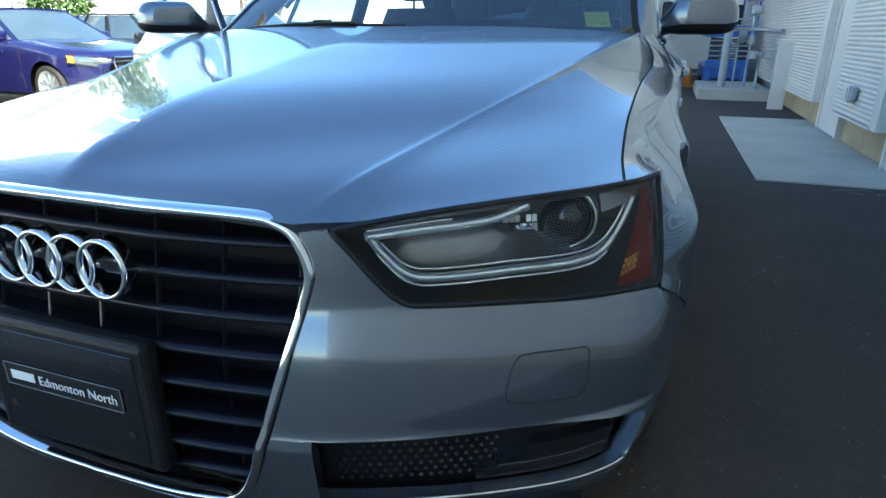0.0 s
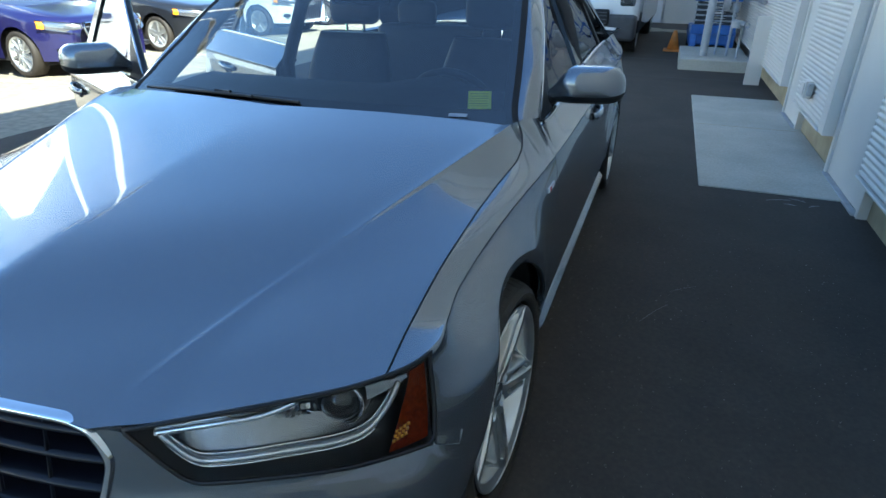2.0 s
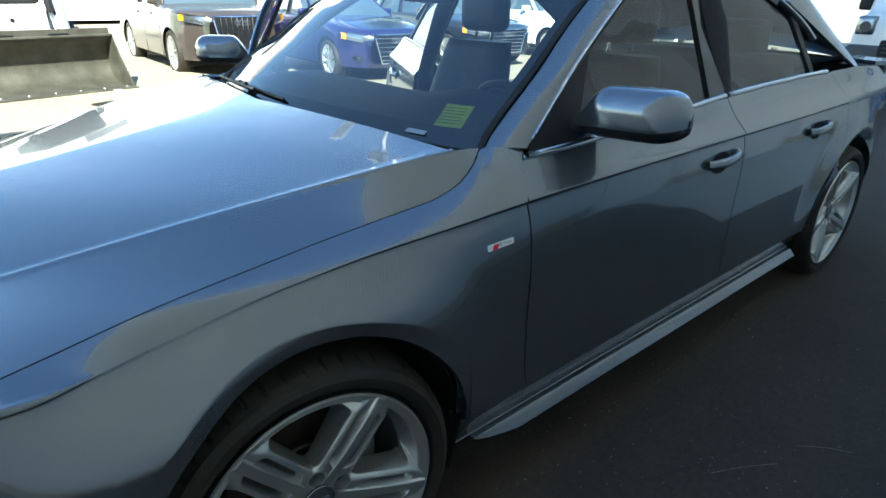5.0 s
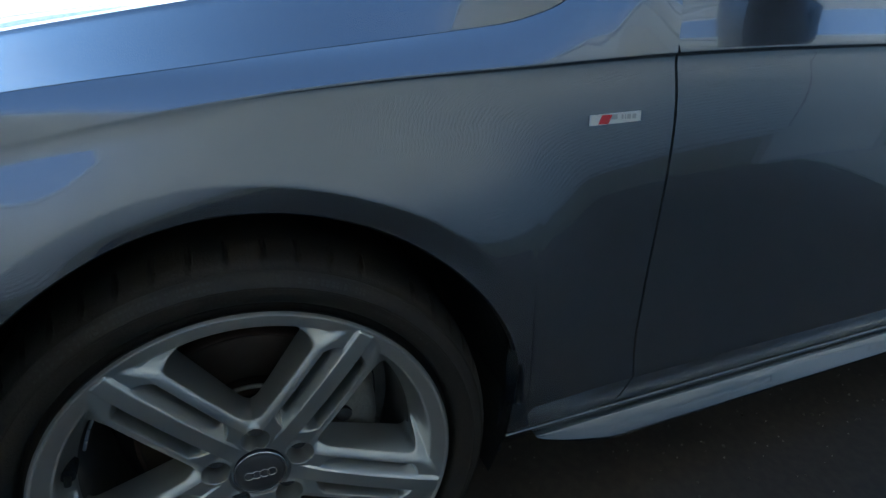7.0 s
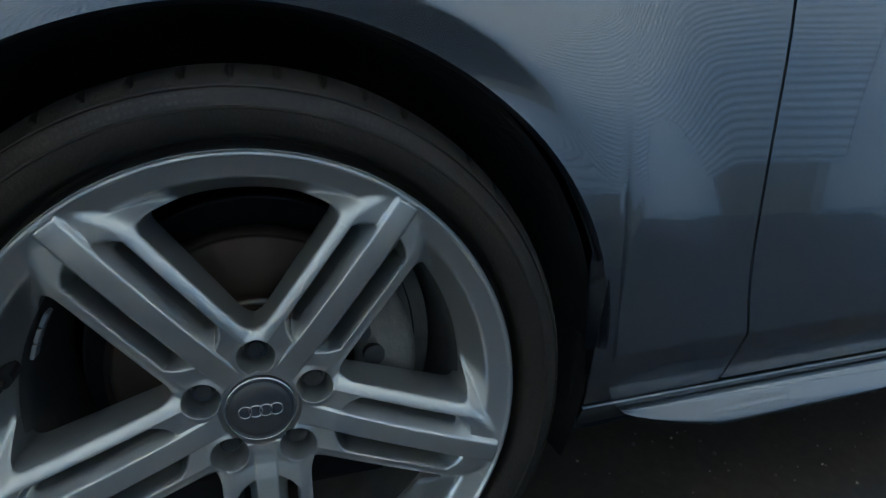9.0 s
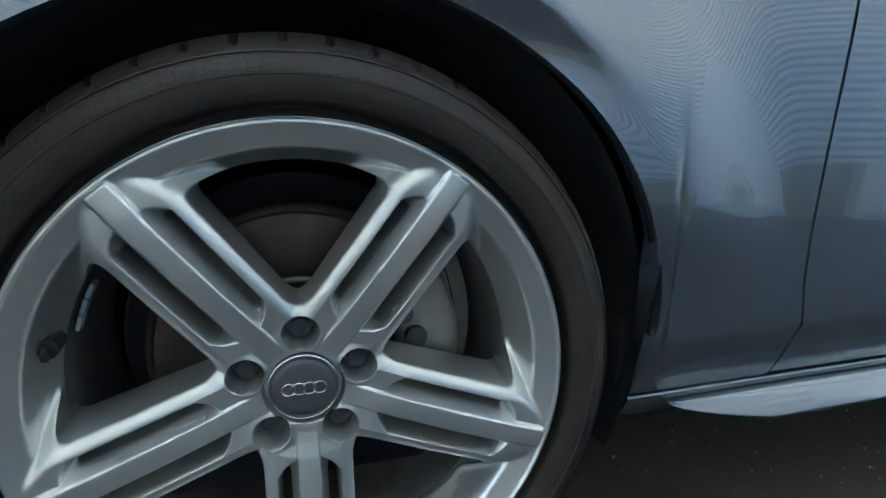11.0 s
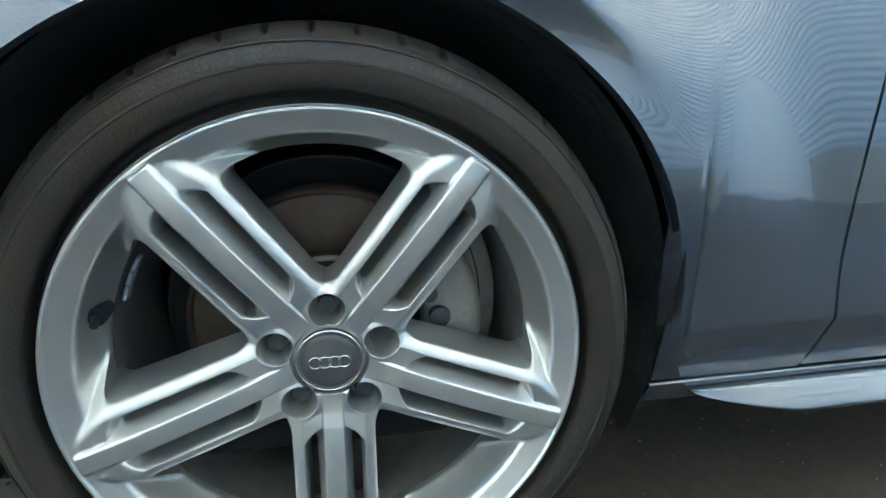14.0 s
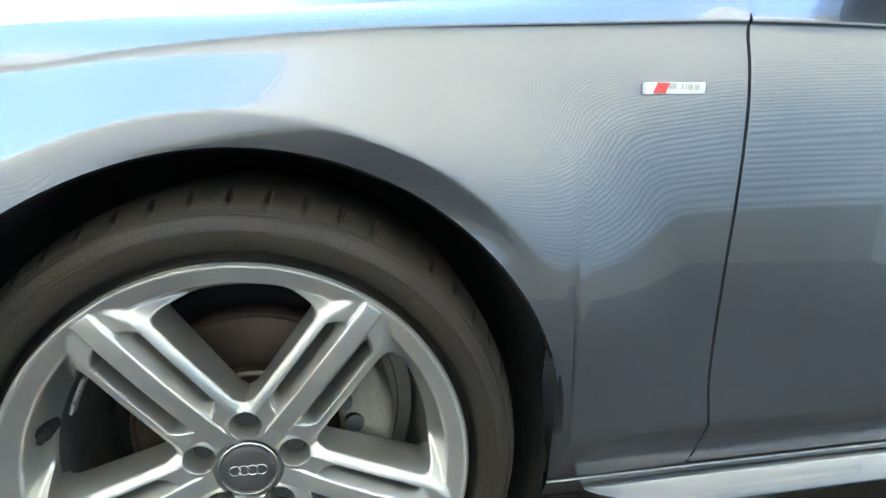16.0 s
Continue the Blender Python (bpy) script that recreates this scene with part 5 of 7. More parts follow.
def wheel(label, lettering=True):
    """A nineteen-inch alloy wheel with its tyre, brake and bolts, about the x axis, outer side to +x, bolt plane at 0."""
    hub = new("wheel", None)
    hub.parent = car
    tagged(hub, label)
    rim = new("rim", FACE)
    rim.parent = hub
    tagged(rim, "silver alloy rim with five triple spokes")
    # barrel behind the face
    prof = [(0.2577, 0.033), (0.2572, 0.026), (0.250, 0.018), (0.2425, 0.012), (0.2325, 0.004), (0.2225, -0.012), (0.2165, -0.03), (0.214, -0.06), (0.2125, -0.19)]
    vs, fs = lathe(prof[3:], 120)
    mesh_object("rim_barrel", vs, [f[::-1] for f in fs], "alloy_deep", rim, "dark mottled inner barrel")
    # Outer edge of the rim blackened to draw the shaded gap beside the tyre.
    vs, fs = lathe(prof[:4], 120)
    mesh_object("rim_edge", vs, fs, "black_plastic", rim)
    # tyre
    sec = [(0.2500, 0.016), (0.2580, 0.0165), (0.2632, 0.0120), (0.2662, 0.0135), (0.2682, 0.0300), (0.2702, 0.0345), (0.2722, 0.0362), (0.2775, 0.0402), (0.2850, 0.0425), (0.2905, 0.0428),
           (0.2912, 0.0438), (0.2935, 0.0438), (0.2942, 0.0424), (0.3010, 0.0395), (0.3078, 0.0340), (0.3083, 0.0353), (0.3098, 0.0343), (0.3101, 0.0318), (0.3140, 0.0265), (0.3185, 0.0180), (0.3220, 0.0070), (0.3245, -0.003), (0.3265, -0.016), (0.3285, -0.045),
           (0.3290, -0.095), (0.3285, -0.16), (0.322, -0.205), (0.30, -0.225), (0.25, -0.215)]
    seg = 728
    vs = []
    for k in range(seg):
        a = 2 * math.pi * k / seg
        notch = (k % 14) < 2
        for i, (r, x) in enumerate(sec):
            if 19 <= i <= 21 and notch and (k // 14) % 13 != 5:
                r -= 0.0062 * min(1, (i - 18) / 2)
                x -= 0.004 if i < 21 else 0
            vs.append((x, r * math.sin(a), r * math.cos(a)))
    fs = grid_faces(seg, len(sec), close_u=True)
    tyre = mesh_object("tyre", vs, [f[::-1] for f in fs], "rubber", hub, "black low-profile tyre with worn raised lettering")
    tyre.data.set_sharp_from_angle(angle=radians(42))
    if lettering:
        # raised lettering, worn past reading: short bars along two arcs
        rng = random.Random(4)
        vs, fs = [], []
        spans = [(-42, -4, 0.2965, 0.0085), (14, 30, 0.2975, 0.0065), (34, 52, 0.2815, 0.0040), (-8, 8, 0.2765, 0.0035), (100, 140, 0.2965, 0.0085), (190, 230, 0.2965, 0.0085)]
        for a0, a1, rad, hgt in spans:
            a = a0
            while a < a1:
                wdt = rng.uniform(0.2, 0.8) * hgt / 0.0085 + 0.2
                if rng.random() < 0.86:
                    base = len(vs)
                    for rr in (rad, rad + hgt):
                        for aa in (a, a + wdt):
                            x = float(np.interp(rr, [q[0] for q in sec[:20]], [q[1] for q in sec[:20]])) + 0.0005
                            an = radians(aa)
                            vs.append((x, rr * math.sin(an), rr * math.cos(an)))
                    fs.append((base, base + 1, base + 3, base + 2))
                a += wdt + rng.choice((0.3, 0.4, 0.5, 1.2))
        mesh_object("sidewall_lettering", vs, fs, "rubber_lettering", tyre, "worn raised bars of lettering", smooth=False, kind="stuff")
    # cap with four linked rings
    vs, fs = lathe([(0.0, 0.0105), (0.012, 0.0104), (0.024, 0.0098), (0.0285, 0.0092), (0.0295, 0.0082), (0.0305, 0.0082), (0.0312, 0.0090), (0.0328, 0.0086), (0.0338, 0.006), (0.0340, 0.0)], 64)
    cap = mesh_object("centre_cap", vs, fs, "cap", hub, "grey centre cap with four linked rings")
    for k in range(4):
        cx = (k - 1.5) * 0.0098
        tube("cap_ring", [(0.0106, cx + 0.0062 * math.cos(a), 0.0062 * math.sin(a)) for a in np.linspace(0, 2 * math.pi, 33)[:-1]], 0.0008, "satin", cap, seg=6, closed=True, up=(1, 0, 0))
    tube("cap_rim", [(0.0078, 0.0334 * math.sin(a), 0.0334 * math.cos(a)) for a in np.linspace(0, 2 * math.pi, 65)[:-1]], 0.0012, "chrome", cap, seg=6, closed=True, up=(1, 0, 0))
    for k in range(5):
        a = 2 * math.pi * k / 5
        y, z = 0.056 * math.sin(a), 0.056 * math.cos(a)
        bm = cyl_bm((-0.022, y, z), (-0.0135, y, z), 0.0122, 0.0115, 20)
        cyl_bm((-0.0135, y, z), (-0.0105, y, z), 0.0092, 0.0080, 20, bm)
        part("wheel_bolt", bm, "bolt", hub, smooth=False)
    # valve
    a = radians(-73.5)
    vy, vz = 0.2215 * math.sin(a), 0.2215 * math.cos(a)
    part("valve_well", cyl_bm((-0.02, vy, vz), (0.0055, vy * 0.995, vz * 0.995), 0.0088, seg=20), "gap", hub, "dark valve recess")
    part("valve_cap", cyl_bm((0.004, vy, vz - 0.002), (0.016, vy + 0.002, vz - 0.004), 0.0045, 0.0040, 12), "rubber", hub, "black valve cap")
    # weights, disc, hat, shield, caliper
    bm = bmesh.new()
    for k in range(3):
        a0 = radians(-62 - 4.6 * k)
        m = Matrix.Translation((-0.045, 0.2105 * math.sin(a0), 0.2105 * math.cos(a0))) @ Matrix.Rotation(-a0, 4, "X")
        box_bm((-0.008, -0.0075, -0.002), (0.008, 0.0075, 0.002), 0.001, 1, bm, m)
    part("balance_weight", bm, "grey_paint", rim)
    vs, fs = lathe([(0.070, -0.078), (0.072, -0.066), (0.0855, -0.0655), (0.087, -0.070), (0.087, -0.088)], 72)
    mesh_object("disc_hat", vs, fs, "rust", hub, "rusty brake disc hat")
    tube("hat_rim", [(-0.0655, 0.0865 * math.sin(a), 0.0865 * math.cos(a)) for a in np.linspace(0, 2 * math.pi, 73)[:-1]], 0.0035, "caliper", hub, seg=6, closed=True, up=(1, 0, 0))
    vs, fs = lathe([(0.086, -0.090), (0.150, -0.0885), (0.1545, -0.0905), (0.1545, -0.115), (0.10, -0.116)], 90)
    mesh_object("brake_disc", vs, fs, "disc", hub, "worn brake disc darkened as deep in shade, with a rusty edge")
    vs, fs = lathe([(0.1545, -0.089), (0.160, -0.089), (0.160, -0.114)], 90)
    mesh_object("disc_edge", vs, fs, "rust", hub)
    vs, fs = lathe([(0.12, -0.135), (0.186, -0.132), (0.189, -0.128), (0.190, -0.150)], 72)
    mesh_object("splash_shield", vs, fs, "black_plastic", hub)
    P = []
    for t in np.linspace(0, 1, 22):
        a = radians(58 + 52 * t)
        k = math.sin(math.pi * min(1, max(0, t))) ** 0.35
        for_r = [(0.106, -0.115), (0.106, -0.075), (0.112, -0.064 - 0.012 * (1 - k)), (0.140, -0.058 - 0.016 * (1 - k)), (0.166, -0.060 - 0.014 * (1 - k)), (0.176 - 0.010 * (1 - k), -0.068), (0.179 - 0.010 * (1 - k), -0.085), (0.178, -0.13)]
        P.append([(x, r * math.sin(a), r * math.cos(a)) for r, x in for_r])
    panel("brake_caliper", np.array(P), "caliper", hub, "dusty grey brake caliper", lip=0.03, flip=True)
    bm = cyl_bm((-0.072, 0.112, 0.040), (-0.055, 0.112, 0.040), 0.012, 0.010, 14)
    cyl_bm((-0.072, 0.125, 0.012), (-0.054, 0.125, 0.012), 0.014, 0.012, 14, bm)
    part("caliper_pin", bm, "bolt", hub)
    return hub


HUB_Z = 0.322
fl = wheel("alloy wheel with five triple spokes and a low tyre")
fl.matrix_local = Matrix.Translation((0.877, 0.001, HUB_Z)) @ Matrix.Rotation(radians(-3.2), 4, "Z") @ Matrix.Rotation(radians(-1.6), 4, "Y") @ Matrix.Rotation(radians(1.5), 4, "X")
for pos, turn in (((0.882, 2.808, HUB_Z), 0), ((-0.875, 0, HUB_Z), 173.5), ((-0.882, 2.808, HUB_Z), 180)):
    c = copy_thing(fl, Matrix.Identity(4))
    for q in c.children:
        if q.data == FACE:
            q.data = FACE_FAR
    c.matrix_local = Matrix.Translation(pos) @ Matrix.Rotation(radians(turn), 4, "Z") @ Matrix.Rotation(radians(20 * pos[1] + 3), 4, "X")


# ---------- ground and wall ----------
def yard_z(x, y):
    """The yard falls away a little behind the parked row."""
    return -0.040 * min(4.0, max(0.0, -x - 4.4)) * min(1.0, max(0.0, (y - 2.2) / 2.0))


def ground_sheet():
    n = 90
    xs = np.r_[-400, -150, -60, np.linspace(-30, 12, n), 40, 150, 400]
    ys_ = np.r_[-400, -150, -50, np.linspace(-12, 30, n), 60, 150, 400]
    vs = []
    for x in xs:
        for y in ys_:
            z = 0.012 * noise.noise((x * 0.35, y * 0.35, 0.0)) if abs(x) < 40 and abs(y) < 50 else 0
            z *= min(1, max(0, (abs(x - 1) - 2.2) / 3)) if -8 < y < 14 else 1
            vs.append((x, y, z + yard_z(x, y)))
    return tagged(mesh_object("ground", vs, grid_faces(len(xs), len(ys_)), "lot"), "asphalt yard surface coloured pale as in full sun", "ground", kind="structure")


ground_sheet()


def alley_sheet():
    """Asphalt beside the building with its shade put into a dark colour, and a wavering edge towards the yard."""
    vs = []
    # Stops ahead of the nose: unseen pale ground there brightens the bumper's reflection.
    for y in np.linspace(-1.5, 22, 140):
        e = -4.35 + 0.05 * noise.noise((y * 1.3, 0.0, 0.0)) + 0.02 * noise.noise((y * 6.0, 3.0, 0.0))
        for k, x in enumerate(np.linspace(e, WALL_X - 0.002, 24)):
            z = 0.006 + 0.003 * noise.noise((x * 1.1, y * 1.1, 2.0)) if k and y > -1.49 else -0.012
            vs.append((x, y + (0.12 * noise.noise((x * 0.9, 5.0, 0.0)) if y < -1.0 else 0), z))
    return tagged(mesh_object("road", vs, [f[::-1] for f in grid_faces(140, 24)][::-1], "asphalt"), "brownish asphalt alley coloured dark as in the building's shade", "road", kind="structure")


WALL_X, CLAD_X, WALL_H = 2.50, 2.37, 7.8
PITCH, DEPTH = 0.0381, 0.0125
alley_sheet()


def ribbed(name, y0, y1, z0, z1, x, parent, close_near=True):
    """Sheet of horizontal trapezoid ribs facing -x."""
    prof = []
    z = z0
    while z < z1 - 1e-6:
        for f, d in ((0.0, 0.0), (0.10, 0.35), (0.20, 0.85), (0.30, 1.0), (0.50, 1.0), (0.60, 0.85), (0.70, 0.35), (0.80, 0.0)):
            if z + f * PITCH <= z1:
                prof.append((x - DEPTH * d, z + f * PITCH))
        z += PITCH
    vs = [(px, y, pz) for y in (y0, y1) for px, pz in prof]
    return mesh_object(name, vs, grid_faces(2, len(prof)), "wall", parent, "white horizontally ribbed steel sheet")


wall_east = thing("wall_east", pose(0, 0, 0), "white horizontally ribbed steel building wall", "wall", kind="structure")
part("wall_core", box_bm((WALL_X, -16.0, 0), (WALL_X + 0.3, 17.5, WALL_H)), "wall_flat", wall_east)
part("base_band", box_bm((WALL_X - 0.012, -16.0, 0.0), (WALL_X + 0.02, 8.6, 0.40)), "tan", wall_east, "tan rendered base band")
# ribbed bays between the flat doors: (near end, far end)
BAYS = [(-16.0, 2.75), (3.93, 5.10), (6.15, 17.4)]
for y0, y1 in BAYS:
    ribbed("ribbed_sheet", y0, y1, 0.29, WALL_H, CLAD_X, wall_east)
    if y0 > 5:
        part("bay_end", box_bm((CLAD_X - DEPTH - 0.003, y0 - 0.20, 0.275), (WALL_X, y0 + 0.004, WALL_H)), "wall_flat", wall_east)
    elif y0 > -20:
        part("bay_end", box_bm((CLAD_X - DEPTH - 0.003, y0 - 0.16, 0.275), (WALL_X, y0 + 0.004, WALL_H)), "wall_flat", wall_east)
    part("bay_end", box_bm((CLAD_X, y1 - 0.004, 0.275), (WALL_X, y1 + 0.01, WALL_H)), "wall_flat", wall_east)
    if y1 < 6:
        # Solid dark strip stands for the shadow past the sheet's end.
        part("edge_gap", box_bm((CLAD_X + 0.006, y1 + 0.011, 0.29), (WALL_X - 0.072, y1 + 0.034, WALL_H)), "gap", wall_east, "dark strip for the shadow behind the sheet's cut edge")
    part("drip_edge", box_bm((CLAD_X - 0.026, y0 - 0.02, 0.270), (WALL_X, y1, 0.286), 0.003, 1), "wall_flat", wall_east)
part("parapet", box_bm((CLAD_X - 0.05, -16.0, WALL_H), (WALL_X + 0.4, 17.6, WALL_H + 0.25), 0.01), "wall_flat", wall_east)


def flush_door(name, y0, y1):
    d = thing(name, pose(0, 0, 0), "flat white steel exit door in the ribbed wall", "door", kind="structure")
    part("door_leaf", box_bm((WALL_X - 0.05, y0 + 0.05, 0.02), (WALL_X - 0.004, y1 - 0.05, 2.12), 0.003, 1), "wall_flat", d)
    for y in (y0, y1 - 0.05):
        part("door_jamb", box_bm((WALL_X - 0.07, y, 0.0), (WALL_X - 0.002, y + 0.05, 2.17), 0.003, 1), "wall_flat", d)
    part("door_head", box_bm((WALL_X - 0.07, y0 + 0.05, 2.12), (WALL_X - 0.002, y1 - 0.05, 2.17), 0.003, 1), "wall_flat", d)
    for z in (0.28, 0.98, 1.85):
        part("hinge", cyl_bm((WALL_X - 0.062, y0 + 0.056, z - 0.05), (WALL_X - 0.062, y0 + 0.056, z + 0.05), 0.008, seg=10), "steel", d)
    part("threshold", box_bm((WALL_X - 0.09, y0 + 0.05, 0.0), (WALL_X - 0.05, y1 - 0.05, 0.022), 0.003, 1), "steel", d)


flush_door("door_1", 5.11, 5.94)
flush_door("door_2", 2.76, 3.76)

slab = part("concrete_pad", box_bm((1.53, 3.06, -0.1), (WALL_X - 0.015, 6.55, 0.018), 0.008), "concrete", None)
tagged(slab, "pale grey concrete landing pad before the doors", "pavement", kind="structure")
part("pad_joint", box_bm((1.534, 4.995, 0.0165), (WALL_X - 0.02, 5.003, 0.0186)), "tan", slab)


# ---------- parked vehicles ----------
def road_wheel(parent, pos, r, spokes, side):
    """Alloy wheel about the y axis; side -1 faces -y."""
    w = new("wheel")
    w.parent = parent
    w.matrix_local = Matrix.Translation(pos) @ Matrix.Rotation(radians(90 if side > 0 else -90), 4, "Z")
    rim_r = r * 0.74
    vs, fs = lathe([(rim_r * 0.96, 0.0), (rim_r * 1.02, 0.012), (r * 0.86, 0.022), (r * 0.95, 0.012), (r, -0.02), (r, -0.19), (r * 0.9, -0.21), (rim_r, -0.20)], 40)
    mesh_object("tyre", vs, fs, "rubber", w)
    vs, fs = lathe([(rim_r * 1.02, 0.012), (rim_r * 0.96, 0.010), (rim_r * 0.90, -0.01), (rim_r * 0.86, -0.12), (0.02, -0.12)], 40)
    rim = mesh_object("rim", vs, fs, "alloy", w)
    bm = bmesh.new()
    for k in range(spokes):
        a = 2 * math.pi * k / spokes
        m = Matrix.Rotation(-a, 4, "X")
        box_bm((-0.03, -0.018 if spokes > 6 else -0.032, 0.03), (0.004, 0.018 if spokes > 6 else 0.032, rim_r * 0.95), 0.006, 1, bm, m)
    cyl_bm((-0.03, 0, 0), (0.004, 0, 0), 0.065, 0.05, 20, bm)
    part("spokes", bm, "alloy", rim)
    return w


def parked_car(name, label, at, turn, paint, L=4.45, W=1.80, H=1.42, wb=2.64, fo=0.86, r=0.32, belt=0.93, bonnet_h=0.76, suv=False, spokes=10, group="parked cars", category="car", rear_lamps=False):
    """A parked car: nose to +x, front axle at x = 0; body with real arches, glasshouse, lamps, grille, wheels."""
    car_ = thing(name, pose(at[0], at[1], yard_z(*at), 0, 0, turn), label, category, group)
    ro = L - wb - fo
    hw = W / 2
    tail = -(wb + ro)
    ar = r + 0.055

    def width(x):
        k = (x - fo) / -0.9
        a = 1 - 0.42 * max(0, 1 - k) ** 2.2 if x > fo - 0.9 else 1.0
        b = 1 - 0.22 * max(0, (tail + 0.6 - x) / 0.6) ** 2 if x < tail + 0.6 else 1.0
        return hw * a * b
    cowl_x, deck_x = -0.60 if not suv else -0.45, tail + (0.62 if not suv else 0.10)
    top = spline([tail, tail + 0.04, deck_x, -wb + 0.4, cowl_x - 0.2, cowl_x, -0.1, fo - 0.35, fo - 0.10, fo - 0.02, fo],
                 [belt - 0.12, belt + 0.02, belt + 0.07, belt + 0.05, belt + 0.03, belt + 0.02, belt - 0.03, bonnet_h + 0.03, bonnet_h - 0.02, bonnet_h - 0.08, bonnet_h - 0.13])
    xs = sorted(set(list(np.round(np.linspace(tail, fo, 46), 4)) + [round(c + ar * math.sin(a), 4) for c in (0, -wb) for a in np.linspace(-1.5707, 1.5707, 15)]))
    rows = []
    for x in xs:
        zb = 0.24 + (0.05 if suv else 0)
        for c in (0, -wb):
            d = abs(x - c)
            if d < ar:
                zb = max(zb, r + math.sqrt(max(ar * ar - d * d, 0)))
        w, zt = width(x), float(top(x))
        zs = zt - 0.10
        sec = []
        for q in np.linspace(0, 1, 7):
            z = zb + (zs - zb) * q
            o = 0.975 + 0.025 * math.sin(math.pi * min(1, (z - 0.2) / 0.75))
            sec.append((x, w * o, z))
        sec += [(x, w * 0.955, zt - 0.03), (x, w * 0.90, zt), (x, w * 0.62, zt + 0.022), (x, w * 0.3, zt + 0.03), (x, 0, zt + 0.032)]
        rows.append(sec)
    R = np.array(rows)
    n, m, _ = R.shape
    full = np.concatenate([R, (R * np.array([1, -1, 1]))[:, -2::-1]], axis=1)
    fs = grid_faces(n, full.shape[1])
    k = full.shape[1]
    fs.append(tuple((n - 1) * k + j for j in range(k)))
    fs.append(tuple(range(k))[::-1])
    mesh_object("body", full.reshape(-1, 3), [f[::-1] for f in fs], paint, car_, "")
    part("underside", box_bm((tail + 0.30, -hw * 0.80, 0.17), (fo - 0.52, hw * 0.80, r + 0.30), 0.02), "gap", car_)
    # glasshouse
    g0, g1 = cowl_x, (tail + 0.42 if not suv else tail + 0.06)
    r0, r1 = cowl_x - (0.78 if not suv else 0.62), (tail + 1.02 if not suv else tail + 0.35)
    zb_, zr_ = belt + 0.015, H - 0.03
    wbelt, wroof = hw * 0.91, hw * 0.68

    def house(t, q):
        """t: 0..1 along; q: 0 belt, 1 roof edge."""
        x = (g0 + (g1 - g0) * t) * (1 - q) + (r0 + (r1 - r0) * t) * q
        bow = 0.05 * (1 - abs(2 * t - 1) ** 6)
        return np.array([x, (wbelt - 0.05 + bow) * (1 - q) + (wroof - 0.03 + bow * 0.6) * q, zb_ + (zr_ - zb_) * q])
    for sg in (1, -1):
        G_ = np.array([[house(t, q) * np.array([1, sg, 1]) for q in np.linspace(0, 1, 5)] for t in np.linspace(0.0, 1.0, 17)])
        ob = panel("side_glass", G_, "car_glass", car_, "", lip=0, flip=sg > 0)
        for t0, t1, mt in ((0.0, 0.035, paint), (0.40, 0.445, "black_gloss"), (0.74, 0.765, "black_gloss"), (0.93, 1.0, paint)):
            S = np.array([[house(t, q) * np.array([1, sg, 1]) + np.array([0, sg * 0.008, 0]) for q in np.linspace(0, 1, 5)] for t in (t0, (t0 + t1) / 2, t1)])
            panel("pillar", S, mt, car_, "", lip=0.02, flip=sg > 0)
        tube("glass_trim", [house(t, 0) * np.array([1, sg, 1]) + np.array([0, sg * 0.006, 0]) for t in np.linspace(0, 1, 12)], 0.011, "satin", car_, seg=6)
        tube("glass_trim", [house(t, 0.98) * np.array([1, sg, 1]) + np.array([0, sg * 0.01, 0]) for t in np.linspace(0, 1, 12)], 0.009, "satin", car_, seg=6)
        # mirror, handles
        p = house(0.10, 0.06)
        bm = box_bm((p[0] - 0.10, sg * (p[1] + 0.06) - 0.10, belt + 0.02), (p[0] + 0.04, sg * (p[1] + 0.06) + 0.10, belt + 0.15), 0.04, 3)
        mo = part("door_mirror", bm, paint, car_, smooth=True)
        for hx in (-0.95 - (0.1 if suv else 0), -1.85 - (0.15 if suv else 0)):
            part("door_handle", box_bm((hx - 0.10, sg * hw * 0.985 - 0.018, belt - 0.15), (hx + 0.10, sg * hw * 0.985 + 0.018, belt - 0.115), 0.012, 2), paint, car_, smooth=True)
        for hx in (-0.50, -1.48 - (0.1 if suv else 0)):
            part("door_seam", box_bm((hx - 0.004, sg * hw * 0.995 - 0.004, 0.30), (hx + 0.004, sg * hw * 0.995 + 0.002, belt - 0.05)), "gap", car_)
    for nm, t, sgn in (("windscreen", 0.0, 1), ("rear_glass", 1.0, -1)):
        a, b = house(t, 0), house(t, 1)
        S = np.array([[(lambda p: (p[0] + sgn * 0.10 * (1 - u * u), p[1] * u, p[2] + 0.02 * (1 - u * u)))(a * (1 - q) + b * q) for u in np.linspace(-1, 1, 13)] for q in np.linspace(0, 1, 7)])
        panel(nm, S, "car_glass" if t else "car_glass", car_, "", lip=0, flip=t == 0)
    RF = []
    for t in np.linspace(0, 1, 13):
        e = house(t, 1)
        RF.append([(e[0] + (0.10 if t == 0 else -0.10 if t == 1 else 0) * (1 - u * u), (e[1] + 0.012) * u, e[2] + 0.055 * (1 - abs(u) ** 2.5) * (0.35 + 0.65 * math.sin(math.pi * t) ** 0.4)) for u in np.linspace(-1, 1, 13)])
    panel("roof", np.array(RF), paint, car_, "", lip=0.03, flip=False)
    part("cabin_trim", box_bm((g1 + 0.25, -hw * 0.78, 0.5), (cowl_x - 0.05, hw * 0.78, belt - 0.02)), "cabin", car_)
    for y in (-0.36, 0.36):
        part("seat", box_bm((-1.75, y - 0.23, 0.6), (-1.50, y + 0.23, belt + 0.30), 0.06, 3), "cabin", car_, smooth=True)
    # front: grille, lamps, lower intakes, plate
    nose = fo - 0.005
    gw, gt, gb = hw * 0.46, bonnet_h - 0.05, 0.30 + (0.06 if suv else 0)
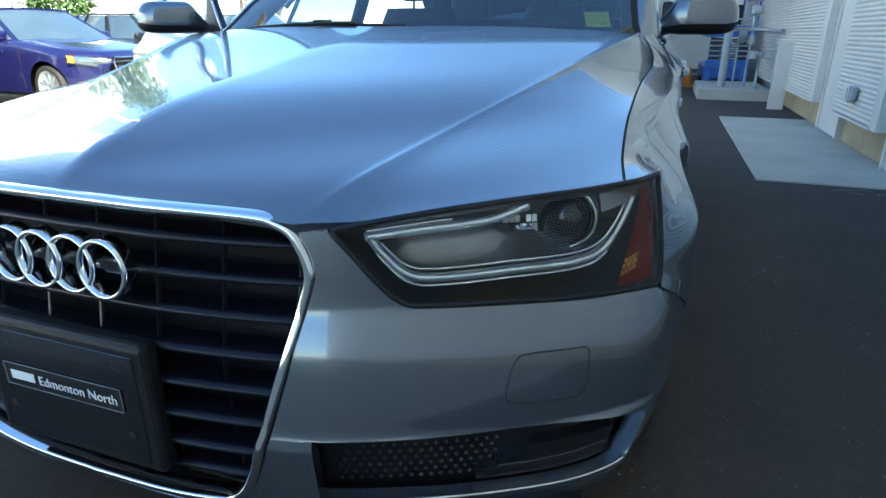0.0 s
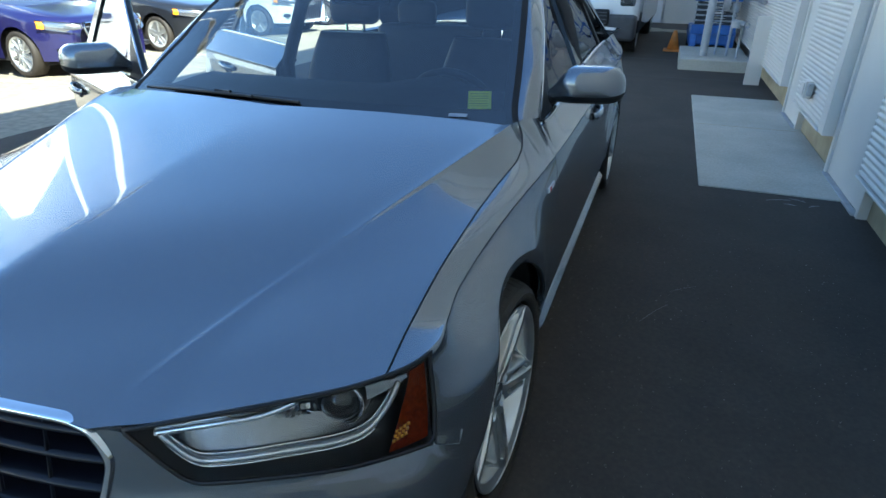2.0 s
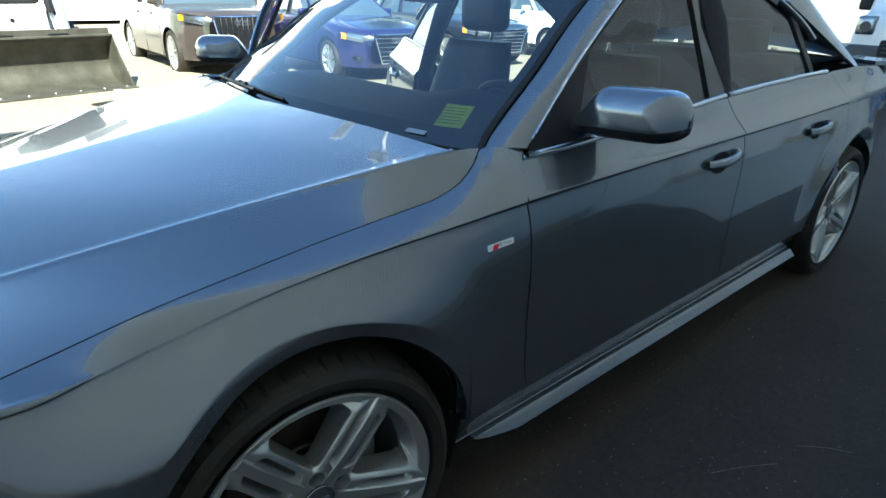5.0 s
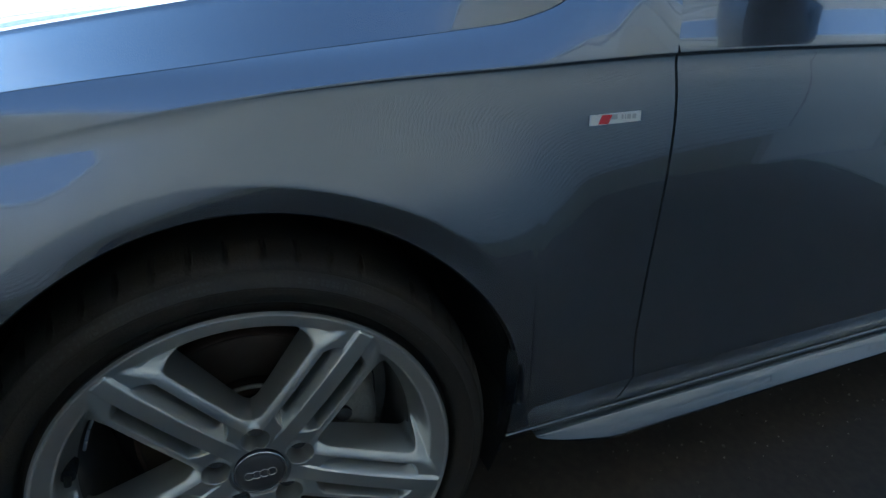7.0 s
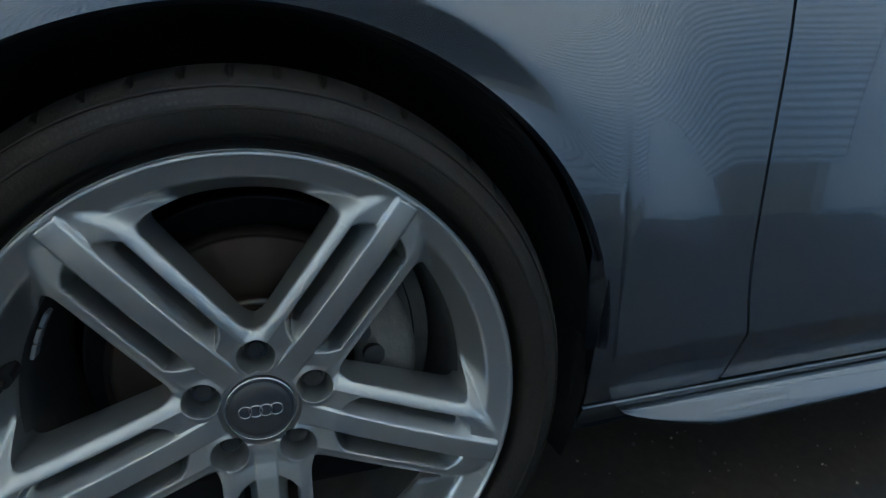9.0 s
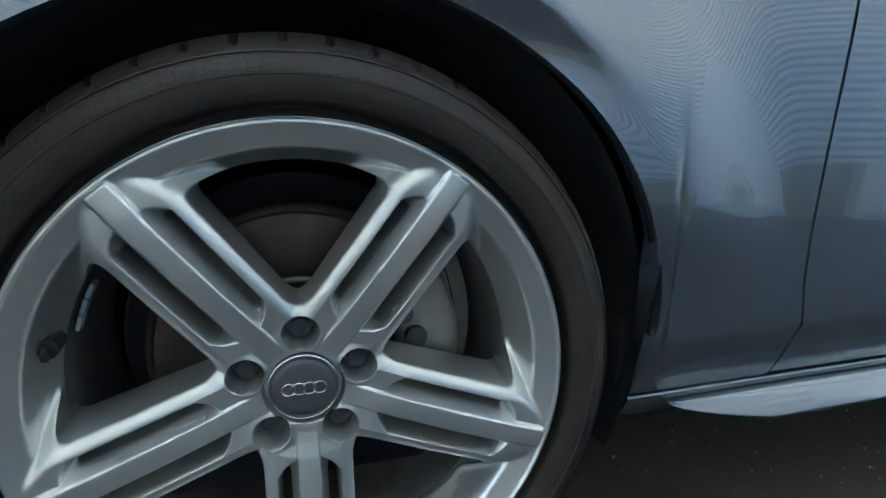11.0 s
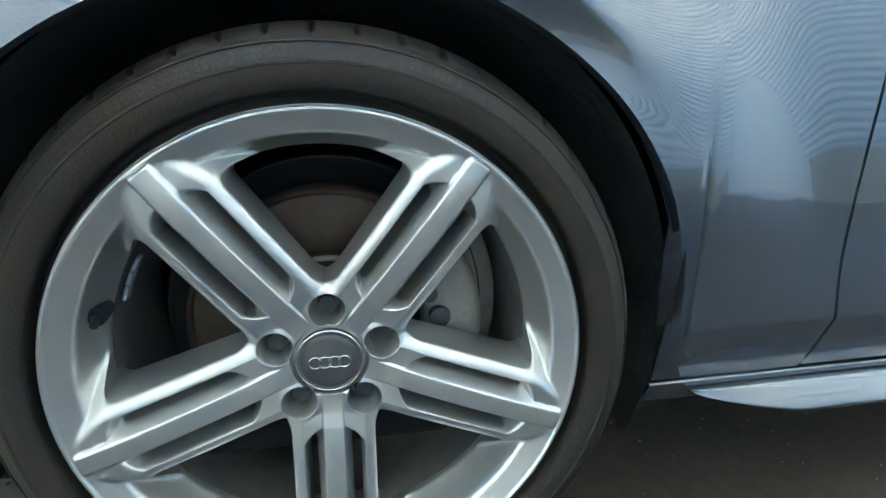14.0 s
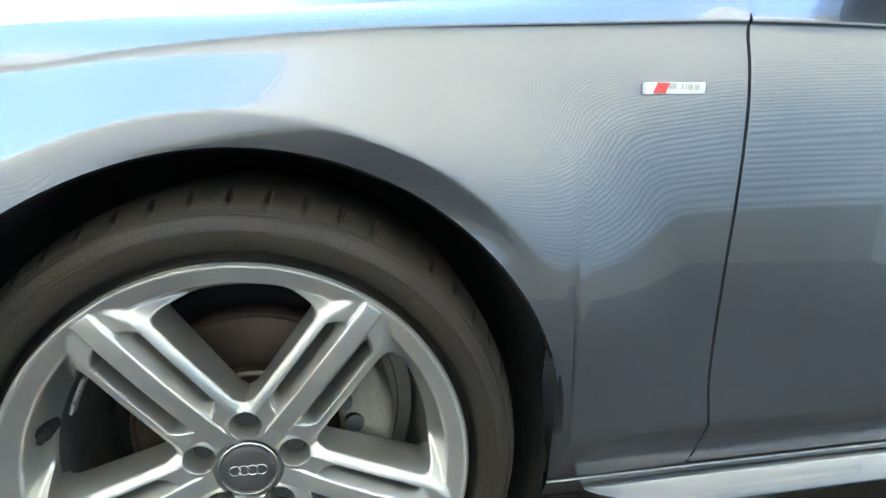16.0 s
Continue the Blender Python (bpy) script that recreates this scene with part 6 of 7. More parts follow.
    ol = [(-gw, gt), (gw, gt), (gw * 1.06, gt - 0.07), (gw * 0.80, gb), (-gw * 0.80, gb), (-gw * 1.06, gt - 0.07)]
    gr = mesh_object("grille", [(nose + 0.012, y, z) for y, z in ol] + [(nose - 0.1, y, z) for y, z in ol], [tuple(range(6))] + [(i, (i + 1) % 6, 6 + (i + 1) % 6, 6 + i) for i in range(6)], "black_gloss", car_, "black grille with bright bars", smooth=False)
    tube("grille_frame", [(nose + 0.016, y, z) for y, z in ol], 0.014, "chrome", gr, seg=6, closed=True)
    if suv:
        for y in np.linspace(-gw * 0.8, gw * 0.8, 9):
            part("grille_bar", box_bm((nose, y - 0.009, gb + 0.03), (nose + 0.022, y + 0.009, gt - 0.02), 0.004, 1), "chrome", gr)
    else:
        for z in np.linspace(gb + 0.05, gt - 0.06, 6):
            w_ = gw * (0.80 + 0.22 * (z - gb) / (gt - gb))
            part("grille_bar", box_bm((nose, -w_, z - 0.009), (nose + 0.022, w_, z + 0.009), 0.004, 1), "satin", gr)
    for k in range(4):
        tube("emblem_ring", [(nose + 0.03, (k - 1.5) * 0.056 + 0.04 * math.cos(a), gt - 0.10 + 0.04 * math.sin(a)) for a in np.linspace(0, 2 * math.pi, 21)[:-1]], 0.006, "chrome", gr, seg=6, closed=True, up=(1, 0, 0))
    for sg in (1, -1):
        pts = []
        for t in np.linspace(0, 1, 9):
            x = fo - 0.05 - 0.40 * t ** 1.6
            y = sg * (gw * 1.12 + (width(fo - 0.45) - gw * 1.12 + 0.012) * t)
            ht = 0.135 - 0.04 * t
            zc = bonnet_h - 0.135 + 0.07 * t
            pts.append([(x + 0.035, y, zc - ht / 2), (x + 0.05, y, zc), (x + 0.02, y, zc + ht / 2)])
        hl = panel("head_lamp", np.array(pts), "lamp_silver", car_, "clear head lamp", lip=0.03, flip=sg > 0)
        am = np.array(pts)[7:, :, :] + np.array([0.004, sg * 0.006, 0])
        panel("amber_marker", am, "amber_bulb", hl, "", lip=0.01, flip=sg > 0)
        part("lower_intake", box_bm((fo - 0.34, sg * hw * 0.66 - 0.13, 0.35 + (0.08 if suv else 0)), (fo - 0.12, sg * hw * 0.66 + 0.13, 0.42 + (0.08 if suv else 0)), 0.02, 2), "black_plastic", car_)
        for k in range(3):
            z = 0.35 + 0.03 * k + (0.08 if suv else 0)
            part("intake_bar", box_bm((fo - 0.14, sg * hw * 0.66 - 0.12, z - 0.004), (fo - 0.117, sg * hw * 0.66 + 0.12, z + 0.004)), "satin", car_)
        if rear_lamps:
            part("tail_lamp", box_bm((tail - 0.012, sg * hw * 0.64 - 0.16, belt - 0.16), (tail + 0.10, sg * hw * 0.64 + 0.16, belt - 0.02), 0.02, 2), "red", car_, "red tail lamp")
    if rear_lamps:
        part("rear_plate", box_bm((tail - 0.02, -0.16, belt - 0.22), (tail + 0.02, 0.16, belt - 0.06), 0.005, 1), "paper", car_, "white plate with an unreadable number")
    for x in (0, -wb):
        for sg in (1, -1):
            road_wheel(car_, (x, sg * (hw - 0.035), r), r, spokes, sg)
    return car_


parked_car("saloon", "deep purple-blue compact saloon parked in the sun", (-7.42, 5.74), -4, "purple", L=4.46, W=1.80, H=1.42, wb=2.64, bonnet_h=0.80, belt=0.95)
parked_car("saloon", "black saloon with bright window trim parked beside a purple one", (-7.9, 8.85), -4, "dark", L=4.9, W=1.87, H=1.46, wb=2.9, bonnet_h=0.80, belt=0.95, spokes=5)
parked_car("estate_car", "white car parked in a sunny row", (-7.9, 12.0), -4, "white_paint", L=4.6, W=1.86, H=1.55, wb=2.75, bonnet_h=0.86, belt=1.0, suv=True, spokes=5)
parked_car("saloon", "white saloon at the far end of a parked row", (-8.0, 15.1), -4, "white_paint", L=4.7, W=1.82, H=1.43, wb=2.8, bonnet_h=0.80, belt=0.95)
parked_car("saloon", "silver saloon at the far end of a parked row", (-8.2, 18.2), -4, "silver", L=4.7, W=1.82, H=1.43, wb=2.8, bonnet_h=0.80, belt=0.95)
parked_car("off_roader", "dark brown off-roader with an upright chrome grille", (-9.45, 3.90), -2, "brown", L=5.05, W=1.95, H=1.74, wb=3.0, fo=0.92, r=0.375, belt=1.12, bonnet_h=1.04, suv=True, spokes=10)
parked_car("off_roader", "maroon off-roader seen from behind beside a hedge", (-21.2, 15.1), 172, "maroon", L=4.6, W=1.85, H=1.66, wb=2.7, r=0.35, belt=1.05, bonnet_h=0.95, suv=True, spokes=5, rear_lamps=True)
parked_car("off_roader", "white off-roader parked near the building", (-21.7, 16.95), 170, "white_paint", L=4.7, W=1.88, H=1.66, wb=2.8, r=0.35, belt=1.05, bonnet_h=0.95, suv=True, spokes=5, rear_lamps=True)
parked_car("off_roader", "dark red off-roader seen from behind", (-20.7, 11.8), 176, "maroon", L=4.6, W=1.85, H=1.66, wb=2.7, r=0.35, belt=1.05, bonnet_h=0.95, suv=True, spokes=5, rear_lamps=True)


# ---------- loader with its bucket ----------
def loader():
    ld = thing("skid_steer_loader", pose(-7.2, 0.80, 0, 0, 0, 101.5), "grey skid-steer loader with a worn steel bucket lowered to the ground", "loader")
    # local: bucket width along x, opening towards -y... front edge at y = 0
    hwid = 0.99
    sec = [(0.0, 0.012), (0.10, 0.012), (0.32, 0.02), (0.50, 0.06), (0.62, 0.16), (0.665, 0.30), (0.64, 0.46), (0.57, 0.60), (0.52, 0.66)]
    c = curve3([(0, a, b) for a, b in sec], 26)
    rows = np.array([[(x, p[1], p[2]) for p in c] for x in np.linspace(-hwid, hwid, 20)])
    bk = panel("bucket", rows, "steel_worn", ld, "worn brown steel bucket", lip=0.02, flip=False)
    for sg in (-1, 1):
        ol = [(0.02, 0.0)] + [(p[1], p[2]) for p in c[2:]] + [(0.44, 0.665), (0.30, 0.40)]
        vs = [(sg * hwid + dx, a, b) for dx in (-0.01, 0.01) for a, b in ol]
        k = len(ol)
        mesh_object("side_plate", vs, [tuple(range(k)), tuple(range(k, 2 * k))[::-1]] + [(i, (i + 1) % k, k + (i + 1) % k, k + i) for i in range(k)], "steel_worn", bk, smooth=False)
    part("cutting_edge", box_bm((-hwid - 0.02, -0.07, 0.0), (hwid + 0.02, 0.10, 0.02), 0.004, 1), "steel_worn", bk, "scraped cutting edge")
    for x in np.linspace(-0.9, 0.9, 7):
        part("edge_bolt", cyl_bm((x, 0.06, 0.018), (x, 0.06, 0.032), 0.016, 0.010, 10), "steel", bk)
    part("top_lip", box_bm((-hwid, 0.40, 0.655), (hwid, 0.54, 0.685), 0.006, 1), "steel_worn", bk)
    for x in (-0.42, 0.22):
        part("step_bracket", box_bm((x, 0.44, 0.68), (x + 0.24, 0.52, 0.71), 0.008, 1), "black_plastic", bk)
    part("spill_guard", box_bm((-hwid, 0.50, 0.60), (hwid, 0.53, 0.76), 0.006, 1), "steel_worn", bk)
    body_ = part("loader_body", box_bm((-0.48, 0.95, 0.25), (0.48, 2.6, 1.05), 0.05, 2), "white_paint", ld, "white painted loader body")
    part("front_plate", box_bm((-0.40, 0.86, 0.50), (0.40, 0.95, 1.02), 0.02, 2), "white_paint", ld, "white front plate")
    part("plate_plug", cyl_bm((-0.02, 0.855, 0.86), (-0.02, 0.87, 0.86), 0.028, seg=16), "gap", ld)
    cab = part("cab_frame", box_bm((-0.44, 1.05, 1.05), (0.44, 2.3, 2.02), 0.06, 2), "black_plastic", ld, "black cab frame")
    part("cab_screen", box_bm((-0.36, 1.03, 1.22), (0.36, 1.06, 1.90), 0.01, 1), "glass_side", ld)
    for sg in (-1, 1):
        tube("lift_arm", [(sg * 0.56, 0.78, 0.40), (sg * 0.56, 0.82, 0.75), (sg * 0.58, 1.0, 1.20), (sg * 0.60, 2.4, 1.60)], 0.075, "grey_paint", ld, seg=8)
        tube("ram", [(sg * 0.47, 0.80, 0.55), (sg * 0.46, 0.95, 1.15)], 0.035, "satin", ld, seg=10)
        tube("ram_body", [(sg * 0.46, 0.86, 0.95), (sg * 0.45, 1.05, 1.55)], 0.05, "black_plastic", ld, seg=10)
        for y in (1.15, 2.15):
            vs, fs = lathe([(0.16, 0.0), (0.21, 0.02), (0.30, 0.03), (0.36, 0.02), (0.40, -0.02), (0.40, -0.26), (0.30, -0.28)], 36)
            vs = [(sg * (0.78 + v[0]) , y + v[1], 0.40 + v[2]) for v in vs]
            w = mesh_object("wheel", vs, fs, "rubber", ld, "chunky black loader tyre")
            bm = bmesh.new()
            for k in range(18):
                m = Matrix.Translation((sg * 0.66, y, 0.40)) @ Matrix.Rotation(2 * math.pi * k / 18, 4, "X") @ Matrix.Rotation(0.4, 4, "Z")
                box_bm((-0.13, -0.022, 0.385), (0.13, 0.022, 0.425), 0.006, 1, bm, m)
            part("tread_bars", bm, "rubber", w)
            part("wheel_disc", cyl_bm((sg * 0.70, y, 0.40), (sg * 0.775, y, 0.40), 0.17, seg=20), "white_paint", w)
    return ld


loader()


# ---------- van ----------
def van():
    v = thing("delivery_van", pose(-0.36, 9.80, 0.004, 0, 0, -1.5), "white delivery van with a dark grey bumper and grille", "van")
    hw, H = 0.985, 2.5
    rows = []
    for y, w, zb, zt in ((0.0, 0.86, 0.62, 0.98), (0.03, 0.93, 0.60, 1.03), (0.25, 0.965, 0.58, 1.10), (0.55, 0.975, 0.55, 1.22), (1.15, 0.985, 0.50, 2.20), (1.6, 0.985, 0.45, 2.45), (2.4, 0.985, 0.40, 2.52), (5.4, 0.985, 0.40, 2.52)):
        sec = [(w, zb), (w, zb + (zt - zb) * 0.5), (w * 0.985, zt - 0.12), (w * 0.93, zt - 0.03), (w * 0.78, zt), (w * 0.4, zt + 0.02), (0, zt + 0.025)]
        rows.append([(x, y, z) for x, z in sec])
    R = np.array(rows)
    full = np.concatenate([R, (R * np.array([-1, 1, 1]))[:, -2::-1]], axis=1)
    n, k, _ = full.shape
    mesh_object("body", full.reshape(-1, 3), grid_faces(n, k) + [tuple(range(k))], "white_paint", v, "white van body")
    part("bumper", box_bm((-0.96, -0.10, 0.26), (0.96, 0.30, 0.68), 0.07, 3), "grey_bumper", v, "dark grey plastic bumper", smooth=True)
    g = part("grille", box_bm((-0.52, -0.125, 0.50), (0.52, -0.09, 0.76), 0.03, 2), "black_plastic", v, "dark grille with a round emblem")
    for z in (0.54, 0.60, 0.66, 0.71):
        part("grille_bar", box_bm((-0.48, -0.137, z - 0.008), (0.48, -0.12, z + 0.008), 0.004, 1), "grey_bumper", g)
    part("emblem", box_bm((-0.045, -0.15, 0.59), (0.045, -0.13, 0.68), 0.02, 2), "satin", g, "small bright emblem")
    part("front_plate", box_bm((-0.19, -0.118, 0.35), (0.19, -0.10, 0.46), 0.005, 1), "paper", v, "white plate with an unreadable number")
    for z in (0.385, 0.42):
        part("plate_bar", box_bm((-0.14, -0.121, z - 0.01), (0.14, -0.117, z + 0.01)), "ink", v)
    for k_ in range(4):
        tube("bonnet_emblem", [(-0.46 + (k_) * 0.075 + 0.05 * math.cos(a), -0.015, 0.93 + 0.05 * math.sin(a)) for a in np.linspace(0, 2 * math.pi, 21)[:-1]], 0.006, "steel", v, seg=6, closed=True, up=(0, 1, 0))
    part("windscreen", box_bm((-0.80, 0.50, 1.25), (0.80, 0.52, 2.0), 0.004, 1, m=Matrix.Translation((0, 0.15, 0)) @ Matrix.Rotation(radians(-26), 4, "X") @ Matrix.Translation((0, -0.15 + 0.02, 0.25))), "glass_side", v)
    for sg in (-1, 1):
        hl = part("head_lamp", box_bm((sg * 0.78 - 0.13, -0.02, 0.80), (sg * 0.78 + 0.13, 0.20, 1.06), 0.05, 3), "lamp_silver", v, "clear tall head lamp", smooth=True)
        part("lamp_bulb", cyl_bm((sg * 0.78, -0.025, 0.92), (sg * 0.78, 0.02, 0.92), 0.07, 0.05, 18), "lamp_dark", hl)
        part("door_mirror", box_bm((sg * 1.10 - 0.09, 0.75, 1.12), (sg * 1.10 + 0.09, 0.95, 1.48), 0.04, 3), "black_plastic", v, smooth=True)
        for y in (0.80, 4.4):
            road_wheel(v, (sg * 0.95, y, 0.36), 0.36, 8, 1).matrix_local = Matrix.Translation((sg * 0.93, y, 0.36)) @ Matrix.Rotation(0 if sg > 0 else math.pi, 4, "Z")
            part("arch", box_bm((sg * 0.90 - 0.08, y - 0.44, 0.30), (sg * 0.90 + 0.08, y + 0.44, 0.78), 0.10, 3), "gap", v)
    part("underside", box_bm((-0.85, 0.2, 0.22), (0.85, 5.3, 0.5)), "gap", v)
    return v


M["grey_bumper"] = material("dark_grey_bumper_plastic", (0.06, 0.062, 0.066), rough=0.6, vary=0.2, scale=15, bump=0.1, bump_scale=300)
van()


# ---------- plinth, blue lift, gas pipes, guard ----------
pl = part("concrete_plinth", box_bm((1.36, 8.66, -0.05), (2.36, 10.4, 0.17), 0.02), "concrete", None)
tagged(pl, "low pale concrete plinth by the wall", "plinth", kind="structure")


def scissor_lift():
    s = thing("scissor_lift", pose(1.86, 11.42, 0.0), "blue scissor lift with folded arms and platform rails", "lift")
    part("chassis", box_bm((-0.38, -0.9, 0.18), (0.38, 0.9, 0.42), 0.03), "blue", s)
    part("base_panel", box_bm((-0.36, -0.95, 0.36), (0.36, -0.88, 0.52), 0.015), "blue", s)
    for x in (-0.30, 0.30):
        part("wheel", cyl_bm((x - 0.06, -0.75, 0.16), (x + 0.06, -0.75, 0.16), 0.16, seg=20), "rubber", s)
        part("wheel", cyl_bm((x - 0.06, 0.75, 0.16), (x + 0.06, 0.75, 0.16), 0.16, seg=20), "rubber", s)
        part("leg", box_bm((x - 0.06, -0.95, 0.10), (x + 0.06, -0.86, 0.36), 0.012), "blue", s)
    for k in range(5):
        z = 0.46 + 0.085 * k
        for d in (-1, 1):
            part("scissor_arm", cyl_bm((-0.32 * d, -0.86, z), (0.32 * d, -0.86, z + 0.08), 0.022, seg=8), "grey_bumper", s)
        part("scissor_pin", cyl_bm((-0.34, -0.90, z + 0.04), (0.34, -0.90, z + 0.04), 0.014, seg=8), "steel", s)
    part("platform", box_bm((-0.38, -0.95, 0.90), (0.38, 0.95, 1.08), 0.015), "blue", s)
    part("control_box", box_bm((-0.12, -0.99, 1.10), (0.12, -0.90, 1.42), 0.02), "black_plastic", s)
    for x in (-0.37, -0.12, 0.12, 0.37):
        part("rail_post", cyl_bm((x, -0.93, 1.05), (x, -0.93, 2.05), 0.018, seg=8), "blue", s)
    for z in (1.55, 2.05):
        part("rail", cyl_bm((-0.37, -0.93, z), (0.37, -0.93, z), 0.018, seg=8), "blue", s)
        for x in (-0.37, 0.37):
            part("rail", cyl_bm((x, -0.93, z), (x, 0.93, z), 0.018, seg=8), "blue", s)
    return s


scissor_lift()
for x, y in ((1.70, 9.10),):
    b = part("bollard", cyl_bm((x, y, 0.0), (x, y, 1.18), 0.058, seg=24), "grey_paint", None, smooth=False)
    tagged(b, "grey painted steel pipe bollard on a plinth", "bollard", "bollards")


def gas_set():
    g = thing("gas_meter", pose(2.06, 9.25, 0), "grey gas meter pipework with valves on the wall", "pipework")
    tube("riser", [(-0.02, 0, 0.1), (-0.02, 0, 2.4)], 0.021, "steel", g, seg=12)
    tube("riser", [(-0.18, 0.1, 0.1), (-0.18, 0.1, 1.0), (-0.18, 0.1, 1.15)], 0.016, "steel", g, seg=12)
    tube("wall_pipe", [(-0.30, -0.05, 1.02), (0.05, -0.05, 1.02), (0.22, -0.25, 1.00), (0.26, -0.9, 0.99)], 0.03, "steel", g, seg=12)
    tube("wall_pipe", [(-0.02, -0.1, 0.68), (0.12, -0.35, 0.66), (0.14, -0.55, 0.66)], 0.04, "steel", g, seg=12)
    tube("stand", [(0.10, -0.30, 0.15), (0.10, -0.30, 0.66)], 0.018, "steel", g, seg=8)
    part("valve", box_bm((-0.09, -0.09, 1.22), (0.07, 0.07, 1.36), 0.03, 2), "steel", g, smooth=True)
    part("regulator", cyl_bm((-0.20, -0.02, 0.92), (-0.10, -0.02, 0.92), 0.11, 0.09, 24), "steel", g, smooth=False)
    part("meter_body", box_bm((-0.16, -0.10, 1.42), (0.10, 0.12, 1.72), 0.05, 3), "grey_paint", g, smooth=True)
    part("coupling", cyl_bm((-0.02, 0, 0.80), (-0.02, 0, 0.94), 0.06, seg=16), "steel", g)
    part("flange", cyl_bm((0.03, -0.25, 0.60), (0.03, -0.25, 0.70), 0.075, seg=18), "steel", g)
    part("hand_wheel", cyl_bm((-0.18, 0.04, 1.16), (-0.18, 0.04, 1.18), 0.06, seg=16), "grey_paint", g)
    return g


gas_set()
gp = part("guard_panel", box_bm((2.19, 7.62, 0.0), (2.375, 7.68, 0.86), 0.006), "wall_flat", None)
tagged(gp, "white folded sheet-metal guard standing by the wall", "guard")
box = thing("socket_box", pose(0, 0, 0), "small white electrical socket box on the ribbed wall", "socket")
part("housing", box_bm((CLAD_X - 0.075, 4.44, 0.42), (CLAD_X - 0.015, 4.60, 0.56), 0.008, 2), "wall_flat", box)
part("lid", box_bm((CLAD_X - 0.085, 4.46, 0.44), (CLAD_X - 0.074, 4.58, 0.545), 0.006, 2), "wall", box)
part("side_outlet", box_bm((CLAD_X - 0.06, 4.38, 0.45), (CLAD_X - 0.02, 4.436, 0.55), 0.005, 1), "steel", box)
cn = thing("traffic_cone", pose(1.26, 11.0, 0.008), "faded orange plastic traffic cone", "cone")
part("cone_base", box_bm((-0.17, -0.17, 0), (0.17, 0.17, 0.03), 0.01), "orange", cn)
part("cone_body", cyl_bm((0, 0, 0.03), (0, 0, 0.36), 0.11, 0.03, 24), "orange", cn, smooth=True)
end = thing("wall_end", pose(0, 0, 0), "pale grey flat panel wall closing the yard", "wall", kind="structure")
part("wall_panels", box_bm((-1.4, 17.5, 0), (4.0, 17.8, 6.0)), "wall_flat", end)
for x in (-0.4, 0.9, 2.2):
    part("panel_joint", box_bm((x - 0.008, 17.492, 0.1), (x + 0.008, 17.5, 6.0)), "steel", end)
part("panel_joint", box_bm((-1.4, 17.492, 1.25), (4.0, 17.4995, 1.262)), "steel", end)
d4 = thing("door_4", pose(0, 0, 0), "white panelled roller door in a pale wall", "door", kind="structure")
part("door_leaf", box_bm((-0.35, 17.44, 0.02), (0.85, 17.488, 2.4), 0.005, 1), "white_paint", d4)
for z in (0.6, 1.2, 1.8):
    part("door_rib", box_bm((-0.35, 17.43, z - 0.01), (0.85, 17.438, z + 0.01)), "wall_flat", d4)

# ---------- far side: white building, trailer, hedge, tree, lamp post ----------
bld = thing("showroom", pose(0, 0, 0), "long white rendered building with grey high windows", "building")
part("wall", box_bm((-34, -45, 0), (-27, 24, 7.8)), "stucco", bld, "white rendered wall")
part("parapet", box_bm((-34.1, -45.1, 7.8), (-26.85, 24.1, 8.1), 0.03, 1), "wall_flat", bld)
portal = part("portal", box_bm((-29.5, 11.2, 0), (-26.2, 14.9, 10.6), 0.04, 1), "stucco", bld, "tall white entrance portal")
tube("portal_ring", [(-26.17, 14.0 + 0.4 * math.cos(a), 9.3 + 0.4 * math.sin(a)) for a in np.linspace(0.7, 5.6, 40)], 0.05, "maroon", portal, seg=6, label="dark red curved mark")
for k in range(12):
    y = -40 + 5.3 * k
    w_ = part("window", box_bm((-27.05, y, 4.6), (-26.96, y + 1.7, 5.4)), "grey_bumper", bld, "dark grey window band")
    part("window_frame", box_bm((-26.99, y - 0.06, 4.54), (-26.93, y + 1.76, 4.6)), "wall_flat", w_)
part("fascia", box_bm((-27.1, -12, 3.0), (-26.9, -2, 4.0), 0.02, 1), "green", bld, "green sign fascia")
tr = thing("box_trailer", pose(-14.6, -3.6, 0, 0, 0, 8), "white box trailer with a green panel and red lamps", "trailer")
part("box", box_bm((-1.1, -3.6, 0.55), (1.1, 3.6, 3.0), 0.04), "white_paint", tr)
part("green_panel", box_bm((1.095, 0.9, 0.62), (1.108, 2.6, 2.6), 0.002, 1), "green", tr)
for y in (-2.2, 0.45):
    part("red_lamp", box_bm((1.098, y, 0.66), (1.115, y + 0.42, 0.80), 0.004, 1), "red", tr)
part("skirt_rail", box_bm((0.9, -3.5, 0.42), (1.08, 3.5, 0.54), 0.01), "steel", tr)
for y in (-0.9, -1.9):
    road_wheel(tr, (0, y, 0.36), 0.36, 8, 1).matrix_local = Matrix.Translation((0.92, y, 0.36))
for y in (2.9, -3.2):
    part("prop_leg", box_bm((0.6, y - 0.05, 0), (0.7, y + 0.05, 0.55)), "steel", tr)


def leaf_cloud(rng, centre, radii, count, size, shell=0.55):
    vs, fs = [], []
    for _ in range(count):
        d = Vector((rng.gauss(0, 1), rng.gauss(0, 1), rng.gauss(0, 1))).normalized()
        k = shell + (1 - shell) * rng.random()
        bump = 1 + 0.22 * noise.noise(d * 2.3 + Vector(centre))
        p = Vector([c + r_ * q * k * bump for c, r_, q in zip(centre, radii, d)])
        a = Vector((rng.uniform(-1, 1), rng.uniform(-1, 1), rng.uniform(-1, 1))).normalized()
        b = a.orthogonal().normalized()
        s_ = size * rng.uniform(0.6, 1.3)
        i = len(vs)
        vs += [p - a * s_, p + b * s_ * 0.5, p + a * s_, p - b * s_ * 0.5]
        fs.append((i, i + 1, i + 2, i + 3))
    return vs, fs


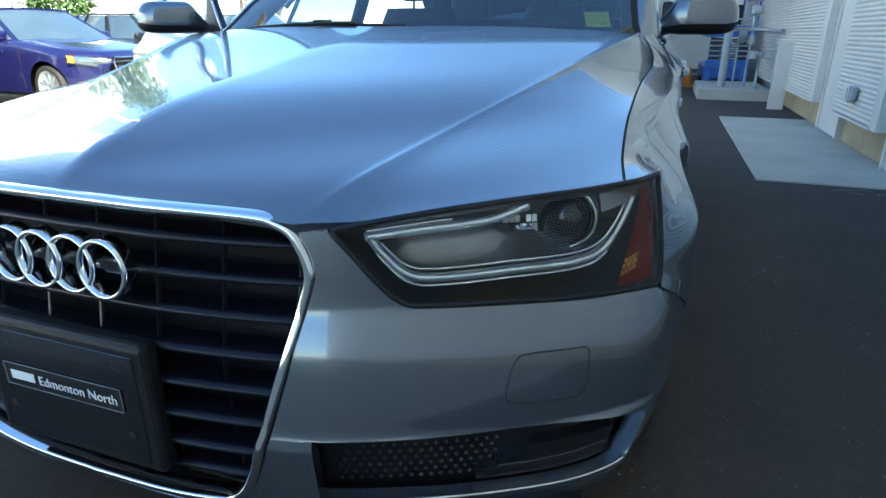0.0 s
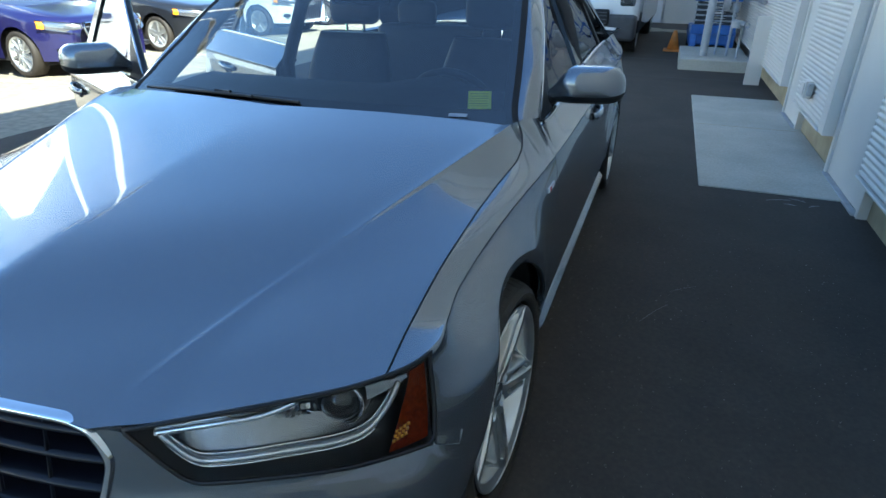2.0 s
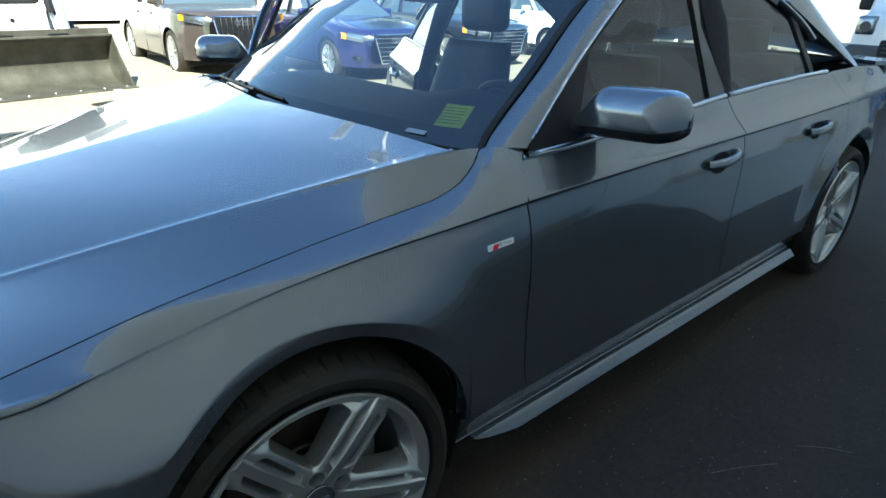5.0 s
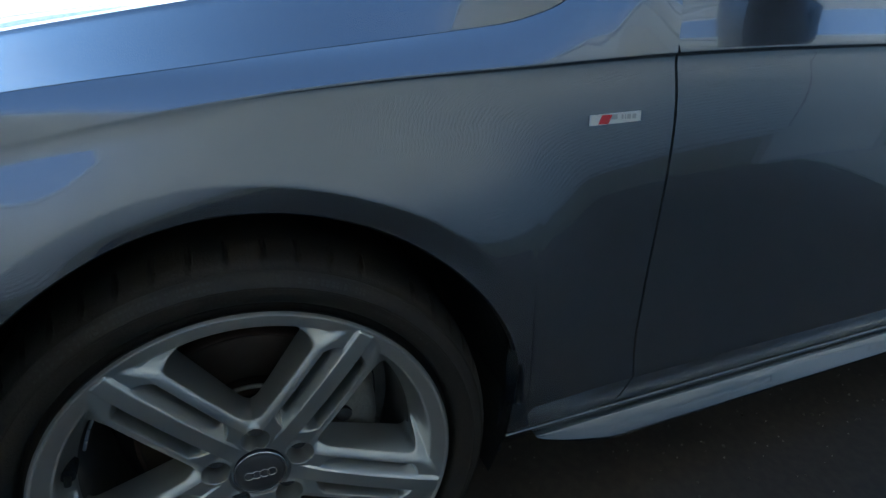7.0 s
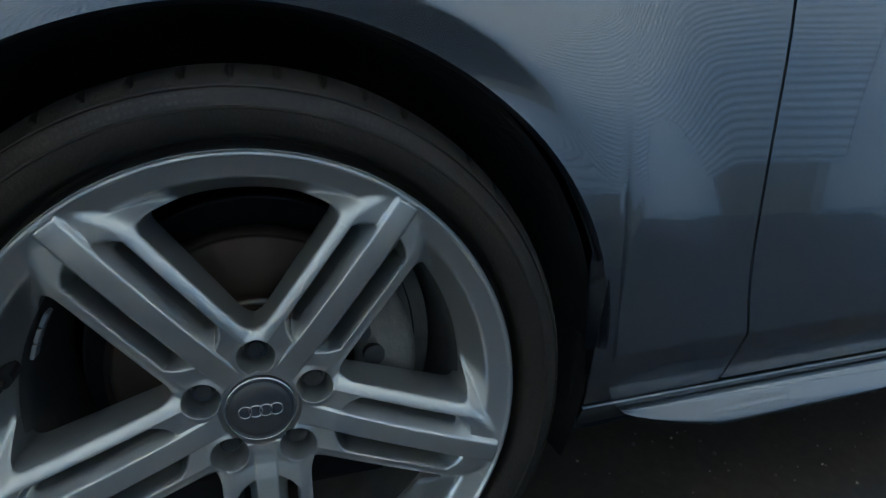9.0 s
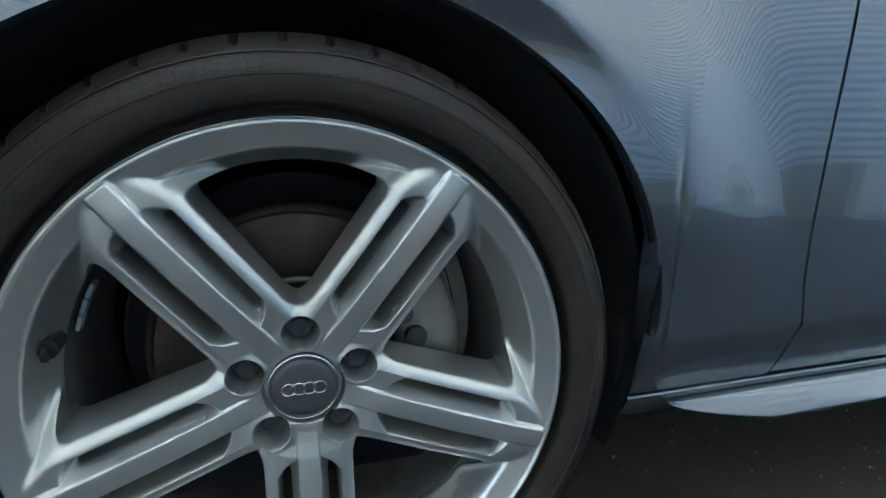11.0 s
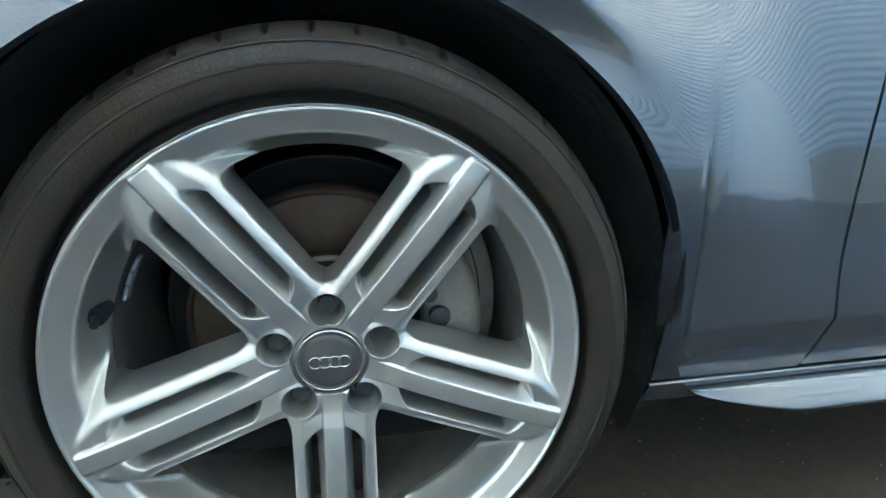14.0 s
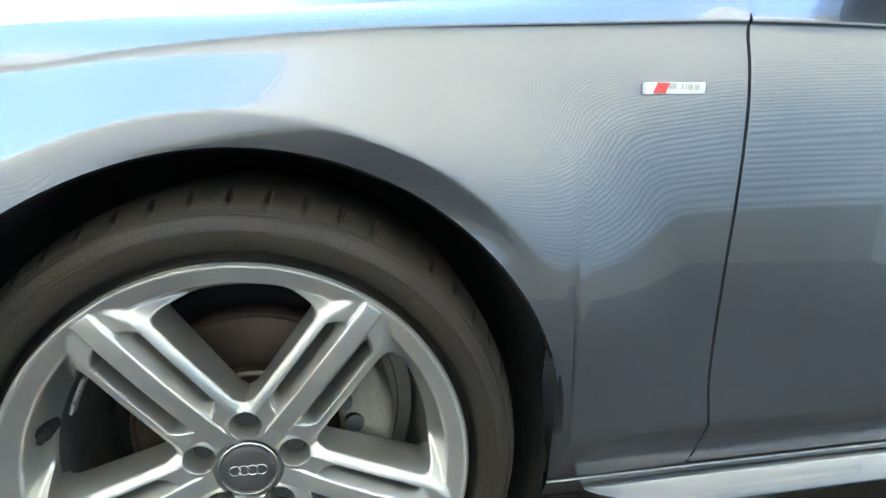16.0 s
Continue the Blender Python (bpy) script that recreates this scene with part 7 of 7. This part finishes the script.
rng = random.Random(11)
hd = thing("hedge_tree", pose(-17.0, 12.95, -0.16), "bright green tree with dense low foliage in the sun", "tree")
part("trunk", cyl_bm((0, 0, 0), (0, 0, 1.4), 0.09, 0.05, 10), "bark", hd)
for k in range(6):
    a = k * 1.05
    part("limb", cyl_bm((0, 0, 0.7 + 0.08 * k), (0.5 * math.cos(a), 0.5 * math.sin(a), 1.6 + 0.1 * k), 0.04, 0.015, 8), "bark", hd)
part("limb", cyl_bm((0, 0, 1.4), (0.1, 0.05, 5.2), 0.06, 0.02, 8), "bark", hd)
vs, fs = leaf_cloud(rng, (0, 0, 1.7), (1.0, 1.05, 1.5), 5200, 0.075)
for k in range(9):
    c = (rng.uniform(-0.9, 0.9), rng.uniform(-0.9, 0.9), rng.uniform(3.2, 6.6))
    v2, f2 = leaf_cloud(rng, c, (0.85, 0.85, 0.8), 420, 0.09, 0.3)
    fs += [tuple(q + len(vs) for q in f) for f in f2]
    vs += v2
mesh_object("crown", vs, fs, "leaf", hd, "small bright green leaves", smooth=False, kind="stuff")
for px, py, hgt in ((-15.0, 21.5, 6.0), (-21.5, 27.5, 7.0), (-9.0, 27.0, 6.5), (-13.0, -9.2, 8.5)):
    tr_ = thing("tree", pose(px, py, -0.16), "leafy green tree beyond the parked cars", "tree", "trees beyond the yard")
    part("trunk", cyl_bm((0, 0, 0), (0.1, 0, hgt * 0.55), 0.14, 0.07, 10), "bark", tr_)
    for k in range(7):
        a = k * 0.9
        z0 = hgt * (0.3 + 0.04 * k)
        part("limb", cyl_bm((0.05, 0, z0), (1.2 * math.cos(a), 1.2 * math.sin(a), z0 + hgt * 0.25), 0.05, 0.015, 8), "bark", tr_)
    vs, fs = [], []
    for k in range(9):
        c = (rng.uniform(-1.0, 1.0), rng.uniform(-1.0, 1.0), hgt * rng.uniform(0.5, 0.88))
        v2, f2 = leaf_cloud(rng, c, (1.0, 1.0, 0.8), 420, 0.09, 0.3)
        fs += [tuple(q + len(vs) for q in f) for f in f2]
        vs += v2
    mesh_object("crown", vs, fs, "leaf", tr_, "loose clumps of small leaves", smooth=False, kind="stuff")

def street_lamp(x, y, turn, sides):
    lp = thing("street_lamp", pose(x, y, -0.16, 0, 0, turn), "tall white lamp post with flat grey heads", "street lamp", "lamp posts of the yard")
    part("pole", cyl_bm((0, 0, 0), (0, 0, 9.8), 0.11, 0.075, 16), "white_paint", lp, smooth=True)
    part("footing", cyl_bm((0, 0, 0), (0, 0, 0.7), 0.28, seg=20), "concrete", lp)
    for sg in sides:
        part("arm", cyl_bm((0, 0, 9.75), (0, sg * 0.5, 9.82), 0.035, seg=8), "white_paint", lp)
        part("lamp_head", box_bm((-0.26, sg * 1.0 - 0.58, 9.74), (0.26, sg * 1.0 + 0.58, 9.90), 0.05, 2), "grey_paint", lp)


street_lamp(-12.0, 7.75, 30, (-1, 1))
street_lamp(-14.8, 8.2, 30, (-1,))

# puddles and painted bay lines on the sunny yard
M["water"] = material("puddle_water", (0.02, 0.02, 0.018), rough=0.02, spec=0.6)
for cx, cy, rx, ry, sd in ((-8.9, -1.9, 1.0, 1.7, 1), (-9.2, 1.55, 0.55, 0.6, 2), (-6.1, 1.5, 0.35, 0.5, 3), (-10.5, -4.6, 0.9, 1.2, 5)):
    ring = []
    for k in range(48):
        a = 2 * math.pi * k / 48
        q = 1 + 0.35 * noise.noise((math.cos(a) * 1.4 + sd * 7, math.sin(a) * 1.4, sd))
        ring.append((cx + rx * q * math.cos(a), cy + ry * q * math.sin(a), 0.014))
    pd = mesh_object("puddle", ring, [tuple(range(48))], "water", None, smooth=False)
    tagged(pd, "shallow puddle on the yard", "puddle", kind="structure")
for k in range(7):
    y = 4.55 + 3.05 * k - 3.05
    P = np.array([[(x, y + e, yard_z(x, y) + 0.012 + 0.012 * noise.noise((x * 0.35, y * 0.35, 0.0))) for e in (-0.05, 0.05)] for x in np.linspace(-12.2, -6.6, 40)])
    ln = panel("bay_line", P, "line", None, lip=0.008)
    tagged(ln, "worn white parking bay line", "line", kind="structure")


# ---------- small things on the ground ----------
def scatter(name, label, spots, sizes, mat, seed):
    """Loose grit: small uneven stones lying on the ground."""
    rng = random.Random(seed)
    vs, fs = [], []
    for x0, x1, y0, y1, n, z in spots:
        for _ in range(n):
            x, y = rng.uniform(x0, x1), rng.uniform(y0, y1)
            r = rng.uniform(*sizes) * (1 if rng.random() < 0.85 else 1.8)
            base = len(vs)
            a0 = rng.uniform(0, 6.28)
            ring = [(x + r * rng.uniform(0.7, 1.2) * math.cos(a0 + k * 1.2566), y + r * rng.uniform(0.7, 1.2) * math.sin(a0 + k * 1.2566)) for k in range(5)]
            vs += [(a, b, z - 0.001) for a, b in ring] + [(x + (a - x) * 0.6, y + (b - y) * 0.6, z + r * rng.uniform(0.5, 0.9)) for a, b in ring]
            fs += [(base + k, base + (k + 1) % 5, base + 5 + (k + 1) % 5, base + 5 + k) for k in range(5)] + [tuple(base + 5 + k for k in range(5))]
    return tagged(mesh_object(name, vs, fs, mat, smooth=False), label, "grit", kind="stuff")


M["grit_pale"] = material("pale_stone_grit", (0.30, 0.27, 0.22), rough=0.85, vary=0.5, scale=60)
M["grit_dark"] = material("dark_stone_grit", (0.11, 0.095, 0.075), rough=0.9, vary=0.5, scale=60)
scatter("grit", "pale stone grit strewn on the asphalt", [(0.2, 2.2, -0.6, 2.2, 800, 0.007), (0.9, 2.4, 2.2, 7.0, 180, 0.007), (1.56, 2.4, 3.1, 6.5, 18, 0.018)], (0.0007, 0.0019), "grit_pale", 5)
scatter("grit", "dark stone grit strewn on the asphalt", [(0.2, 2.2, -0.6, 2.2, 900, 0.007), (-2.5, 2.2, -2.2, -0.6, 500, 0.007)], (0.0015, 0.0040), "grit_dark", 6)


def seam(name, label, pts, w, mat):
    """A thin flat line drawn over the asphalt: a joint, crack or scuff."""
    p = curve3(pts, 40)
    d = np.gradient(p, axis=0)
    d /= np.linalg.norm(d, axis=1, keepdims=True) + 1e-9
    rng = random.Random(len(label))
    vs = []
    for q, t in zip(p, d):
        k = w * rng.uniform(0.5, 1.3)
        vs += [(q[0] - t[1] * k, q[1] + t[0] * k, q[2]), (q[0] + t[1] * k, q[1] - t[0] * k, q[2])]
    return tagged(mesh_object(name, vs, [f[::-1] for f in grid_faces(40, 2)], mat), label, "road", kind="structure")


M["tar"] = material("dark_tar_seam", (0.022, 0.020, 0.019), rough=0.7, vary=0.3, scale=30)
M["scuff"] = material("pale_concrete_scuff", (0.30, 0.29, 0.27), rough=0.9, vary=0.5, scale=45)
seam("road_joint", "dark paving joint across the asphalt alley", [(-3.9, 7.95, 0.0115), (-1.0, 7.88, 0.0115), (1.0, 7.80, 0.0115), (2.3, 7.81, 0.0115)], 0.018, "tar")
seam("road_joint", "dark paving joint across the asphalt alley", [(-3.9, 10.25, 0.0115), (-0.5, 9.86, 0.0115), (1.33, 9.60, 0.0115)], 0.030, "tar")
seam("road_crack", "fine wandering crack in the asphalt", [(1.15, 0.9, 0.0115), (1.28, 1.35, 0.0115), (1.22, 1.8, 0.0115), (1.35, 2.4, 0.0115)], 0.0018, "tar")
for k, (x, y, a, ln) in enumerate(((2.02, 2.93, 20, 0.16), (2.14, 2.97, -25, 0.10), (2.22, 2.88, 35, 0.08), (2.08, 2.86, -10, 0.07), (1.30, 1.15, 60, 0.22), (1.42, 1.42, 40, 0.16))):
    c, s_ = math.cos(radians(a)) * ln / 2, math.sin(radians(a)) * ln / 2
    seam("scuff_mark", "pale scrape of concrete dust on the asphalt", [(x - c, y - s_, 0.0118), (x, y + 0.01, 0.0118), (x + c, y + s_, 0.0118)], 0.005 if k < 4 else 0.0008, "scuff")
